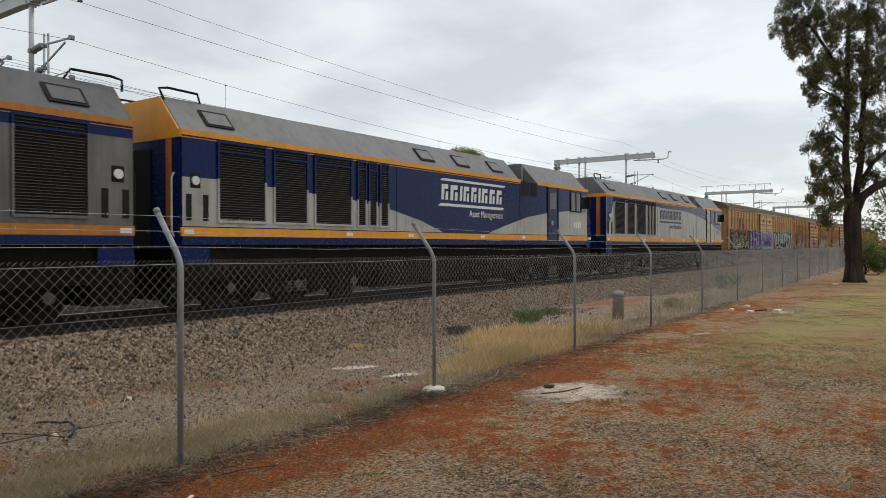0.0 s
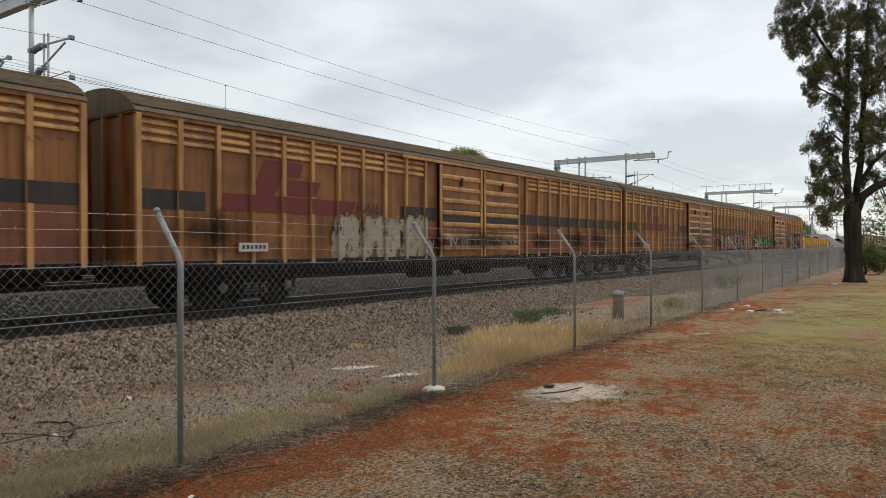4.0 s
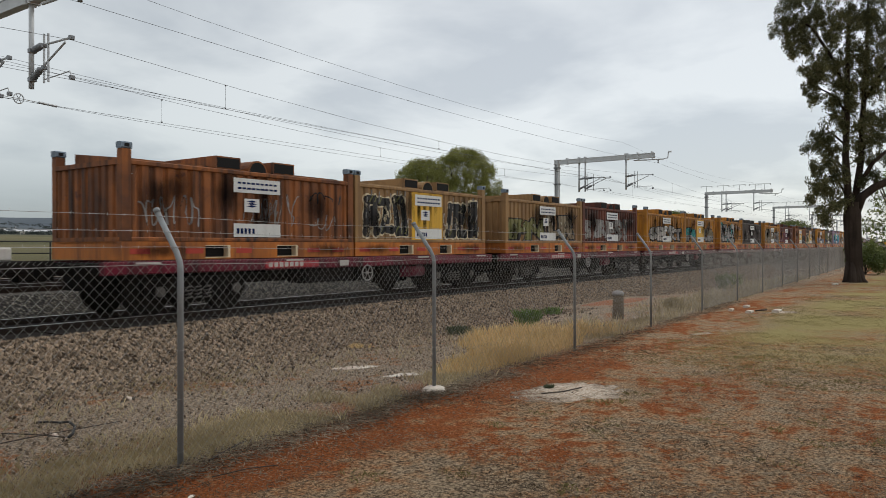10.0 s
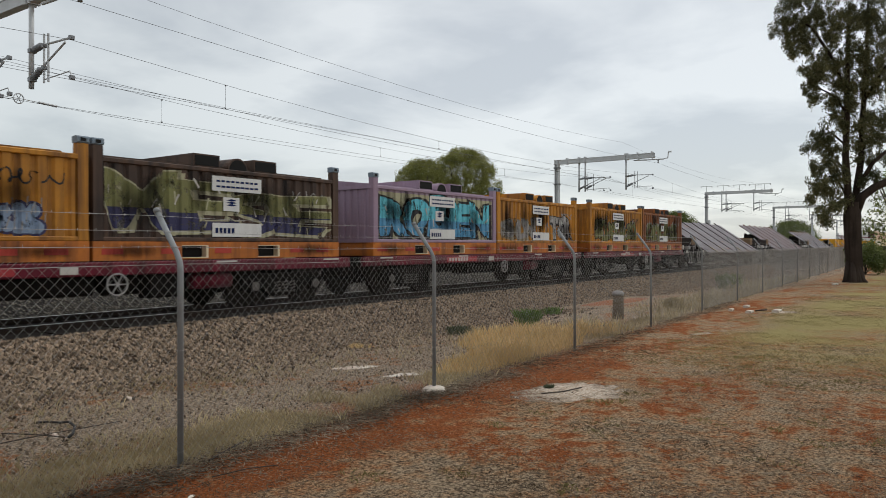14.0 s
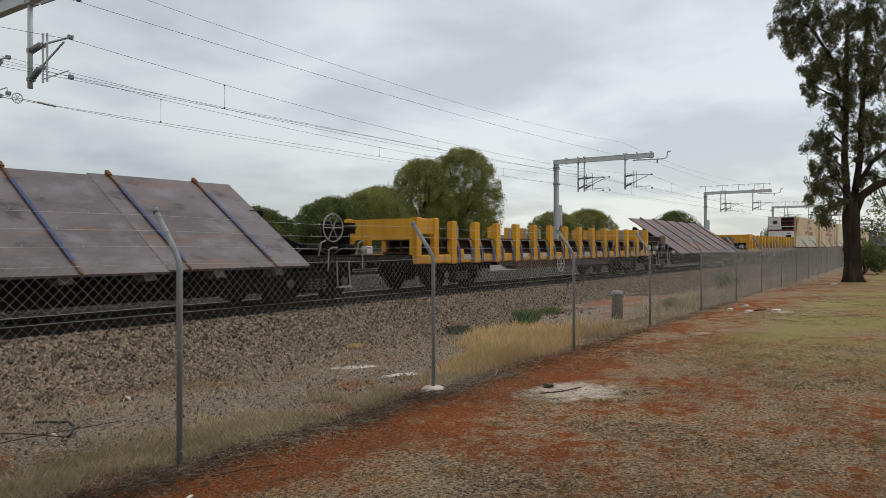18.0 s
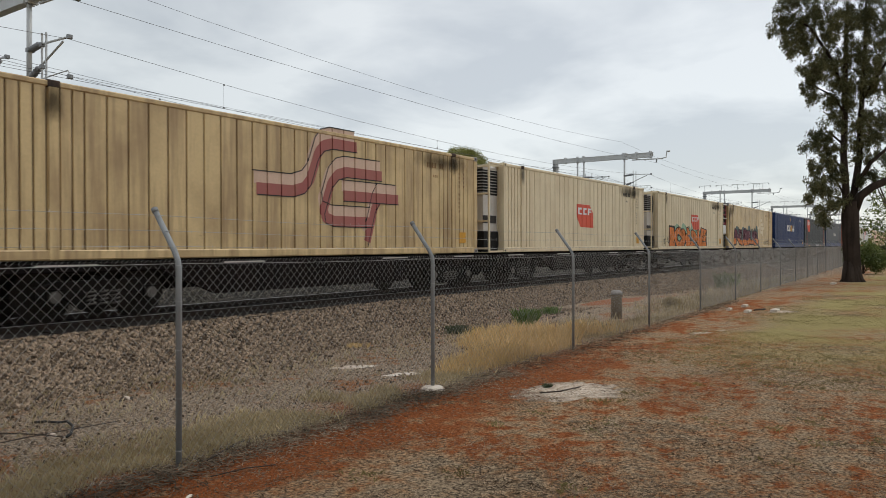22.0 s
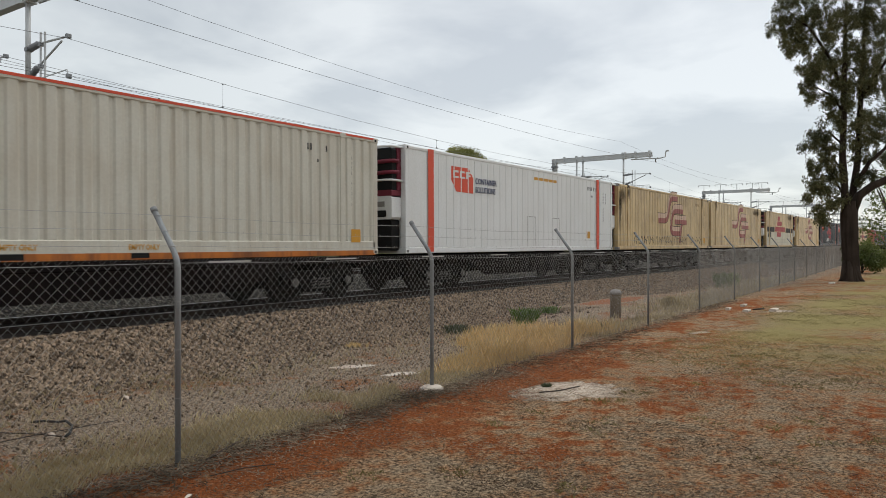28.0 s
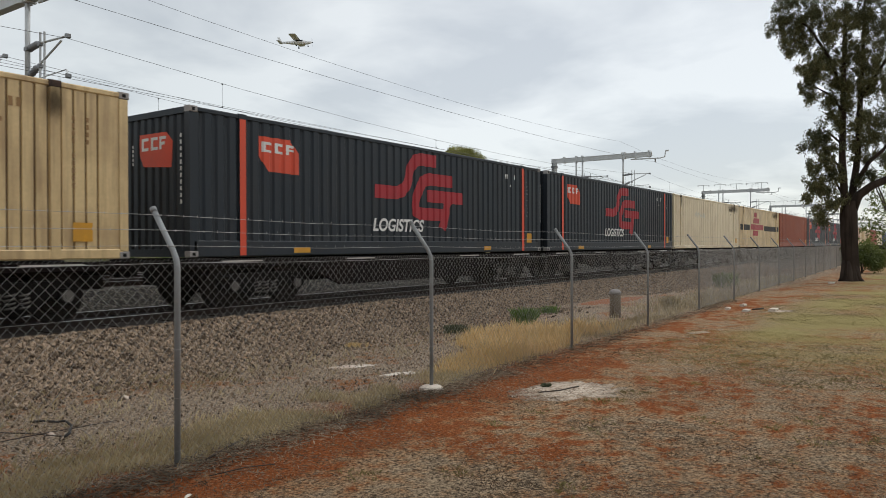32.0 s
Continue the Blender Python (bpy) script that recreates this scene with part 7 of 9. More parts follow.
# ---- short container wagons and their open-top steel boxes ----
def short_wagon():
    L = 12.9
    ob = thing("container_wagon", "maroon bogie container wagon, grimy below the sill", "flat wagon", group="short container wagons")
    g = Geo()
    for s in (-1, 1):
        y0, y1 = (-1.24, -1.1) if s < 0 else (1.1, 1.24)
        g.cham(0, L, y0, y1, .80, 1.04, .02)
    part("side_sill", g, "wagonred", ob)
    g = Geo().box(.1, L - .1, -.3, .3, .5, .98)
    for k in range(8):
        x = .4 + k * 1.72
        g.box(x - .1, x + .1, -1.1, 1.1, .75, 1.0)
    g.cham(5.0, 6.6, -1.0, -.4, .45, .8, .05).cyl((6.9, -.7, .62), .2, 1.2, "x", 12).cham(7.6, 8.3, -1.15, -.75, .35, .8, .04)
    part("underframe", g, "under", ob)
    part("reservoir", Geo().cyl((8.6, -.95, .62), .16, .9, "x", 14), "wagonred", ob, smooth=True)
    for x in (.6, 4.2, 9.0, 12.0):
        part("label_panel", Geo().box(x, x + .5, -1.255, -1.24, .985, 1.02), "g_white", ob, "small white mark")
    part("label_panel", Geo().box(5.9, 6.2, -1.25, -1.24, .84, .97), "g_white", ob, "small white mark")
    g = Geo()
    part("number_plate", Geo().box(3.6, 5.2, -1.2455, -1.24, .84, .98), "logo_crimson", ob, "crimson number panel")
    for k in range(7):
        g.box(3.7 + k * .15, 3.8 + k * .15, -1.249, -1.24, .86, .96)
    part("number_bars", g, "g_white", ob)
    hand_wheel(ob, 6.9, -1.24, .64, .19, "g_grey")
    bogie(ob, 2.0)
    bogie(ob, L - 2.0)
    couplers(ob, L)
    return ob


BOX_Y = -1.22
BOX_PROF = corrugated(.22, 5.84, BOX_Y + .03, .27, .04)


def open_box():
    """A twenty-foot open-top steel box on an orange base, with raised corner posts and lidded hatches."""
    L = 6.06
    ob = thing("steel_ore_box", "weathered corrugated steel ore container on an orange base frame", "container", group="open-top ore containers")
    g = Geo()
    for y0, y1 in ((BOX_Y, BOX_Y + .16), (-BOX_Y - .16, -BOX_Y)):
        g.box(0, 1.75, y0, y1, 1.06, 1.40).box(2.35, 3.6, y0, y1, 1.06, 1.40).box(4.2, L, y0, y1, 1.06, 1.40)
        g.box(1.75, 2.35, y0, y1, 1.32, 1.40).box(3.6, 4.2, y0, y1, 1.32, 1.40).box(1.75, 2.35, y0, y1, 1.06, 1.1).box(3.6, 4.2, y0, y1, 1.06, 1.1)
    g.box(0, .14, BOX_Y + .16, -BOX_Y - .16, 1.06, 1.40).box(L - .14, L, BOX_Y + .16, -BOX_Y - .16, 1.06, 1.40).box(0, L, BOX_Y + .16, -BOX_Y - .16, 1.36, 1.40)
    part("base_frame", g, "c_orange", ob, "orange base frame with fork pockets")
    for a in (1.75, 3.6):
        # black backing paints the shade inside the pocket
        part("pocket_liner", Geo().box(a, a + .6, BOX_Y + .14, BOX_Y + .16, 1.1, 1.32), "louvre", ob, "fork pocket backed in black for shade")
        part("pocket_edge", Geo().box(a + .55, a + .6, BOX_Y - .003, BOX_Y + .14, 1.1, 1.32), "ivory", ob)
        part("pocket_lip", Geo().box(a, a + .6, BOX_Y - .004, BOX_Y, 1.32, 1.335).box(a, a + .6, BOX_Y - .004, BOX_Y, 1.085, 1.1), "ivory", ob)
    g = Geo()
    sheet(g, BOX_PROF, 1.46, 2.80)
    sheet(g, BOX_PROF, 1.46, 2.80, True)
    for x, s in ((.03, 1), (L - .03, -1)):
        end = corrugated(-1.05, 1.05, 0, .23, .04)
        for (ya, xa), (yb, xb) in zip(end, end[1:]):
            g.face([(x + s * xa, ya, 1.46), (x + s * xb, yb, 1.46), (x + s * xb, yb, 2.80), (x + s * xa, ya, 2.80)])
    part("side_wall", g, "c_brown", ob)
    for y0, y1 in ((BOX_Y + .005, BOX_Y + .1), (-BOX_Y - .1, -BOX_Y - .005)):
        part("top_rail", Geo().cham(.1, L - .1, y0, y1, 2.78, 2.87, .015), "c_brown", ob)
        part("lower_rail", Geo().cham(.1, L - .1, y0, y1, 1.40, 1.48, .015), "c_brown", ob)
    for x in (0.0, L - .1):
        part("top_rail", Geo().box(x, x + .1, -1.12, 1.12, 2.78, 2.87), "c_brown", ob)
        part("lower_rail", Geo().box(x, x + .1, -1.12, 1.12, 1.40, 1.48), "c_brown", ob)
    for x in (0, L - .2):
        for y in (BOX_Y, -BOX_Y - .16):
            part("corner_post", Geo().cham(x + .01, x + .19, y, y + .16, 1.40, 3.06, .015), "c_brown", ob)
            g = Geo().cham(x - .005, x + .205, y - .008, y + .17, 3.06, 3.18, .02)
            # black plate in place of the casting's shaded hole
            g.box(x + .05, x + .15, y - .01, y, 3.09, 3.15, 1)
            part("corner_casting", g, ["postcap", "louvre"], ob, "blue-grey corner casting")
    g = Geo()
    g.prism([(-1.0, 2.86), (1.0, 2.86), (1.0, 3.14), (-1.0, 2.92)], .35, L - .35, "x")
    part("lid", g, "c_tan", ob, "tan sloping lid")
    g = Geo()
    for x in (2.1, 3.6):
        g.box(x, x + .62, -1.1, 1.0, 2.86, 3.14, 0)
        # closed channel: a black face paints its hollow end
        g.box(x + .03, x + .59, -1.108, -1.1, 2.91, 3.11, 1)
    part("hatch_channel", g, ["c_tan", "louvre"], ob, "box channel with its open end painted black for shade")
    g = Geo()
    n = 10
    g.prism([(3.18 + .26 * math.cos(math.pi * k / n), 2.87 + .26 * math.sin(math.pi * k / n)) for k in range(n + 1)], -1.1, .9, "y", 0)
    # black half disc paints the dark inside of the pipe
    g.prism([(3.18 + .225 * math.cos(math.pi * k / n), 2.87 + .225 * math.sin(math.pi * k / n)) for k in range(n + 1)], -1.106, -1.1, "y", 1)
    part("vent_pipe", g, ["c_tan", "louvre"], ob)
    g = Geo()
    for x in (.15, 1.3, 2.5, 4.5, 5.3):
        decal(g, bar(x, x + .4, 1.17, 1.27), flat_side(BOX_Y), .006)
    part("base_stencil", g, "g_red", ob, "faded red stencil bars on the base")
    return ob


def sign_boards(ob, panel):
    prof = flat_side(BOX_Y + .022)
    if panel:
        part("yellow_panel", Geo().box(2.32, 3.75, BOX_Y + .018, BOX_Y + .05, 1.47, 2.79), "c_yellow", ob, "smooth yellow panel")
    g = Geo()
    decal(g, bar(2.45, 3.7, 2.42, 2.72), prof, .012)
    decal(g, bar(2.72, 3.12, 2.02, 2.3), prof, .012)
    decal(g, bar(2.45, 3.7, 1.5, 1.78), prof, .012)
    part("sign_board", g, "white", ob, "white printed sign boards")
    g = Geo()
    for k in range(9):
        decal(g, bar(2.55 + .12 * k, 2.64 + .12 * k, 2.60, 2.64), prof, .015)
        decal(g, bar(2.55 + .12 * k, 2.65 + .12 * k, 2.49, 2.53), prof, .015)
    for k in range(5):
        decal(g, bar(2.52 + .1 * k, 2.59 + .1 * k, 1.57, 1.68), prof, .015)
    for k in range(3):
        decal(g, [(2.78, 2.14 + .05 * k), (2.92, 2.12 + .05 * k), (3.06, 2.14 + .05 * k), (2.92, 2.17 + .05 * k)], prof, .015)
    part("sign_print", g, "navy", ob, "dark blue printed bars and emblem")


# ---- long container wagons and forty-eight foot containers ----
def long_wagon():
    L = 14.9
    ob = thing("container_wagon", "dark maroon skeletal bogie container wagon", "flat wagon", group="long container wagons")
    g = Geo()
    for s in (-1, 1):
        y0, y1 = (-1.2, -1.08) if s < 0 else (1.08, 1.2)
        g.cham(.1, L - .1, y0, y1, .86, 1.03, .02)
        g.prism([(3.2, .86), (4.4, .36), (10.5, .36), (11.7, .86)], y0, y1, "y")
    part("side_sill", g, "wagonred", ob)
    g = Geo().box(.1, L - .1, -.3, .3, .5, .98)
    for k in range(9):
        x = .4 + k * 1.76
        g.box(x - .1, x + .1, -1.1, 1.1, .78, 1.0)
    g.cham(5.6, 7.4, -.95, -.35, .42, .8, .05).cyl((7.8, -.7, .6), .2, 1.4, "x", 12)
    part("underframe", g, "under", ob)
    for x in (.9, 4.6, 9.6, 12.9):
        part("label_panel", Geo().box(x, x + 1.05, -1.212, -1.2, .965, .995), "g_white", ob, "long white mark")
    bogie(ob, 2.1)
    bogie(ob, L - 2.1)
    couplers(ob, L)
    return ob


CZ0, CZ1 = 1.075, 4.02
CY = -1.235


def long_box(paint_name, label, style="corr", L=14.62, name="shipping_container"):
    ob = thing(name, label, "container", group="long containers")
    g = Geo()
    if style == "corr":
        prof = corrugated(.14, L - .14, CY + .012, .30, .036)
    elif style == "ribbed":
        prof = [(.14, CY + .02)]
        x = .14
        while x < L - .6:
            wide = .17 if x < 1.8 or x > L - 2 else .36
            prof += [(x + wide, CY + .02), (x + wide + .006, CY + .05), (x + wide + .034, CY + .05), (x + wide + .04, CY + .02)]
            x += wide + .04
        prof.append((L - .14, CY + .02))
    else:
        prof = [(.14, CY + .015), (L - .14, CY + .015)]
    zlow = CZ0 + (.32 if style == "corr" else .16)
    # groove bottoms take the darker slot, which paints in their shade and grime
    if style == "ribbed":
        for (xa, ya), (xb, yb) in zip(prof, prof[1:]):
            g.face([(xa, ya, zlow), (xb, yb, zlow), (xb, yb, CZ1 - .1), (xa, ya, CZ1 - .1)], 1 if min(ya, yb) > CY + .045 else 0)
    else:
        sheet(g, prof, zlow, CZ1 - .1)
    sheet(g, [(.14, CY + .015), (L - .14, CY + .015)], CZ0, CZ1 - .1, True)
    end = corrugated(-1.1, 1.1, 0, .25, .04)
    for x, s in ((.03, 1), (L - .03, -1)):
        for (ya, xa), (yb, xb) in zip(end, end[1:]):
            g.face([(x + s * xa, ya, CZ0 + .1), (x + s * xb, yb, CZ0 + .1), (x + s * xb, yb, CZ1 - .1), (x + s * xa, ya, CZ1 - .1)])
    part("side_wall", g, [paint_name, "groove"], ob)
    part("floor", Geo().box(.05, L - .05, CY + .05, -CY - .05, CZ0, CZ0 + .1), "under", ob)
    part("roof", Geo().box(.03, L - .03, CY + .03, -CY - .03, CZ1 - .06, CZ1 - .02), paint_name, ob)
    g = Geo()
    for y0, y1 in ((CY, CY + .08), (-CY - .08, -CY)):
        g.cham(.1, L - .1, y0, y1, CZ1 - .11, CZ1 - .01, .02).cham(.1, L - .1, y0, y1, CZ0, zlow + .01, .02)
    g.box(0, .1, CY + .08, -CY - .08, CZ1 - .13, CZ1 - .01).box(L - .1, L, CY + .08, -CY - .08, CZ1 - .13, CZ1 - .01)
    g.box(0, .1, CY + .08, -CY - .08, CZ0, CZ0 + .15).box(L - .1, L, CY + .08, -CY - .08, CZ0, CZ0 + .15)
    part("side_rail", g, paint_name, ob)
    for x in (0, L - .16):
        for y in (CY, -CY - .16):
            part("corner_post", Geo().cham(x, x + .16, y, y + .16, CZ0 + .12, CZ1 - .12, .015), paint_name, ob)
            for z in (CZ0, CZ1 - .12):
                c = Geo().cham(x - .004, x + .18, y - .006, y + .166, z, z + .125, .015)
                # hole of the casting drawn as a black plate, shade as colour
                c.box(x + .05, x + .12, y - .008, y, z + .03, z + .09, 1)
                part("corner_casting", c, ["g_grey" if paint_name in ("slate", "cream") else paint_name, "louvre"], ob)
    for x in (1.2, L - 1.36):
        part("lifting_post", Geo().cham(x, x + .16, CY - .004, CY + .06, CZ0, CZ1, .012), paint_name, ob)
        part("lifting_casting", Geo().cham(x - .02, x + .18, CY - .01, CY + .1, CZ1 - .12, CZ1 + .004, .015), "c_dark" if style == "ribbed" else paint_name, ob)
    g = Geo()
    a = L - 2.7 if paint_name == "cleanwhite" else L - 1.0
    decal(g, bar(a, a + .34, CZ0 + .3, CZ0 + .62), flat_side(CY), .006) if paint_name != "cleanwhite" else decal(g, bar(a, a + .32, CZ0 + .48, CZ0 + .76), flat_side(CY + .015), .006)
    part("amber_label", g, "amber", ob, "amber warning label")
    g = Geo()
    for k in range(7):
        if k != 4:
            decal(g, bar(L - 2.6 + k * .12, L - 2.53 + k * .12, CZ1 - .52, CZ1 - .37), flat_side(CY + .02), .006)
    for k in range(3):
        decal(g, bar(L - 2.3 + k * .08, L - 2.25 + k * .08, CZ1 - .78, CZ1 - .71), flat_side(CY + .02), .006)
    for k in range(11):
        if k not in (4, 10):
            decal(g, bar(L - 1.0, L - .95, CZ1 - .62 - .125 * k, CZ1 - .54 - .125 * k), flat_side(CY + .02), .006)
    for k in range(4):
        decal(g, bar(L - .76, L - .71, CZ1 - .62 - .125 * k, CZ1 - .54 - .125 * k), flat_side(CY + .02), .006)
    part("number_bars", g, "c_tan" if paint_name == "cream" else "white" if paint_name in ("slate", "blue", "brick", "curtain") else "g_black", ob)
    return ob, prof, L


def ribbon(geo, path, wide, prof, lift, slot=0):
    """A band of constant height along a path of (x, z)."""
    for (xa, za), (xb, zb) in zip(path, path[1:]):
        d = Vector((xb - xa, zb - za)).normalized()
        n = Vector((-d.y, d.x)) * wide * .5
        decal(geo, [(xa - n.x, za - n.y), (xb - n.x, zb - n.y), (xb + n.x, zb + n.y), (xa + n.x, za + n.y)], prof, lift, slot)
    for x, z in path[1:-1]:
        decal(geo, [(x + wide * .5 * math.cos(k * .785), z + wide * .5 * math.sin(k * .785)) for k in range(8)], prof, lift + .0022, slot)


def monogram(ob, prof, x, z, w, h, colour):
    """Three interlocked angular bands; the faded ones have a pale upper band and a thin dark outline."""
    paths = [
        [(.0, .46), (.22, .46), (.29, .50), (.33, .58), (.38, .82), (.42, .90), (.48, .93), (.66, .93)],
        [(.86, .68), (.58, .68), (.52, .65), (.47, .56), (.42, .32), (.43, .24), (.49, .21), (.78, .21)],
        [(.56, .455), (1.0, .455)], [(.84, .46), (.80, .36), (.74, .02)]]
    shade, band, line = Geo(), Geo(), Geo()
    two = colour == "logo_maroon"
    t = .085 * w * (.62 if two else 1)
    for p in paths:
        pts = [(x + a * w, z + b * h) for a, b in p]
        ribbon(band, pts, t, prof, .008)
        if two:
            off = [(a - .25 * t, b + .95 * t) for a, b in pts]
            ribbon(shade, off, t * 1.05, prof, .002)
            ribbon(line, [(a - .35 * t, b + 1.5 * t) for a, b in pts], .025, prof, .0135)
            ribbon(line, [(a + .05 * t, b - .52 * t) for a, b in pts], .025, prof, .0135)
    part("company_mark", band, colour, ob, "plain angular company mark")
    if two:
        part("mark_highlight", shade, "logo_pink", ob, "pale pink upper band")
        part("mark_outline", line, "g_black", ob)


def badge(ob, prof, x, z, w, h, flip=False):
    g = Geo()
    decal(g, [(x, z + h * .45), (x + w * .22, z), (x + w, z - h * .02), (x + w, z + h * .62), (x + w * .78, z + h), (x, z + h)], prof, .005)
    k = Geo()
    for a, b in ((.08, .32), (.38, .6), (.66, .88)):
        decal(k, bar(x + a * w, x + (a + .08) * w, z + .55 * h, z + .85 * h), prof, .009)
        decal(k, bar(x + (a + .08) * w, x + b * w, z + .77 * h, z + .85 * h), prof, .009)
        decal(k, bar(x + (a + .08) * w, x + b * w, z + (.55 if a < .6 else .66) * h, z + (.62 if a < .6 else .72) * h), prof, .009)
    part("company_badge", g, "logo_red", ob, "orange-red company badge")
    part("badge_bars", k, "white", ob)


def reefer(ob, deep=.45):
    """Cooling unit on the front wall: white panels, an open dark condenser with crimson bars, a black compressor below."""
    top, mid, low = CZ1 - .06, CZ1 - .98, CZ0 + .92
    u = part("cooling_unit", Geo().cham(-deep + .03, .02, -1.06, 1.06, low, top - .04, .06), "louvre", ob, "refrigeration unit in a white and crimson housing")
    part("upper_panel", Geo().cham(-deep - .02, -.06, -.02, 1.08, mid + .06, top - .03, .05), "cleanwhite", u, "white upper panel")
    part("lower_panel", Geo().cham(-deep - .02, -.02, -1.09, 1.09, low, mid - .42, .06), "cleanwhite", u, "white lower panel")
    part("crimson_band", Geo().cham(-deep - .015, -.02, -1.085, 1.085, mid - .42, mid - .26, .03), "crimson", u, "crimson band")
    part("side_panel", Geo().cham(-.17, -.02, -1.085, -.98, mid - .27, top - .03, .02), "crimson", u, "crimson side panel")
    part("white_cheek", Geo().cham(-deep - .015, -.03, -.06, 1.08, mid - .27, mid - .02, .03), "cleanwhite", u)
    for z in (mid + .24, mid + .54):
        part("guard_bar", Geo().tube([(-.14, -1.07, z), (-deep * .5, -1.10, z - .02), (-deep + .06, -1.08, z - .02), (-deep - .03, -.85, z - .03), (-deep - .03, -.3, z - .05), (-deep + .01, -.05, z - .02)], .055, 8), "crimson", u, "crimson guard bar", smooth=True)
    for z in (top - .02, mid):
        part("guard_rail", Geo().tube([(.0, -1.12, z), (-deep - .04, -1.12, z), (-deep - .14, -.95, z), (-deep - .14, .98, z), (-deep - .04, 1.12, z), (.0, 1.12, z)], .032, 6), "cleanwhite", u, smooth=True)
    w = part("access_window", Geo().box(-deep - .03, -deep - .015, .28, .72, mid + .22, mid + .60), "g_grey", u, "grey framed access window")
    part("window_glass", Geo().box(-deep - .036, -deep - .03, .34, .66, mid + .28, mid + .54), "glass", w)
    part("warning_plate", Geo().box(-deep - .045, -deep - .03, -.75, -.35, mid - .02, mid + .03), "amber", u, "amber warning plate")
    part("control_box", Geo().cham(-deep - .04, -deep, -.90, -.45, low + .06, low + .24, .02), "louvre", u, "dark control box")
    part("data_plate", Geo().box(-deep - .026, -deep - .02, -.85, -.55, low + .34, low + .48), "g_grey", u)
    part("panel_seam", Geo().box(-deep - .024, -deep - .02, -.18, -.165, low + .03, mid - .44), "g_grey", u)
    part("compressor", Geo().cham(-deep + .08, .02, -1.0, 1.0, CZ0 + .08, low, .04), "louvre", u, "black compressor housing")
    part("drain_pipe", Geo().tube([(-deep + .05, -.2, low), (-deep - .0, -.2, CZ0 + .5), (-deep + .06, -.3, CZ0 + .1)], .03, 6), "under", u, smooth=True)


def ladder(ob, deep=.36):
    g = Geo()
    for y in (CY + .02, CY + .5):
        g.box(-deep, -deep + .06, y, y + .05, CZ0, CZ1 - .05)
    for k in range(4):
        g.box(-deep, -deep + .06, CY + .02, CY + .55, CZ0 + .1 + k * .88, CZ0 + .16 + k * .88)
    g.box(-deep, .02, CY + .02, CY + .07, CZ1 - .1, CZ1 - .05).box(-deep, .02, CY + .02, CY + .07, CZ0, CZ0 + .06)
    part("ladder_frame", g, "ivory", ob, "cream ladder frame")
    part("cooling_unit", Geo().cham(-deep + .06, .02, -.95, 1.1, CZ0 + .1, CZ1 - .12, .06), "g_white", ob, "pale refrigeration unit")
    gr = part("grille", Geo().cham(-deep + .02, .02, -.97, 1.0, CZ1 - 1.1, CZ1 - .25, .04), "louvre", ob)
    for k in range(8):
        z = CZ1 - 1.02 + k * .095
        part("grille_slat", Geo().box(-deep + .0, .0, -.985, 1.0, z, z + .03), "g_grey", gr)
    part("compressor", Geo().cham(-deep + .02, .02, -1.0, 1.12, CZ0 + .02, CZ0 + .7, .04), "louvre", ob, "black compressor housing")
    part("control_panel", Geo().box(-deep + .04, -.05, -.966, -.95, CZ0 + .95, CZ0 + 1.2), "g_black", ob)


# ---- make up the train ----
def ride(ob, s):
    RIDERS.append((ob, s))
    return ob


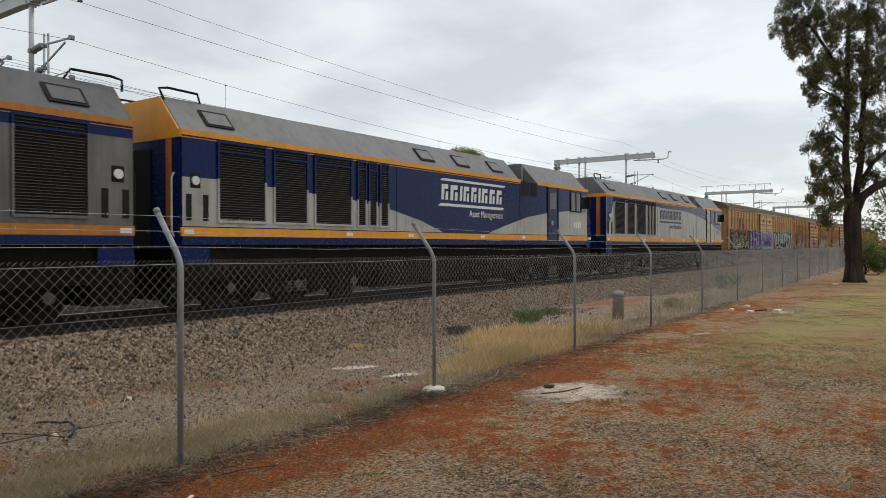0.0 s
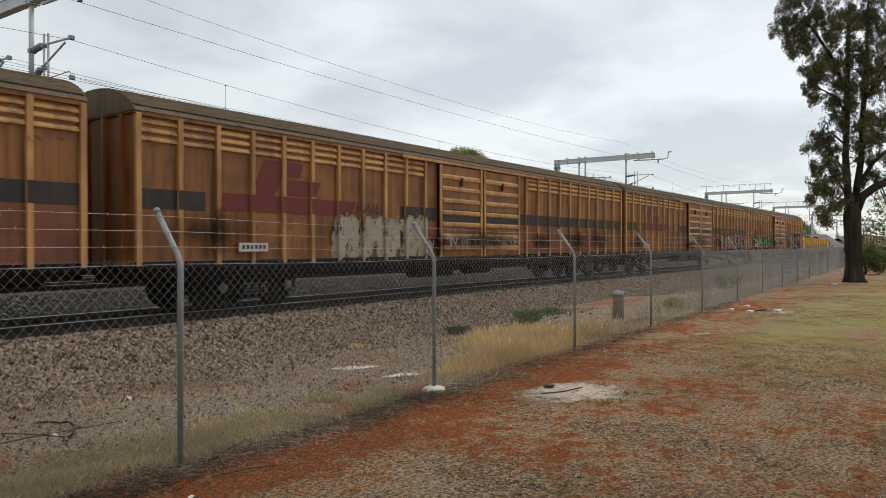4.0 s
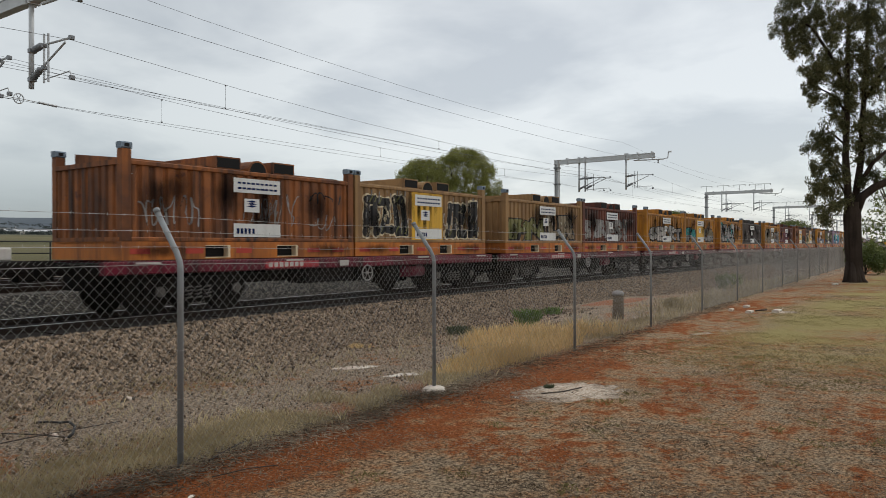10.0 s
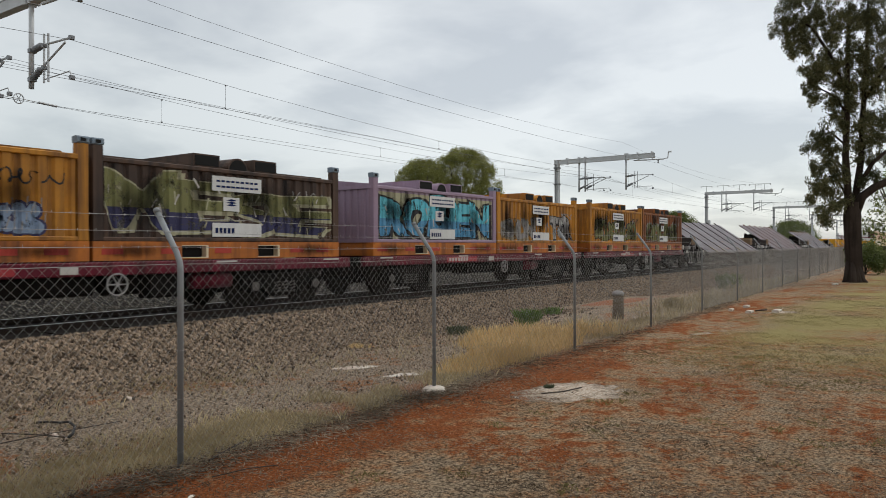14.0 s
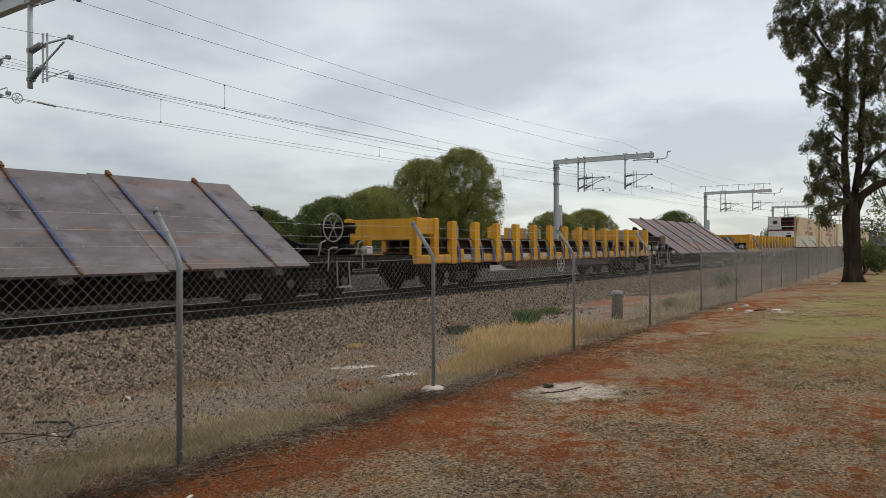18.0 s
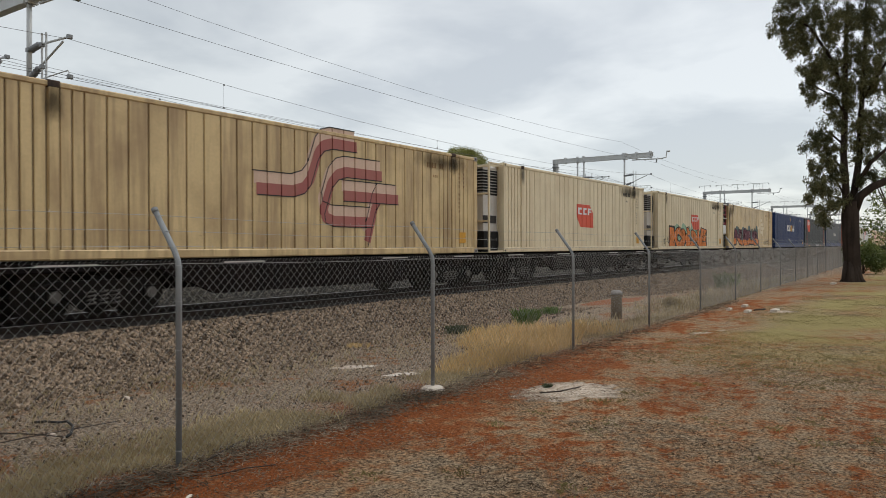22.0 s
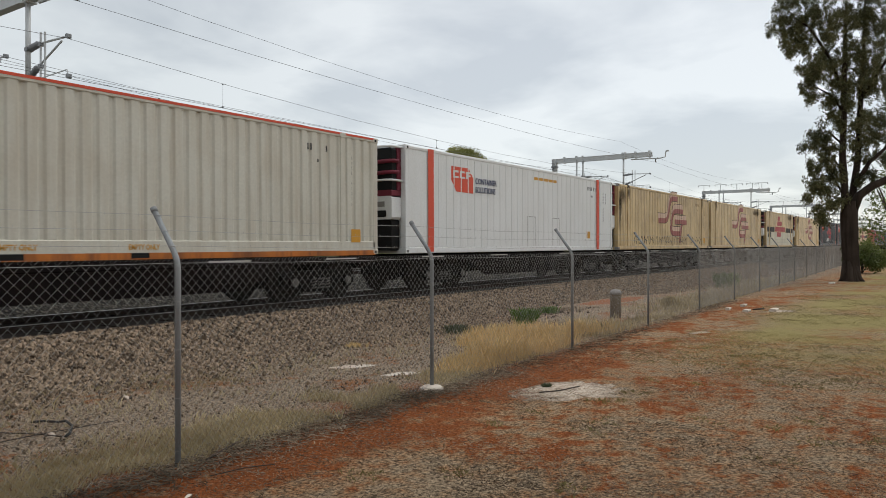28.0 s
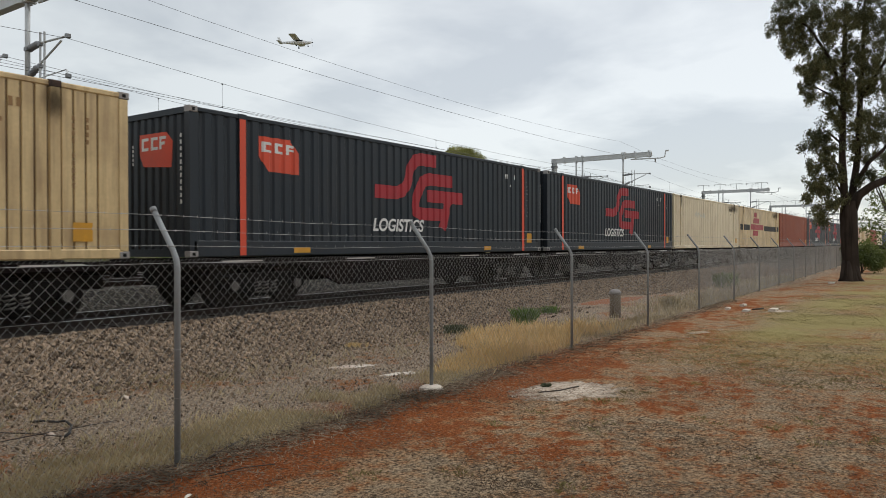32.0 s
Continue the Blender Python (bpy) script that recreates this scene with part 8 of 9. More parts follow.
def make_up():
    grey = loco("silver")
    lead = loco("silver")
    for ch in list(lead.children):
        if ch.name.split(".")[0] in ("maker_mark", "lettering", "number_bars", "end_flash"):
            bpy.data.objects.remove(ch)
        elif ch.matrix_basis == Matrix.Identity(4) and ch.data is not COUPLER:
            ch.data.transform(Matrix.Translation((19.4, 0, 0)) @ Matrix.Diagonal((-1, 1, 1, 1)))
            ch.data.flip_normals()
            for sub in ch.children:
                sub.data.transform(Matrix.Translation((19.4, 0, 0)) @ Matrix.Diagonal((-1, 1, 1, 1)))
                sub.data.flip_normals()
    swap = {"light_grey_loco_paint": "leadsilver", "grey_roof_paint": "leadroof", "orange_yellow_stripe": "leadstripe"}
    for ch in lead.children:
        for ob in (ch, *ch.children):
            for k, m in enumerate(ob.data.materials):
                if m.name in swap:
                    ob.data.materials[k] = M[swap[m.name]]
    tagged(lead, "smoke-grimed grey diesel locomotive with orange stripes")
    ride(lead, -12.0)
    ride(loco("navy"), 8.15)
    ride(grey, 28.53)

    first = van_body()
    vans = [first] + [copy_thing(first, pose(0, 0, 0)) for _ in range(4)]
    side = van_outline()
    for v, s in zip(vans, (49.12, 72.62, 96.6, 120.2, 143.75)):
        ride(v, s)
    for k, v in enumerate(vans):
        rnd = random.Random(500 + k)
        for a in (.3, 4.2, 7.7, 14.2, 16.8, 19.5):
            if rnd.random() < .8:
                soot(v, side, a + rnd.uniform(0, .6), a + rnd.uniform(2.2, 3.4), .98, rnd.uniform(1.7, 2.3), .001)
        soot(v, flat_side(-1.35 - .13), 9.3, 13.8, 1.0, 2.0, .0)
    for ch in vans[0].children:
        nm = ch.name.split(".")[0]
        if nm in ("side_sheeting", "cant_rail", "end_stiffener"):
            recolour(ch, "vanpale")
        elif nm in ("rib", "louvre", "door", "door_track"):
            recolour(ch, "vanpaledoor")
            for sub in ch.children:
                recolour(sub, "vanpaledoor")
    for v in vans:
        part("data_panel", Geo().box(2.25, 3.0, -1.415, -1.39, 1.20, 1.38), "g_white", v, "white data panel")
        g = Geo()
        for j in range(6):
            g.box(2.32 + .11 * j, 2.39 + .11 * j, -1.418, -1.415, 1.25, 1.33)
        part("panel_bars", g, "g_black", v)
    v = vans[0]
    g = Geo()
    decal(g, bar(.35, 6.0, 1.04, 2.16, 0), side, .0)
    part("graffiti_ground", g, "vanblack", v, "black sprayed ground")
    spray(v, side, "TENSOU", .9, 6.0, 1.03, 2.2, 1, "g_faded", "vanblack", None, "g_stone", .03, .04)
    g = Geo()
    decal(g, bar(6.1, 13.8, 1.0, 2.28, 0), side, .0)
    part("graffiti_ground", g, "g_teal", v, "teal sprayed ground")
    front = side
    mural(v, front, 6.5, 13.5, 1.02, 2.42, 2, ["g_purple", "g_lime", "g_black", "g_white"], None, 5)
    spray(v, side, "MUSKY", 15.4, 22.6, 1.0, 2.3, 3, "g_grey", "g_white", "g_teal", "g_navy", .06, .05)
    v = vans[1]
    spray(v, side, "HHUA", 2.65, 6.6, 1.0, 2.22, 4, "g_stone", "g_stone", None, None, .07, .0, 0)
    scrawl(v, side, .6, 1.6, 2.05, 2.2, 5, "g_red", .08)
    scrawl(v, side, 7.8, 9.1, 1.2, 1.5, 55, "g_grey", .03)
    scrawl(v, front, 9.6, 13.6, 1.2, 1.5, 56, "g_grey", .03)
    mural(v, side, 16.0, 21.5, 1.0, 2.0, 6, ["g_stone", "g_faded", "g_olive", "g_faded"], None, 5)
    v = vans[2]
    mural(v, side, 5.0, 9.0, 1.0, 2.1, 7, ["g_stone", "g_faded", "g_grey", "g_stone"], None, 4)
    scrawl(v, front, 9.6, 13.6, 1.3, 1.6, 8, "g_grey", .05)
    v = vans[3]
    spray(v, side, "MTWO", 16.2, 22.6, 1.02, 2.0, 9, "g_faded", "g_plum", "g_pink", None, .07, .05)
    scrawl(v, side, 15.9, 21.0, 2.1, 2.28, 10, "g_grey", .025)
    scrawl(v, side, 14.3, 15.2, 1.4, 1.8, 57, "g_black", .03)
    v = vans[4]
    spray(v, side, "PRISN", 2.6, 8.0, 1.02, 1.95, 11, "g_green", "g_black", "g_orange", "g_olive", .06, .05)
    scrawl(v, side, .4, 1.5, 2.08, 2.3, 12, "g_white", .035)
    scrawl(v, side, .5, 1.2, 1.1, 1.7, 58, "g_white", .05)
    scrawl(v, side, 8.0, 8.8, 2.08, 2.28, 59, "g_white", .04)
    scrawl(v, front, 12.4, 13.6, 2.08, 2.26, 60, "g_white", .05)
    scrawl(v, front, 9.6, 13.4, 1.25, 1.5, 61, "g_grey", .03)
    scrawl(v, side, 14.6, 17.6, 2.06, 2.3, 62, "g_grey", .05)
    g = Geo()
    decal(g, bar(18.0, 22.1, 1.0, 2.36, 0), side, .001)
    part("graffiti_ground", g, "vanblack", v, "black sprayed ground")
    spray(v, side, "NNOAH", 18.2, 22.0, 1.55, 2.28, 13, "g_faded", "vanblack", None, None, .05, .02, 0)
    spray(v, side, "NNOAH", 18.2, 22.0, 1.06, 1.36, 13, "g_faded", "vanblack", None, None, .05, .02, 0)
    scrawl(v, side, 22.3, 22.9, 1.2, 2.1, 63, "g_grey", .05)

    stake = stake_wagon()
    load = steel_load()
    for k, s in enumerate((167.5, 411.4, 451.3)):
        ride(stake if k == 0 else copy_thing(stake, pose(0, 0, 0)), s)
        ride(load if k == 0 else copy_thing(load, pose(0, 0, 0)), s + 1.5)

    pw, pw2 = plate_wagon(), plate_wagon(True)
    for k, (s, kind) in enumerate(((190.1, "plate"), (211.0, "plate_c"), (352.5, "plate"), (373.0, "plate_p"), (393.6, "plate_g"), (433.8, "plate_c"))):
        src = pw2 if k in (1, 3, 4) else pw
        ride(src if k in (0, 1) else copy_thing(src, pose(0, 0, 0)), s - 3.7)
        ride(steel_plates(kind, k, (2.68, 2.64, 2.83, 2.96, 2.76, 2.76)[k], ("strap", "strap", "strap", "ruststrap", "bluestrap", "strap")[k]), s - 3.7)

    sw, box = short_wagon(), open_box()
    # paint, centre panel, sprayed pieces (word or None, from, to, low, high, fill, outline, cloud, fade)
    looks = [
        ("c_brown", 0, []),
        ("c_tan", 1, [(None, .35, 2.2, 1.5, 2.68, "g_black", "ivory", None, "g_olive"), (None, 3.85, 5.75, 1.5, 2.68, "g_black", "ivory", None, "g_olive")]),
        ("c_tan", 0, [("PN", .35, 2.6, 1.5, 2.3, "g_olive", "g_black", None, None), ("UR", 3.0, 5.4, 1.5, 2.45, "g_faded", "g_black", None, None)]),
        ("c_maroon", 0, [("SIRES!", .1, 5.0, 1.5, 2.5, "g_grey", "c_maroon", None, None)]),
        ("c_gold", 0, [("SEURT", .6, 5.6, 1.5, 2.3, "g_white", "g_black", None, None)]),
        ("c_gold", 1, [("PI", .4, 2.2, 1.5, 2.3, "g_teal", "g_black", None, "g_grey"), ("UB", 3.85, 5.7, 1.5, 2.3, "g_faded", "g_black", None, "g_grey")]),
        ("c_gold", 0, [("WENAZ", .1, 3.85, 1.48, 2.68, "g_silver", "g_black", "g_teal", None)]),
        ("c_grey", 0, [("AC", .5, 2.4, 1.5, 2.5, "vanblack", "c_grey", None, None), ("H", 4.4, 5.4, 1.5, 2.6, "vanblack", "c_grey", None, None)]),
        ("c_gold", 0, [(None, .3, 4.0, 1.5, 2.55, "g_faded", "g_black", None, "g_grey"), (None, 3.8, 5.75, 1.5, 2.4, "g_grey", "g_black", None, "g_white")]),
        ("c_maroon", 0, [(None, .2, 4.5, 1.5, 2.5, "g_plum", "c_gold", None, "g_pink")]),
        ("c_brown", 1, [("", 3.85, 5.8, 1.48, 2.25, "vanblack", "vanblack", None, None)]),
        ("c_dark", 1, [("S", .5, 2.1, 1.5, 2.6, "g_black", "ivory", None, "g_olive"), (None, 3.9, 5.7, 1.5, 2.4, "c_dark", "ivory", None, "g_black")]),
        ("c_gold", 0, [("MTWO", .25, 3.3, 1.5, 2.15, "g_lilac", "g_black", None, None), (None, 3.5, 5.3, 1.5, 2.0, "g_blue", "g_navy", None, "g_blue")]),
        ("c_dark", 0, [("ME", .35, 2.9, 1.5, 2.72, "g_olive", "g_pale", None, "g_navy"), ("SE", 2.8, 5.5, 1.5, 2.55, "g_olive", "g_pale", None, "g_navy")]),
        ("c_lilac", 0, [("ROBEN", .35, 5.6, 1.5, 2.72, "g_cyan", "g_black", None, "g_skyblue")]),
        ("c_gold", 0, [("SUN", .5, 2.6, 1.5, 2.3, "g_grey", "g_faded", None, None), ("TGR", 3.9, 5.6, 1.5, 2.5, "g_silver", "g_black", None, None)]),
        ("c_gold", 0, [(None, .5, 5.4, 1.5, 2.4, "g_olive", "g_black", None, "c_dark")]),
        ("c_brown", 0, [(None, .6, 5.2, 1.5, 2.4, "g_olive", "g_grey", None, "g_black")])]
    made = [box] + [copy_thing(box, pose(0, 0, 0)) for _ in looks[1:]]
    words = {"c_brown": "rust-brown", "c_tan": "tan", "c_maroon": "maroon", "c_gold": "golden yellow", "c_grey": "grey-brown", "c_dark": "dark brown", "c_lilac": "lilac"}
    for k, (ob, (col, panel, pieces)) in enumerate(zip(made, looks)):
        for ch in ob.children:
            if ch.name.split(".")[0] in ("side_wall", "top_rail", "lower_rail", "corner_post", "lid", "hatch_channel", "vent_pipe"):
                recolour(ch, col)
        tagged(ob, words[col] + " corrugated ore container " + ("with graffiti" if pieces else "streaked with rust") + " on an orange base")
        if k == 14:
            g = Geo()
            decal(g, bar(.24, 5.82, 1.5, 2.72), BOX_PROF, .002)
            part("graffiti_ground", g, "g_pale", ob, "pale olive sprayed ground")
        for j, (word, a, b, c, d, fill, edge, cloud, fade) in enumerate(pieces):
            if word == "":
                g = Geo()
                decal(g, bar(a, b, c, d, 0), BOX_PROF, .004)
                part("graffiti_ground", g, fill, ob, "black sprayed patch")
                end = Geo()
                end.face([(.024, -1.0, 1.5), (.024, .9, 1.5), (.024, .8, 2.5), (.024, -.9, 2.6)])
                part("graffiti_ground", end, "g_navy", ob, "dark sprayed patch on the end wall")
            elif word:
                spray(ob, BOX_PROF, word, a, b, c, d, 40 + 7 * k + j, fill, edge, cloud, fade, .03 if k in (6, 7, 13) else .07, .02 if k in (7, 9, 13) else .045)
            else:
                mural(ob, BOX_PROF, a, b, c, d, 40 + 7 * k + j, [fill, edge, fade or edge, "g_grey"], cloud, None)
        scrawl(ob, BOX_PROF, 4.6, 5.6, 2.3, 2.55, 60 + k, "g_grey" if k % 2 else "g_black", .03)
        if k in (0, 4, 8):
            scrawl(ob, BOX_PROF, .4, 1.6, 1.7, 2.3, 80 + k, "g_grey", .03)
        if k == 6:
            part("sign_board", Geo().box(3.0, 3.6, BOX_Y + .004, BOX_Y + .02, 2.42, 2.7), "g_silver", ob, "faded sign board")
            scrawl(ob, BOX_PROF, 4.3, 5.7, 1.7, 2.0, 171, "g_black", .03)
            scrawl(ob, BOX_PROF, 4.4, 5.8, 2.3, 2.62, 172, "g_silver", .035)
        else:
            sign_boards(ob, panel)
        rnd = random.Random(300 + k)
        for j in range(5):
            a = rnd.uniform(.3, 4.8)
            soot(ob, BOX_PROF, a, a + rnd.uniform(.5, 1.0), 1.9 + rnd.uniform(-.3, .3), 2.92, .016)
        for j in range(4):
            a = rnd.uniform(.3, 4.9)
            scrawl(ob, BOX_PROF, a, a + rnd.uniform(.5, 1.1), rnd.uniform(1.55, 1.9), rnd.uniform(2.0, 2.5), 700 + 9 * k + j, rnd.choice(("g_grey", "g_black", "g_white", "g_ghost")), .022, (.16, .34))
        for j in range(3):
            a = (0.2, rnd.uniform(2.2, 3.2), 4.3)[j] + rnd.uniform(-.1, .2)
            w, low = rnd.uniform(.9, 1.7), rnd.choice((1.42, 1.42, 1.75))
            soot(ob, BOX_PROF, a, min(5.84, a + w), low, min(2.74, low + rnd.uniform(.8, 1.3)))
        base = flat_side(BOX_Y)
        soot(ob, base, .02, 1.5, 1.06, 1.4, .008)
        soot(ob, base, 4.4, 6.04, 1.06, 1.4, .008)
        ride(ob, 228.85 + 13.45 * (k // 2) + (6.12 if k % 2 else 0))
        if k % 2 == 0:
            ride(sw if k == 0 else copy_thing(sw, pose(0, 0, 0)), 228.5 + 13.45 * (k // 2))

    lw = long_wagon()
    starts = [471.15, 486.4, 501.6, 516.4, 531.7, 547.2, 562.5, 577.7, 592.9, 608.4, 624.2, 639.5, 654.8, 670.6, 685.5, 701.4, 716.6, 731.5, 746.3, 761.3] + [776.4 + 15.1 * k for k in range(11)]
    for k, s in enumerate(starts):
        w = lw if k == 0 else copy_thing(lw, pose(0, 0, 0))
        if k < 10:
            tagged(w, "black-brown skeletal bogie container wagon")
            for ch in w.children:
                if ch.name.split(".")[0] == "side_sill":
                    recolour(ch, "wagonblack")
        ride(w, s - .12)
    kinds = ["cream", "cream", "ivory", "ivory", "cream", "blue", "slate", "curtain", "brick", "offwhite", "cleanwhite", "cream", "cream", "cream", "cream", "slate", "slate", "ivory", "cream", "brick", "slate", "slate", "blue", "cream", "cream", "brick", "ivory", "blue", "cream", "slate", "cream"]
    label = {"cream": "weathered cream refrigerated container with ribbed sides", "ivory": "ivory refrigerated container with ribbed sides", "blue": "dark blue corrugated shipping container", "slate": "slate black corrugated shipping container", "curtain": "grey curtain-sided container with a blue frame", "brick": "oxide red corrugated shipping container", "offwhite": "off-white corrugated shipping container with orange edges", "cleanwhite": "clean white smooth-sided refrigerated container"}
    style = {"cream": "ribbed", "ivory": "ribbed", "cleanwhite": "smooth", "curtain": "smooth"}
    for k, (s, kind) in enumerate(zip(starts, kinds)):
        s, long, deep = {0: (471.0, 14.2, .5), 1: (486.2, 14.2, .3), 2: (502.05, 13.26, .9), 3: (517.4, 12.8, .9), 4: (531.55, 14.4, .9), 13: (671.45, 12.19, .6)}.get(k, (s, 14.62, .45))
        ob, prof, L = long_box(kind, label[kind], style.get(kind, "corr"), long)
        ride(ob, s)
        z = CZ0
        if kind == "cream" and k not in (4, 13, 18):
            monogram(ob, prof, 5.5, z + .28, 4.8, 2.55, "logo_maroon")
        if k in (0, 4, 11, 13, 14):
            reefer(ob, deep)
        elif k in (1, 2, 3, 12):
            ladder(ob, deep)
        if k in (0, 4, 11, 14):
            soot(ob, flat_side(CY - .012), .0, 1.3, z + 2.0, CZ1, .006)
            soot(ob, flat_side(CY - .012), .0, .55, z + 1.3, CZ1, .007)
            soot(ob, flat_side(CY - .012), .0, .45, z + .1, CZ1, .008)
        elif kind in ("cream", "ivory"):
            soot(ob, flat_side(CY - .012), L - 3.6, L, z + 2.3, CZ1, .006)
        if kind in ("cream", "ivory"):
            for x in (1.02, L - 1.54):
                soot(ob, flat_side(CY - .014), x, x + .5, CZ1 - .75, CZ1 + .1, .006)
        if k == 0 or k == 13:
            g = Geo()
            decal(g, bar(.14, L - .14, z + .17, z + (1.12 if k == 0 else 1.24)), prof, .011 if k == 0 else .003)
            part("lower_paint", g, "lowwhite", ob, "repainted pale lower half")
        if k == 2:
            badge(ob, prof, 5.7, z + .95, 1.6, .9)
        if k == 3:
            badge(ob, prof, 5.8, z + 1.1, 1.6, .85)
            spray(ob, prof, "ICNUNE", 1.7, 8.6, z + .06, z + 1.2, 90, "g_orange", "g_black", "g_mint", None, .09, .05)
            scrawl(ob, prof, .9, 2.0, z + .3, z + .6, 91, "g_black", .04)
        if k == 4:
            spray(ob, prof, "NUBUS", 1.7, 9.0, z + .15, z + 1.4, 92, "g_plum", "g_black", "g_slate", "g_orange", .07, .05)
            monogram(ob, prof, 8.9, z + .9, 2.4, 1.3, "ivory")
            scrawl(ob, prof, 11.0, 13.0, z + .25, z + .55, 93, "g_black", .03)
        if k == 5 or kind == "blue":
            g, o = Geo(), Geo()
            x = 5.6
            for w, orange in ((.5, 0), (.5, 0), (.2, 0), (.42, 0), (.5, 1), (.5, 1), (.28, 0), (.28, 0), (.42, 0)):
                h = .55 if w > .3 or orange else .3
                for q in (bar(x, x + w * .32, z + 1.45, z + 1.45 + h, .12), bar(x + w * .6, x + w * .86, z + 1.45, z + 1.45 + h * .96, .12), bar(x + w * .3, x + w * .62, z + 1.45, z + 1.57, .03)):
                    decal(o if orange else g, q, prof, .005)
                x += w * .9 + .03
            part("company_mark", g, "white", ob, "plain white company mark")
            part("mark_accent", o, "amber", ob)
            g = Geo()
            decal(g, bar(7.15, 7.23, z + 2.35, z + 2.6), prof, .005)
            decal(g, [(7.08, z + 2.55), (7.3, z + 2.55), (7.19, z + 2.7)], prof, .005)
            part("arrow", g, "amber", ob)
        if kind == "slate":
            g = Geo()
            for x in (1.2, L - 1.36):
                decal(g, bar(x, x + .16, z + .02, CZ1 - .1), flat_side(CY - .004), .004)
            part("orange_bar", g, "logo_red", ob, "orange vertical bar")
            badge(ob, prof, 1.72, *((z + 1.58, 1.65, 1.2) if k == 6 else (z + 1.82, 1.15, .74)))
            g, w = Geo(), Geo()
            e = .026
            g.face([(e, .46, z + 2.08), (e, .33, z + 1.84), (e, -.62, z + 1.78), (e, -.66, z + 2.30), (e, -.45, z + 2.50), (e, .46, z + 2.50)])
            e = .022
            for y in (.38, .06, -.22):
                for a, b, c, d in ((0, .07, 2.16, 2.42), (.07, .23, 2.36, 2.42), (.07, .23 if y > -.2 else .18, 2.16 if y > -.2 else 2.25, 2.22 if y > -.2 else 2.31)):
                    w.face([(e, y - a, z + c), (e, y - b, z + c), (e, y - b, z + d), (e, y - a, z + d)])
            for j in range(11):
                w.face([(e, -.90, z + 2.35 - .13 * j), (e, -.95, z + 2.35 - .13 * j), (e, -.95, z + 2.43 - .13 * j), (e, -.90, z + 2.43 - .13 * j)])
            for j in range(5):
                w.face([(e, .72, z + 2.25 - .09 * j), (e, .68, z + 2.25 - .09 * j), (e, .68, z + 2.31 - .09 * j), (e, .72, z + 2.31 - .09 * j)])
            part("end_bars", w, "white", ob)
            part("end_badge", g, "logo_red", ob)
            g = Geo()
            decal(g, bar(2.7, 3.2, z + .06, z + .18), flat_side(CY), .01)
            decal(g, bar(10.8, 11.2, z + .06, z + .18), flat_side(CY), .01)
            part("amber_strip", g, "amber", ob)
        if k in (15, 16, 20, 21, 29):
            monogram(ob, prof, 5.5, z + .65, 4.1, 2.1, "logo_crimson")
            lettering(ob, "LOGISTICS", 5.4, z + .60, .45, CY - .004, "white", 1.0, .012, .2)
        if k == 6:
            lettering(ob, "48' 9'10 VERTICAL LOAD BAR", 7.4, z + .1, .17, CY - .008, "white", .9, .004)
        if k == 7:
            part("end_frame", Geo().box(-.006, .34, CY - .006, CY + .05, z, CZ1).box(-.006, .0, CY, -CY, z, CZ1), "blue", ob, "blue end frame")
            part("lower_rail", Geo().box(.3, L, CY - .01, CY + .05, z, z + .42), "blue", ob)
            g = Geo()
            decal(g, bar(6.9, 9.6, z + 1.2, z + 1.75), prof, .004)
            part("mark_panel", g, "slate", ob)
            g = Geo()
            for j in range(8):
                decal(g, bar(7.1 + j * .3, 7.3 + j * .3, z + 1.32, z + (1.64 if j < 6 else 1.5)), prof, .008)
            part("company_mark", g, "g_white", ob)
            g = Geo()
            for j in range(18):
                g.box(.6 + j * .8, .66 + j * .8, CY - .012, CY, z + .35, z + .75)
            part("curtain_strap", g, "blue", ob)
        if k == 9:
            part("orange_edge", Geo().box(.1, L - .1, CY - .006, CY + .02, z - .02, z + .10), "c_orange", ob, "orange lower rail")
            part("top_edge", Geo().box(.1, L - .1, CY - .006, CY + .02, CZ1 - .05, CZ1), "logo_red", ob)
            g = Geo()
            for j in range(3):
                decal(g, bar(2.0 + j * .32, 2.22 + j * .32, z + 2.25, z + 2.55), prof, .004)
            for j in range(9):
                decal(g, bar(2.0 + j * .31, 2.21 + j * .31, z + 1.85, z + 2.12), prof, .004)
            part("company_mark", g, "c_orange", ob, "faded orange company mark")
            for x in (5.6, 7.8):
                # pocket hollow is a black plate on the rail, shade as colour
                part("fork_pocket", Geo().box(x, x + .36, CY - .008, CY, z + .0, z + .10), "louvre", ob)
                lettering(ob, "EMPTY ONLY", x - .05, z + .16, .13, CY - .006, "amber", .8, .003)
        if k == 10:
            g = Geo()
            for x in (1.15, L - 1.6):
                decal(g, bar(x - .14, x + .14, z + .04, CZ1 - .02), flat_side(CY - .008), .004)
            part("red_bar", g, "logo_red", ob, "red vertical bar")
            for j in range(36):
                if 1.4 < .4 + .385 * j < L - 1.8:
                    part("panel_rib", Geo().cham(.4 + .385 * j, .44 + .385 * j, CY + .006, CY + .02, z + .2, CZ1 - .12, .003), "cleanwhite", ob)
            badge(ob, prof, 2.2, z + 1.82, 1.2, .74)
            for j, w in enumerate(("CONTAINER", "SOLUTIONS")):
                lettering(ob, w, 3.5, z + 2.12 - .27 * j, .25, CY - .006, "navy", .9, .004)
            g = Geo()
            decal(g, bar(7.4, 9.2, CZ1 - .42, CZ1 - .32), prof, .006)
            part("amber_strip", g, "amber", ob)
            g = Geo()
            for x in (6.9, 8.8):
                for q in (bar(x, x + .02, z + .2, z + 1.2), bar(x + .6, x + .62, z + .2, z + 1.2), bar(x, x + .62, z + 1.2, z + 1.22)):
                    decal(g, q, prof, .006)
            part("access_panel", g, "g_grey", ob)
            reefer(ob, .4)
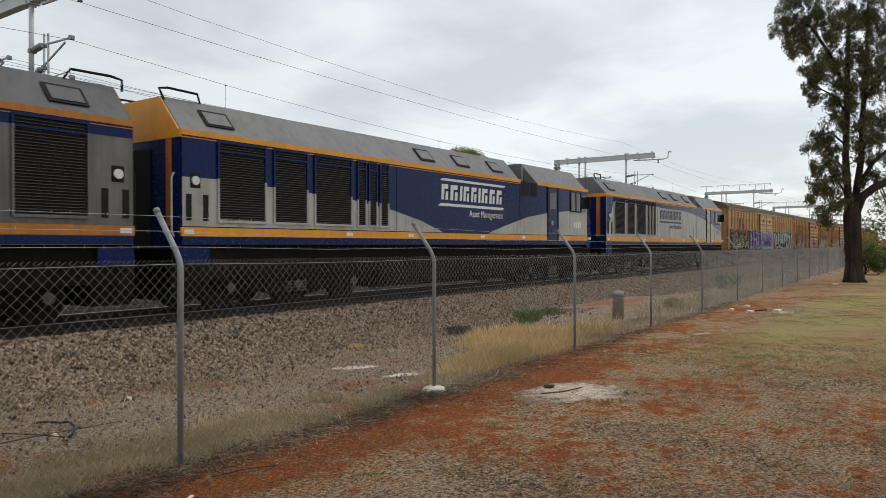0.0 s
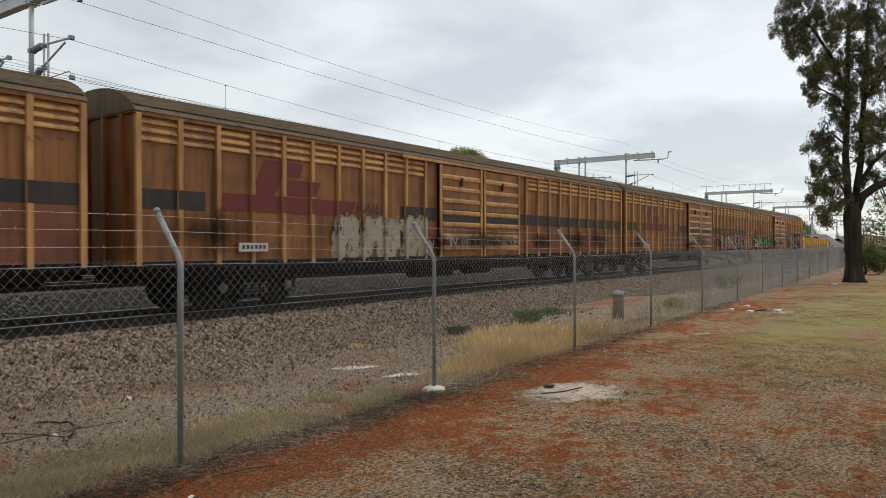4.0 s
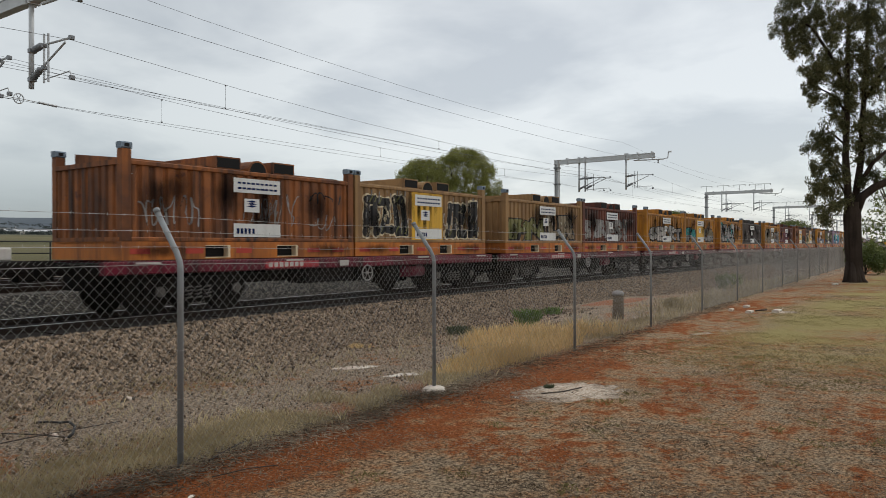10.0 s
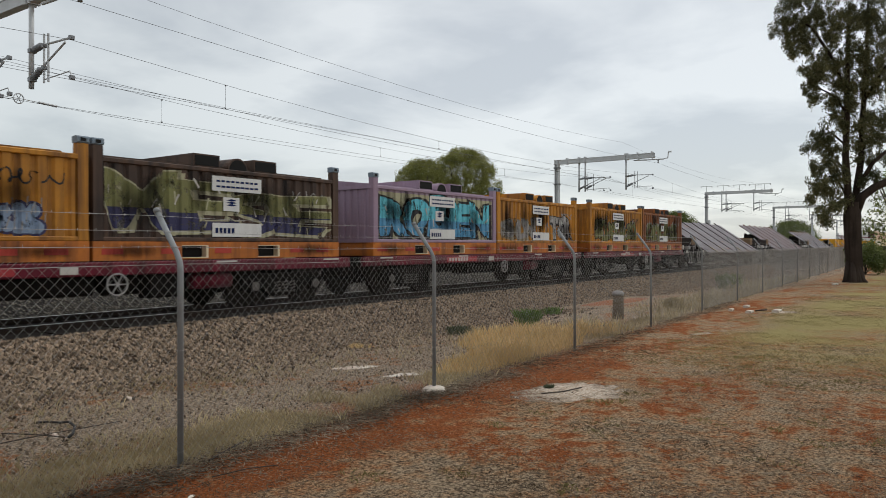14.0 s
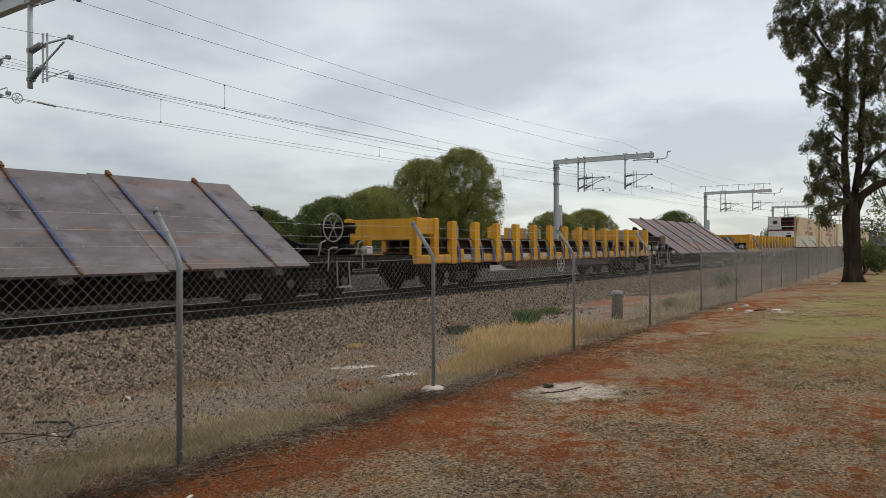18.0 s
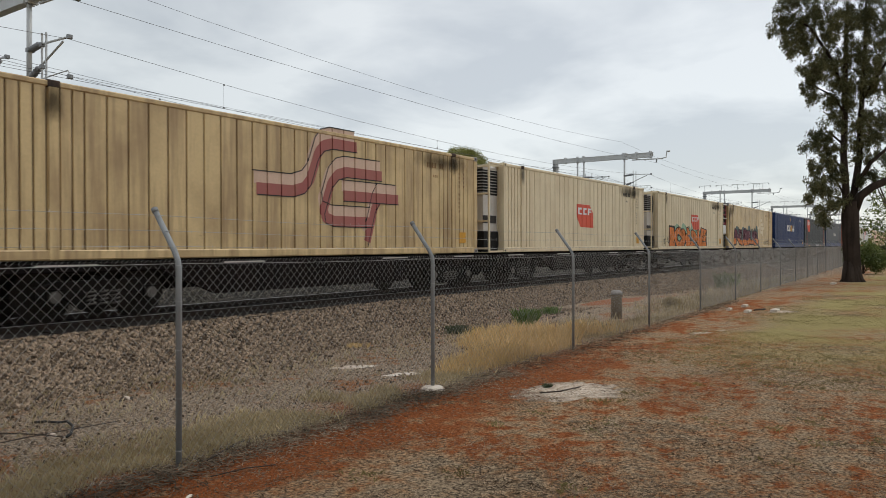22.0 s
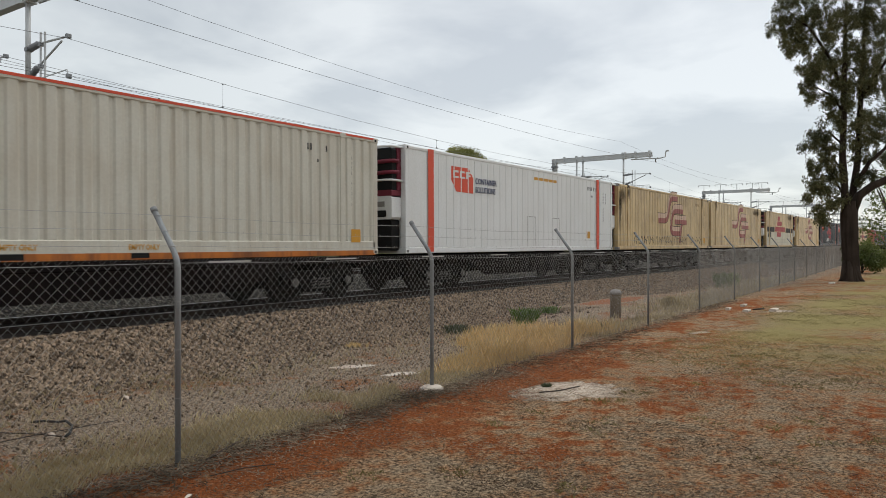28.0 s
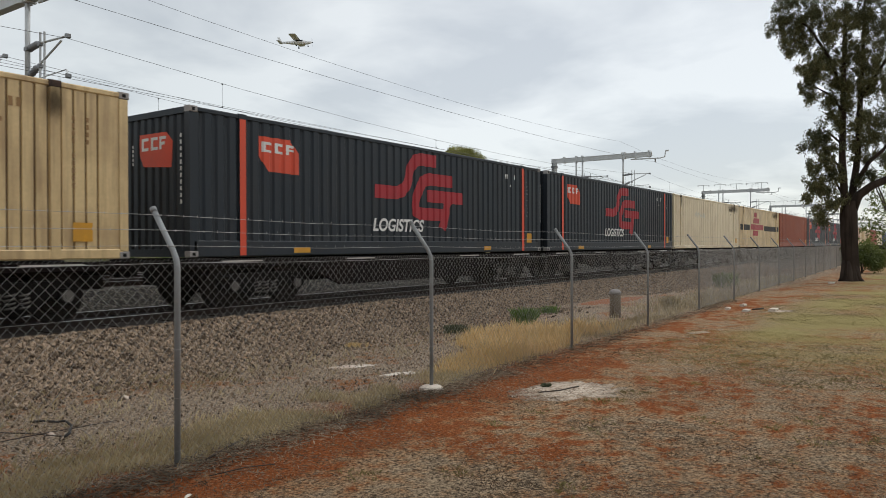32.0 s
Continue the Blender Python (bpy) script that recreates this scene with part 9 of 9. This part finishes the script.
        if k == 11:
            for a, b, q in ((2.0, 4.6, 94), (5.2, 7.6, 97), (8.0, 10.2, 98), (11.0, 13.2, 99)):
                scrawl(ob, prof, a, b, z + .25, z + .65, q, "g_black", .035, (.3, .55))
        if k in (13, 18):
            g = Geo()
            for a, b in ((.4, 3.4), (8.4, L - .2)):
                g = Geo()
                decal(g, bar(a, b, z + 1.26, z + 1.66, .1 if a > 5 else 0), prof, .006)
                part("black_band", g, "vanblack", ob, "black painted band")
            g = Geo()
            for q in (bar(4.75, 5.7, z + 2.25, z + 2.62, .12), bar(4.55, 6.55, z + 1.80, z + 2.19, .12), bar(3.65, 8.05, z + 1.31, z + 1.72, .12), bar(4.35, 6.15, z + .86, z + 1.25, .12)):
                decal(g, q, prof, .008)
            part("company_mark", g, "logo_crimson", ob, "angular crimson company mark")
        if k == 13:
            mural(ob, prof, .7, 2.0, z + .8, z + 1.2, 95, ["g_black", "lowwhite", "g_black", "g_black"], None, 4)
        if k == 17:
            scrawl(ob, prof, 4.0, 6.0, z + 1.8, z + 2.1, 96, "offwhite", .05)


make_up()

# ---- light aircraft ----
def build_aircraft():
    ob = thing("light_aircraft", "small white high-wing propeller aircraft in flight", "aircraft")
    g = Geo()
    g.tube([(4.0, 0, .05), (3.5, 0, .05), (2.4, 0, .1), (.6, 0, .2), (-1.2, 0, .25), (-4.2, 0, .45)], .5, 12, radii=[.12, .38, .5, .62, .45, .12])
    part("fuselage", g, "planewhite", ob, smooth=True)
    g = Geo()
    g.prism([(-.5, .80), (-.2, .72), (.9, .76), (1.15, .82), (.7, .9), (.1, .9)], -5.4, 5.4, "y")
    part("wing", g, "planewhite", ob)
    part("tail_fin", Geo().prism([(-4.3, .4), (-3.3, .4), (-4.0, 1.7), (-4.5, 1.7)], -.05, .05, "y"), "planewhite", ob)
    part("tailplane", Geo().prism([(-4.4, .5), (-3.6, .47), (-3.6, .53), (-4.4, .55)], -1.7, 1.7, "y"), "planewhite", ob)
    for y in (-1.2, 1.2):
        part("main_wheel", Geo().tube([(.4, y * .3, -.2), (.4, y, -.75)], .04, 5).cyl((.4, y - .08, -.8), .2, .16, "y", 10), "louvre", ob)
    part("nose_wheel", Geo().tube([(2.9, 0, -.2), (3.0, 0, -.75)], .04, 5).cyl((3.0, -.06, -.8), .17, .12, "y", 10), "louvre", ob)
    part("cabin_window", Geo().box(.1, 1.8, -.56, .56, .35, .68), "glass", ob, "dark cabin glazing")
    part("propeller", Geo().box(4.0, 4.04, -.06, .06, -.9, 1.0).cyl((3.95, 0, .05), .12, .25, "x", 10), "louvre", ob)
    return ob


AIRCRAFT = build_aircraft()


# ---- keyed movement ----
def gone_by(t):
    """Metres that the train has run since the start; it slows slightly."""
    return 22.4 * t - 0.0235 * t * t


def motions():
    times = [0, 4, 8, 12, 16, 20, 24, 28, 32]
    for ob, s in RIDERS:
        walk(ob, [(t, pose(s - gone_by(t), TRACK_Y, RAIL_Z + grade(s - gone_by(t)), 0, SLOPE, 0)) for t in times])
    a, b = AIR_A, AIR_B
    walk(AIRCRAFT, [(t, pose(a[0] + (b[0] - a[0]) * (t - 31), a[1] + (b[1] - a[1]) * (t - 31), a[2] + (b[2] - a[2]) * (t - 31), 0, -2, AIR_TURN)) for t in (0, 8, 16, 24, 28, 31, 32)])


AIR_A, AIR_B, AIR_TURN = (102.4, 167.8, 53.0), (125.3, 131.5, 52.0), -57.8
motions()
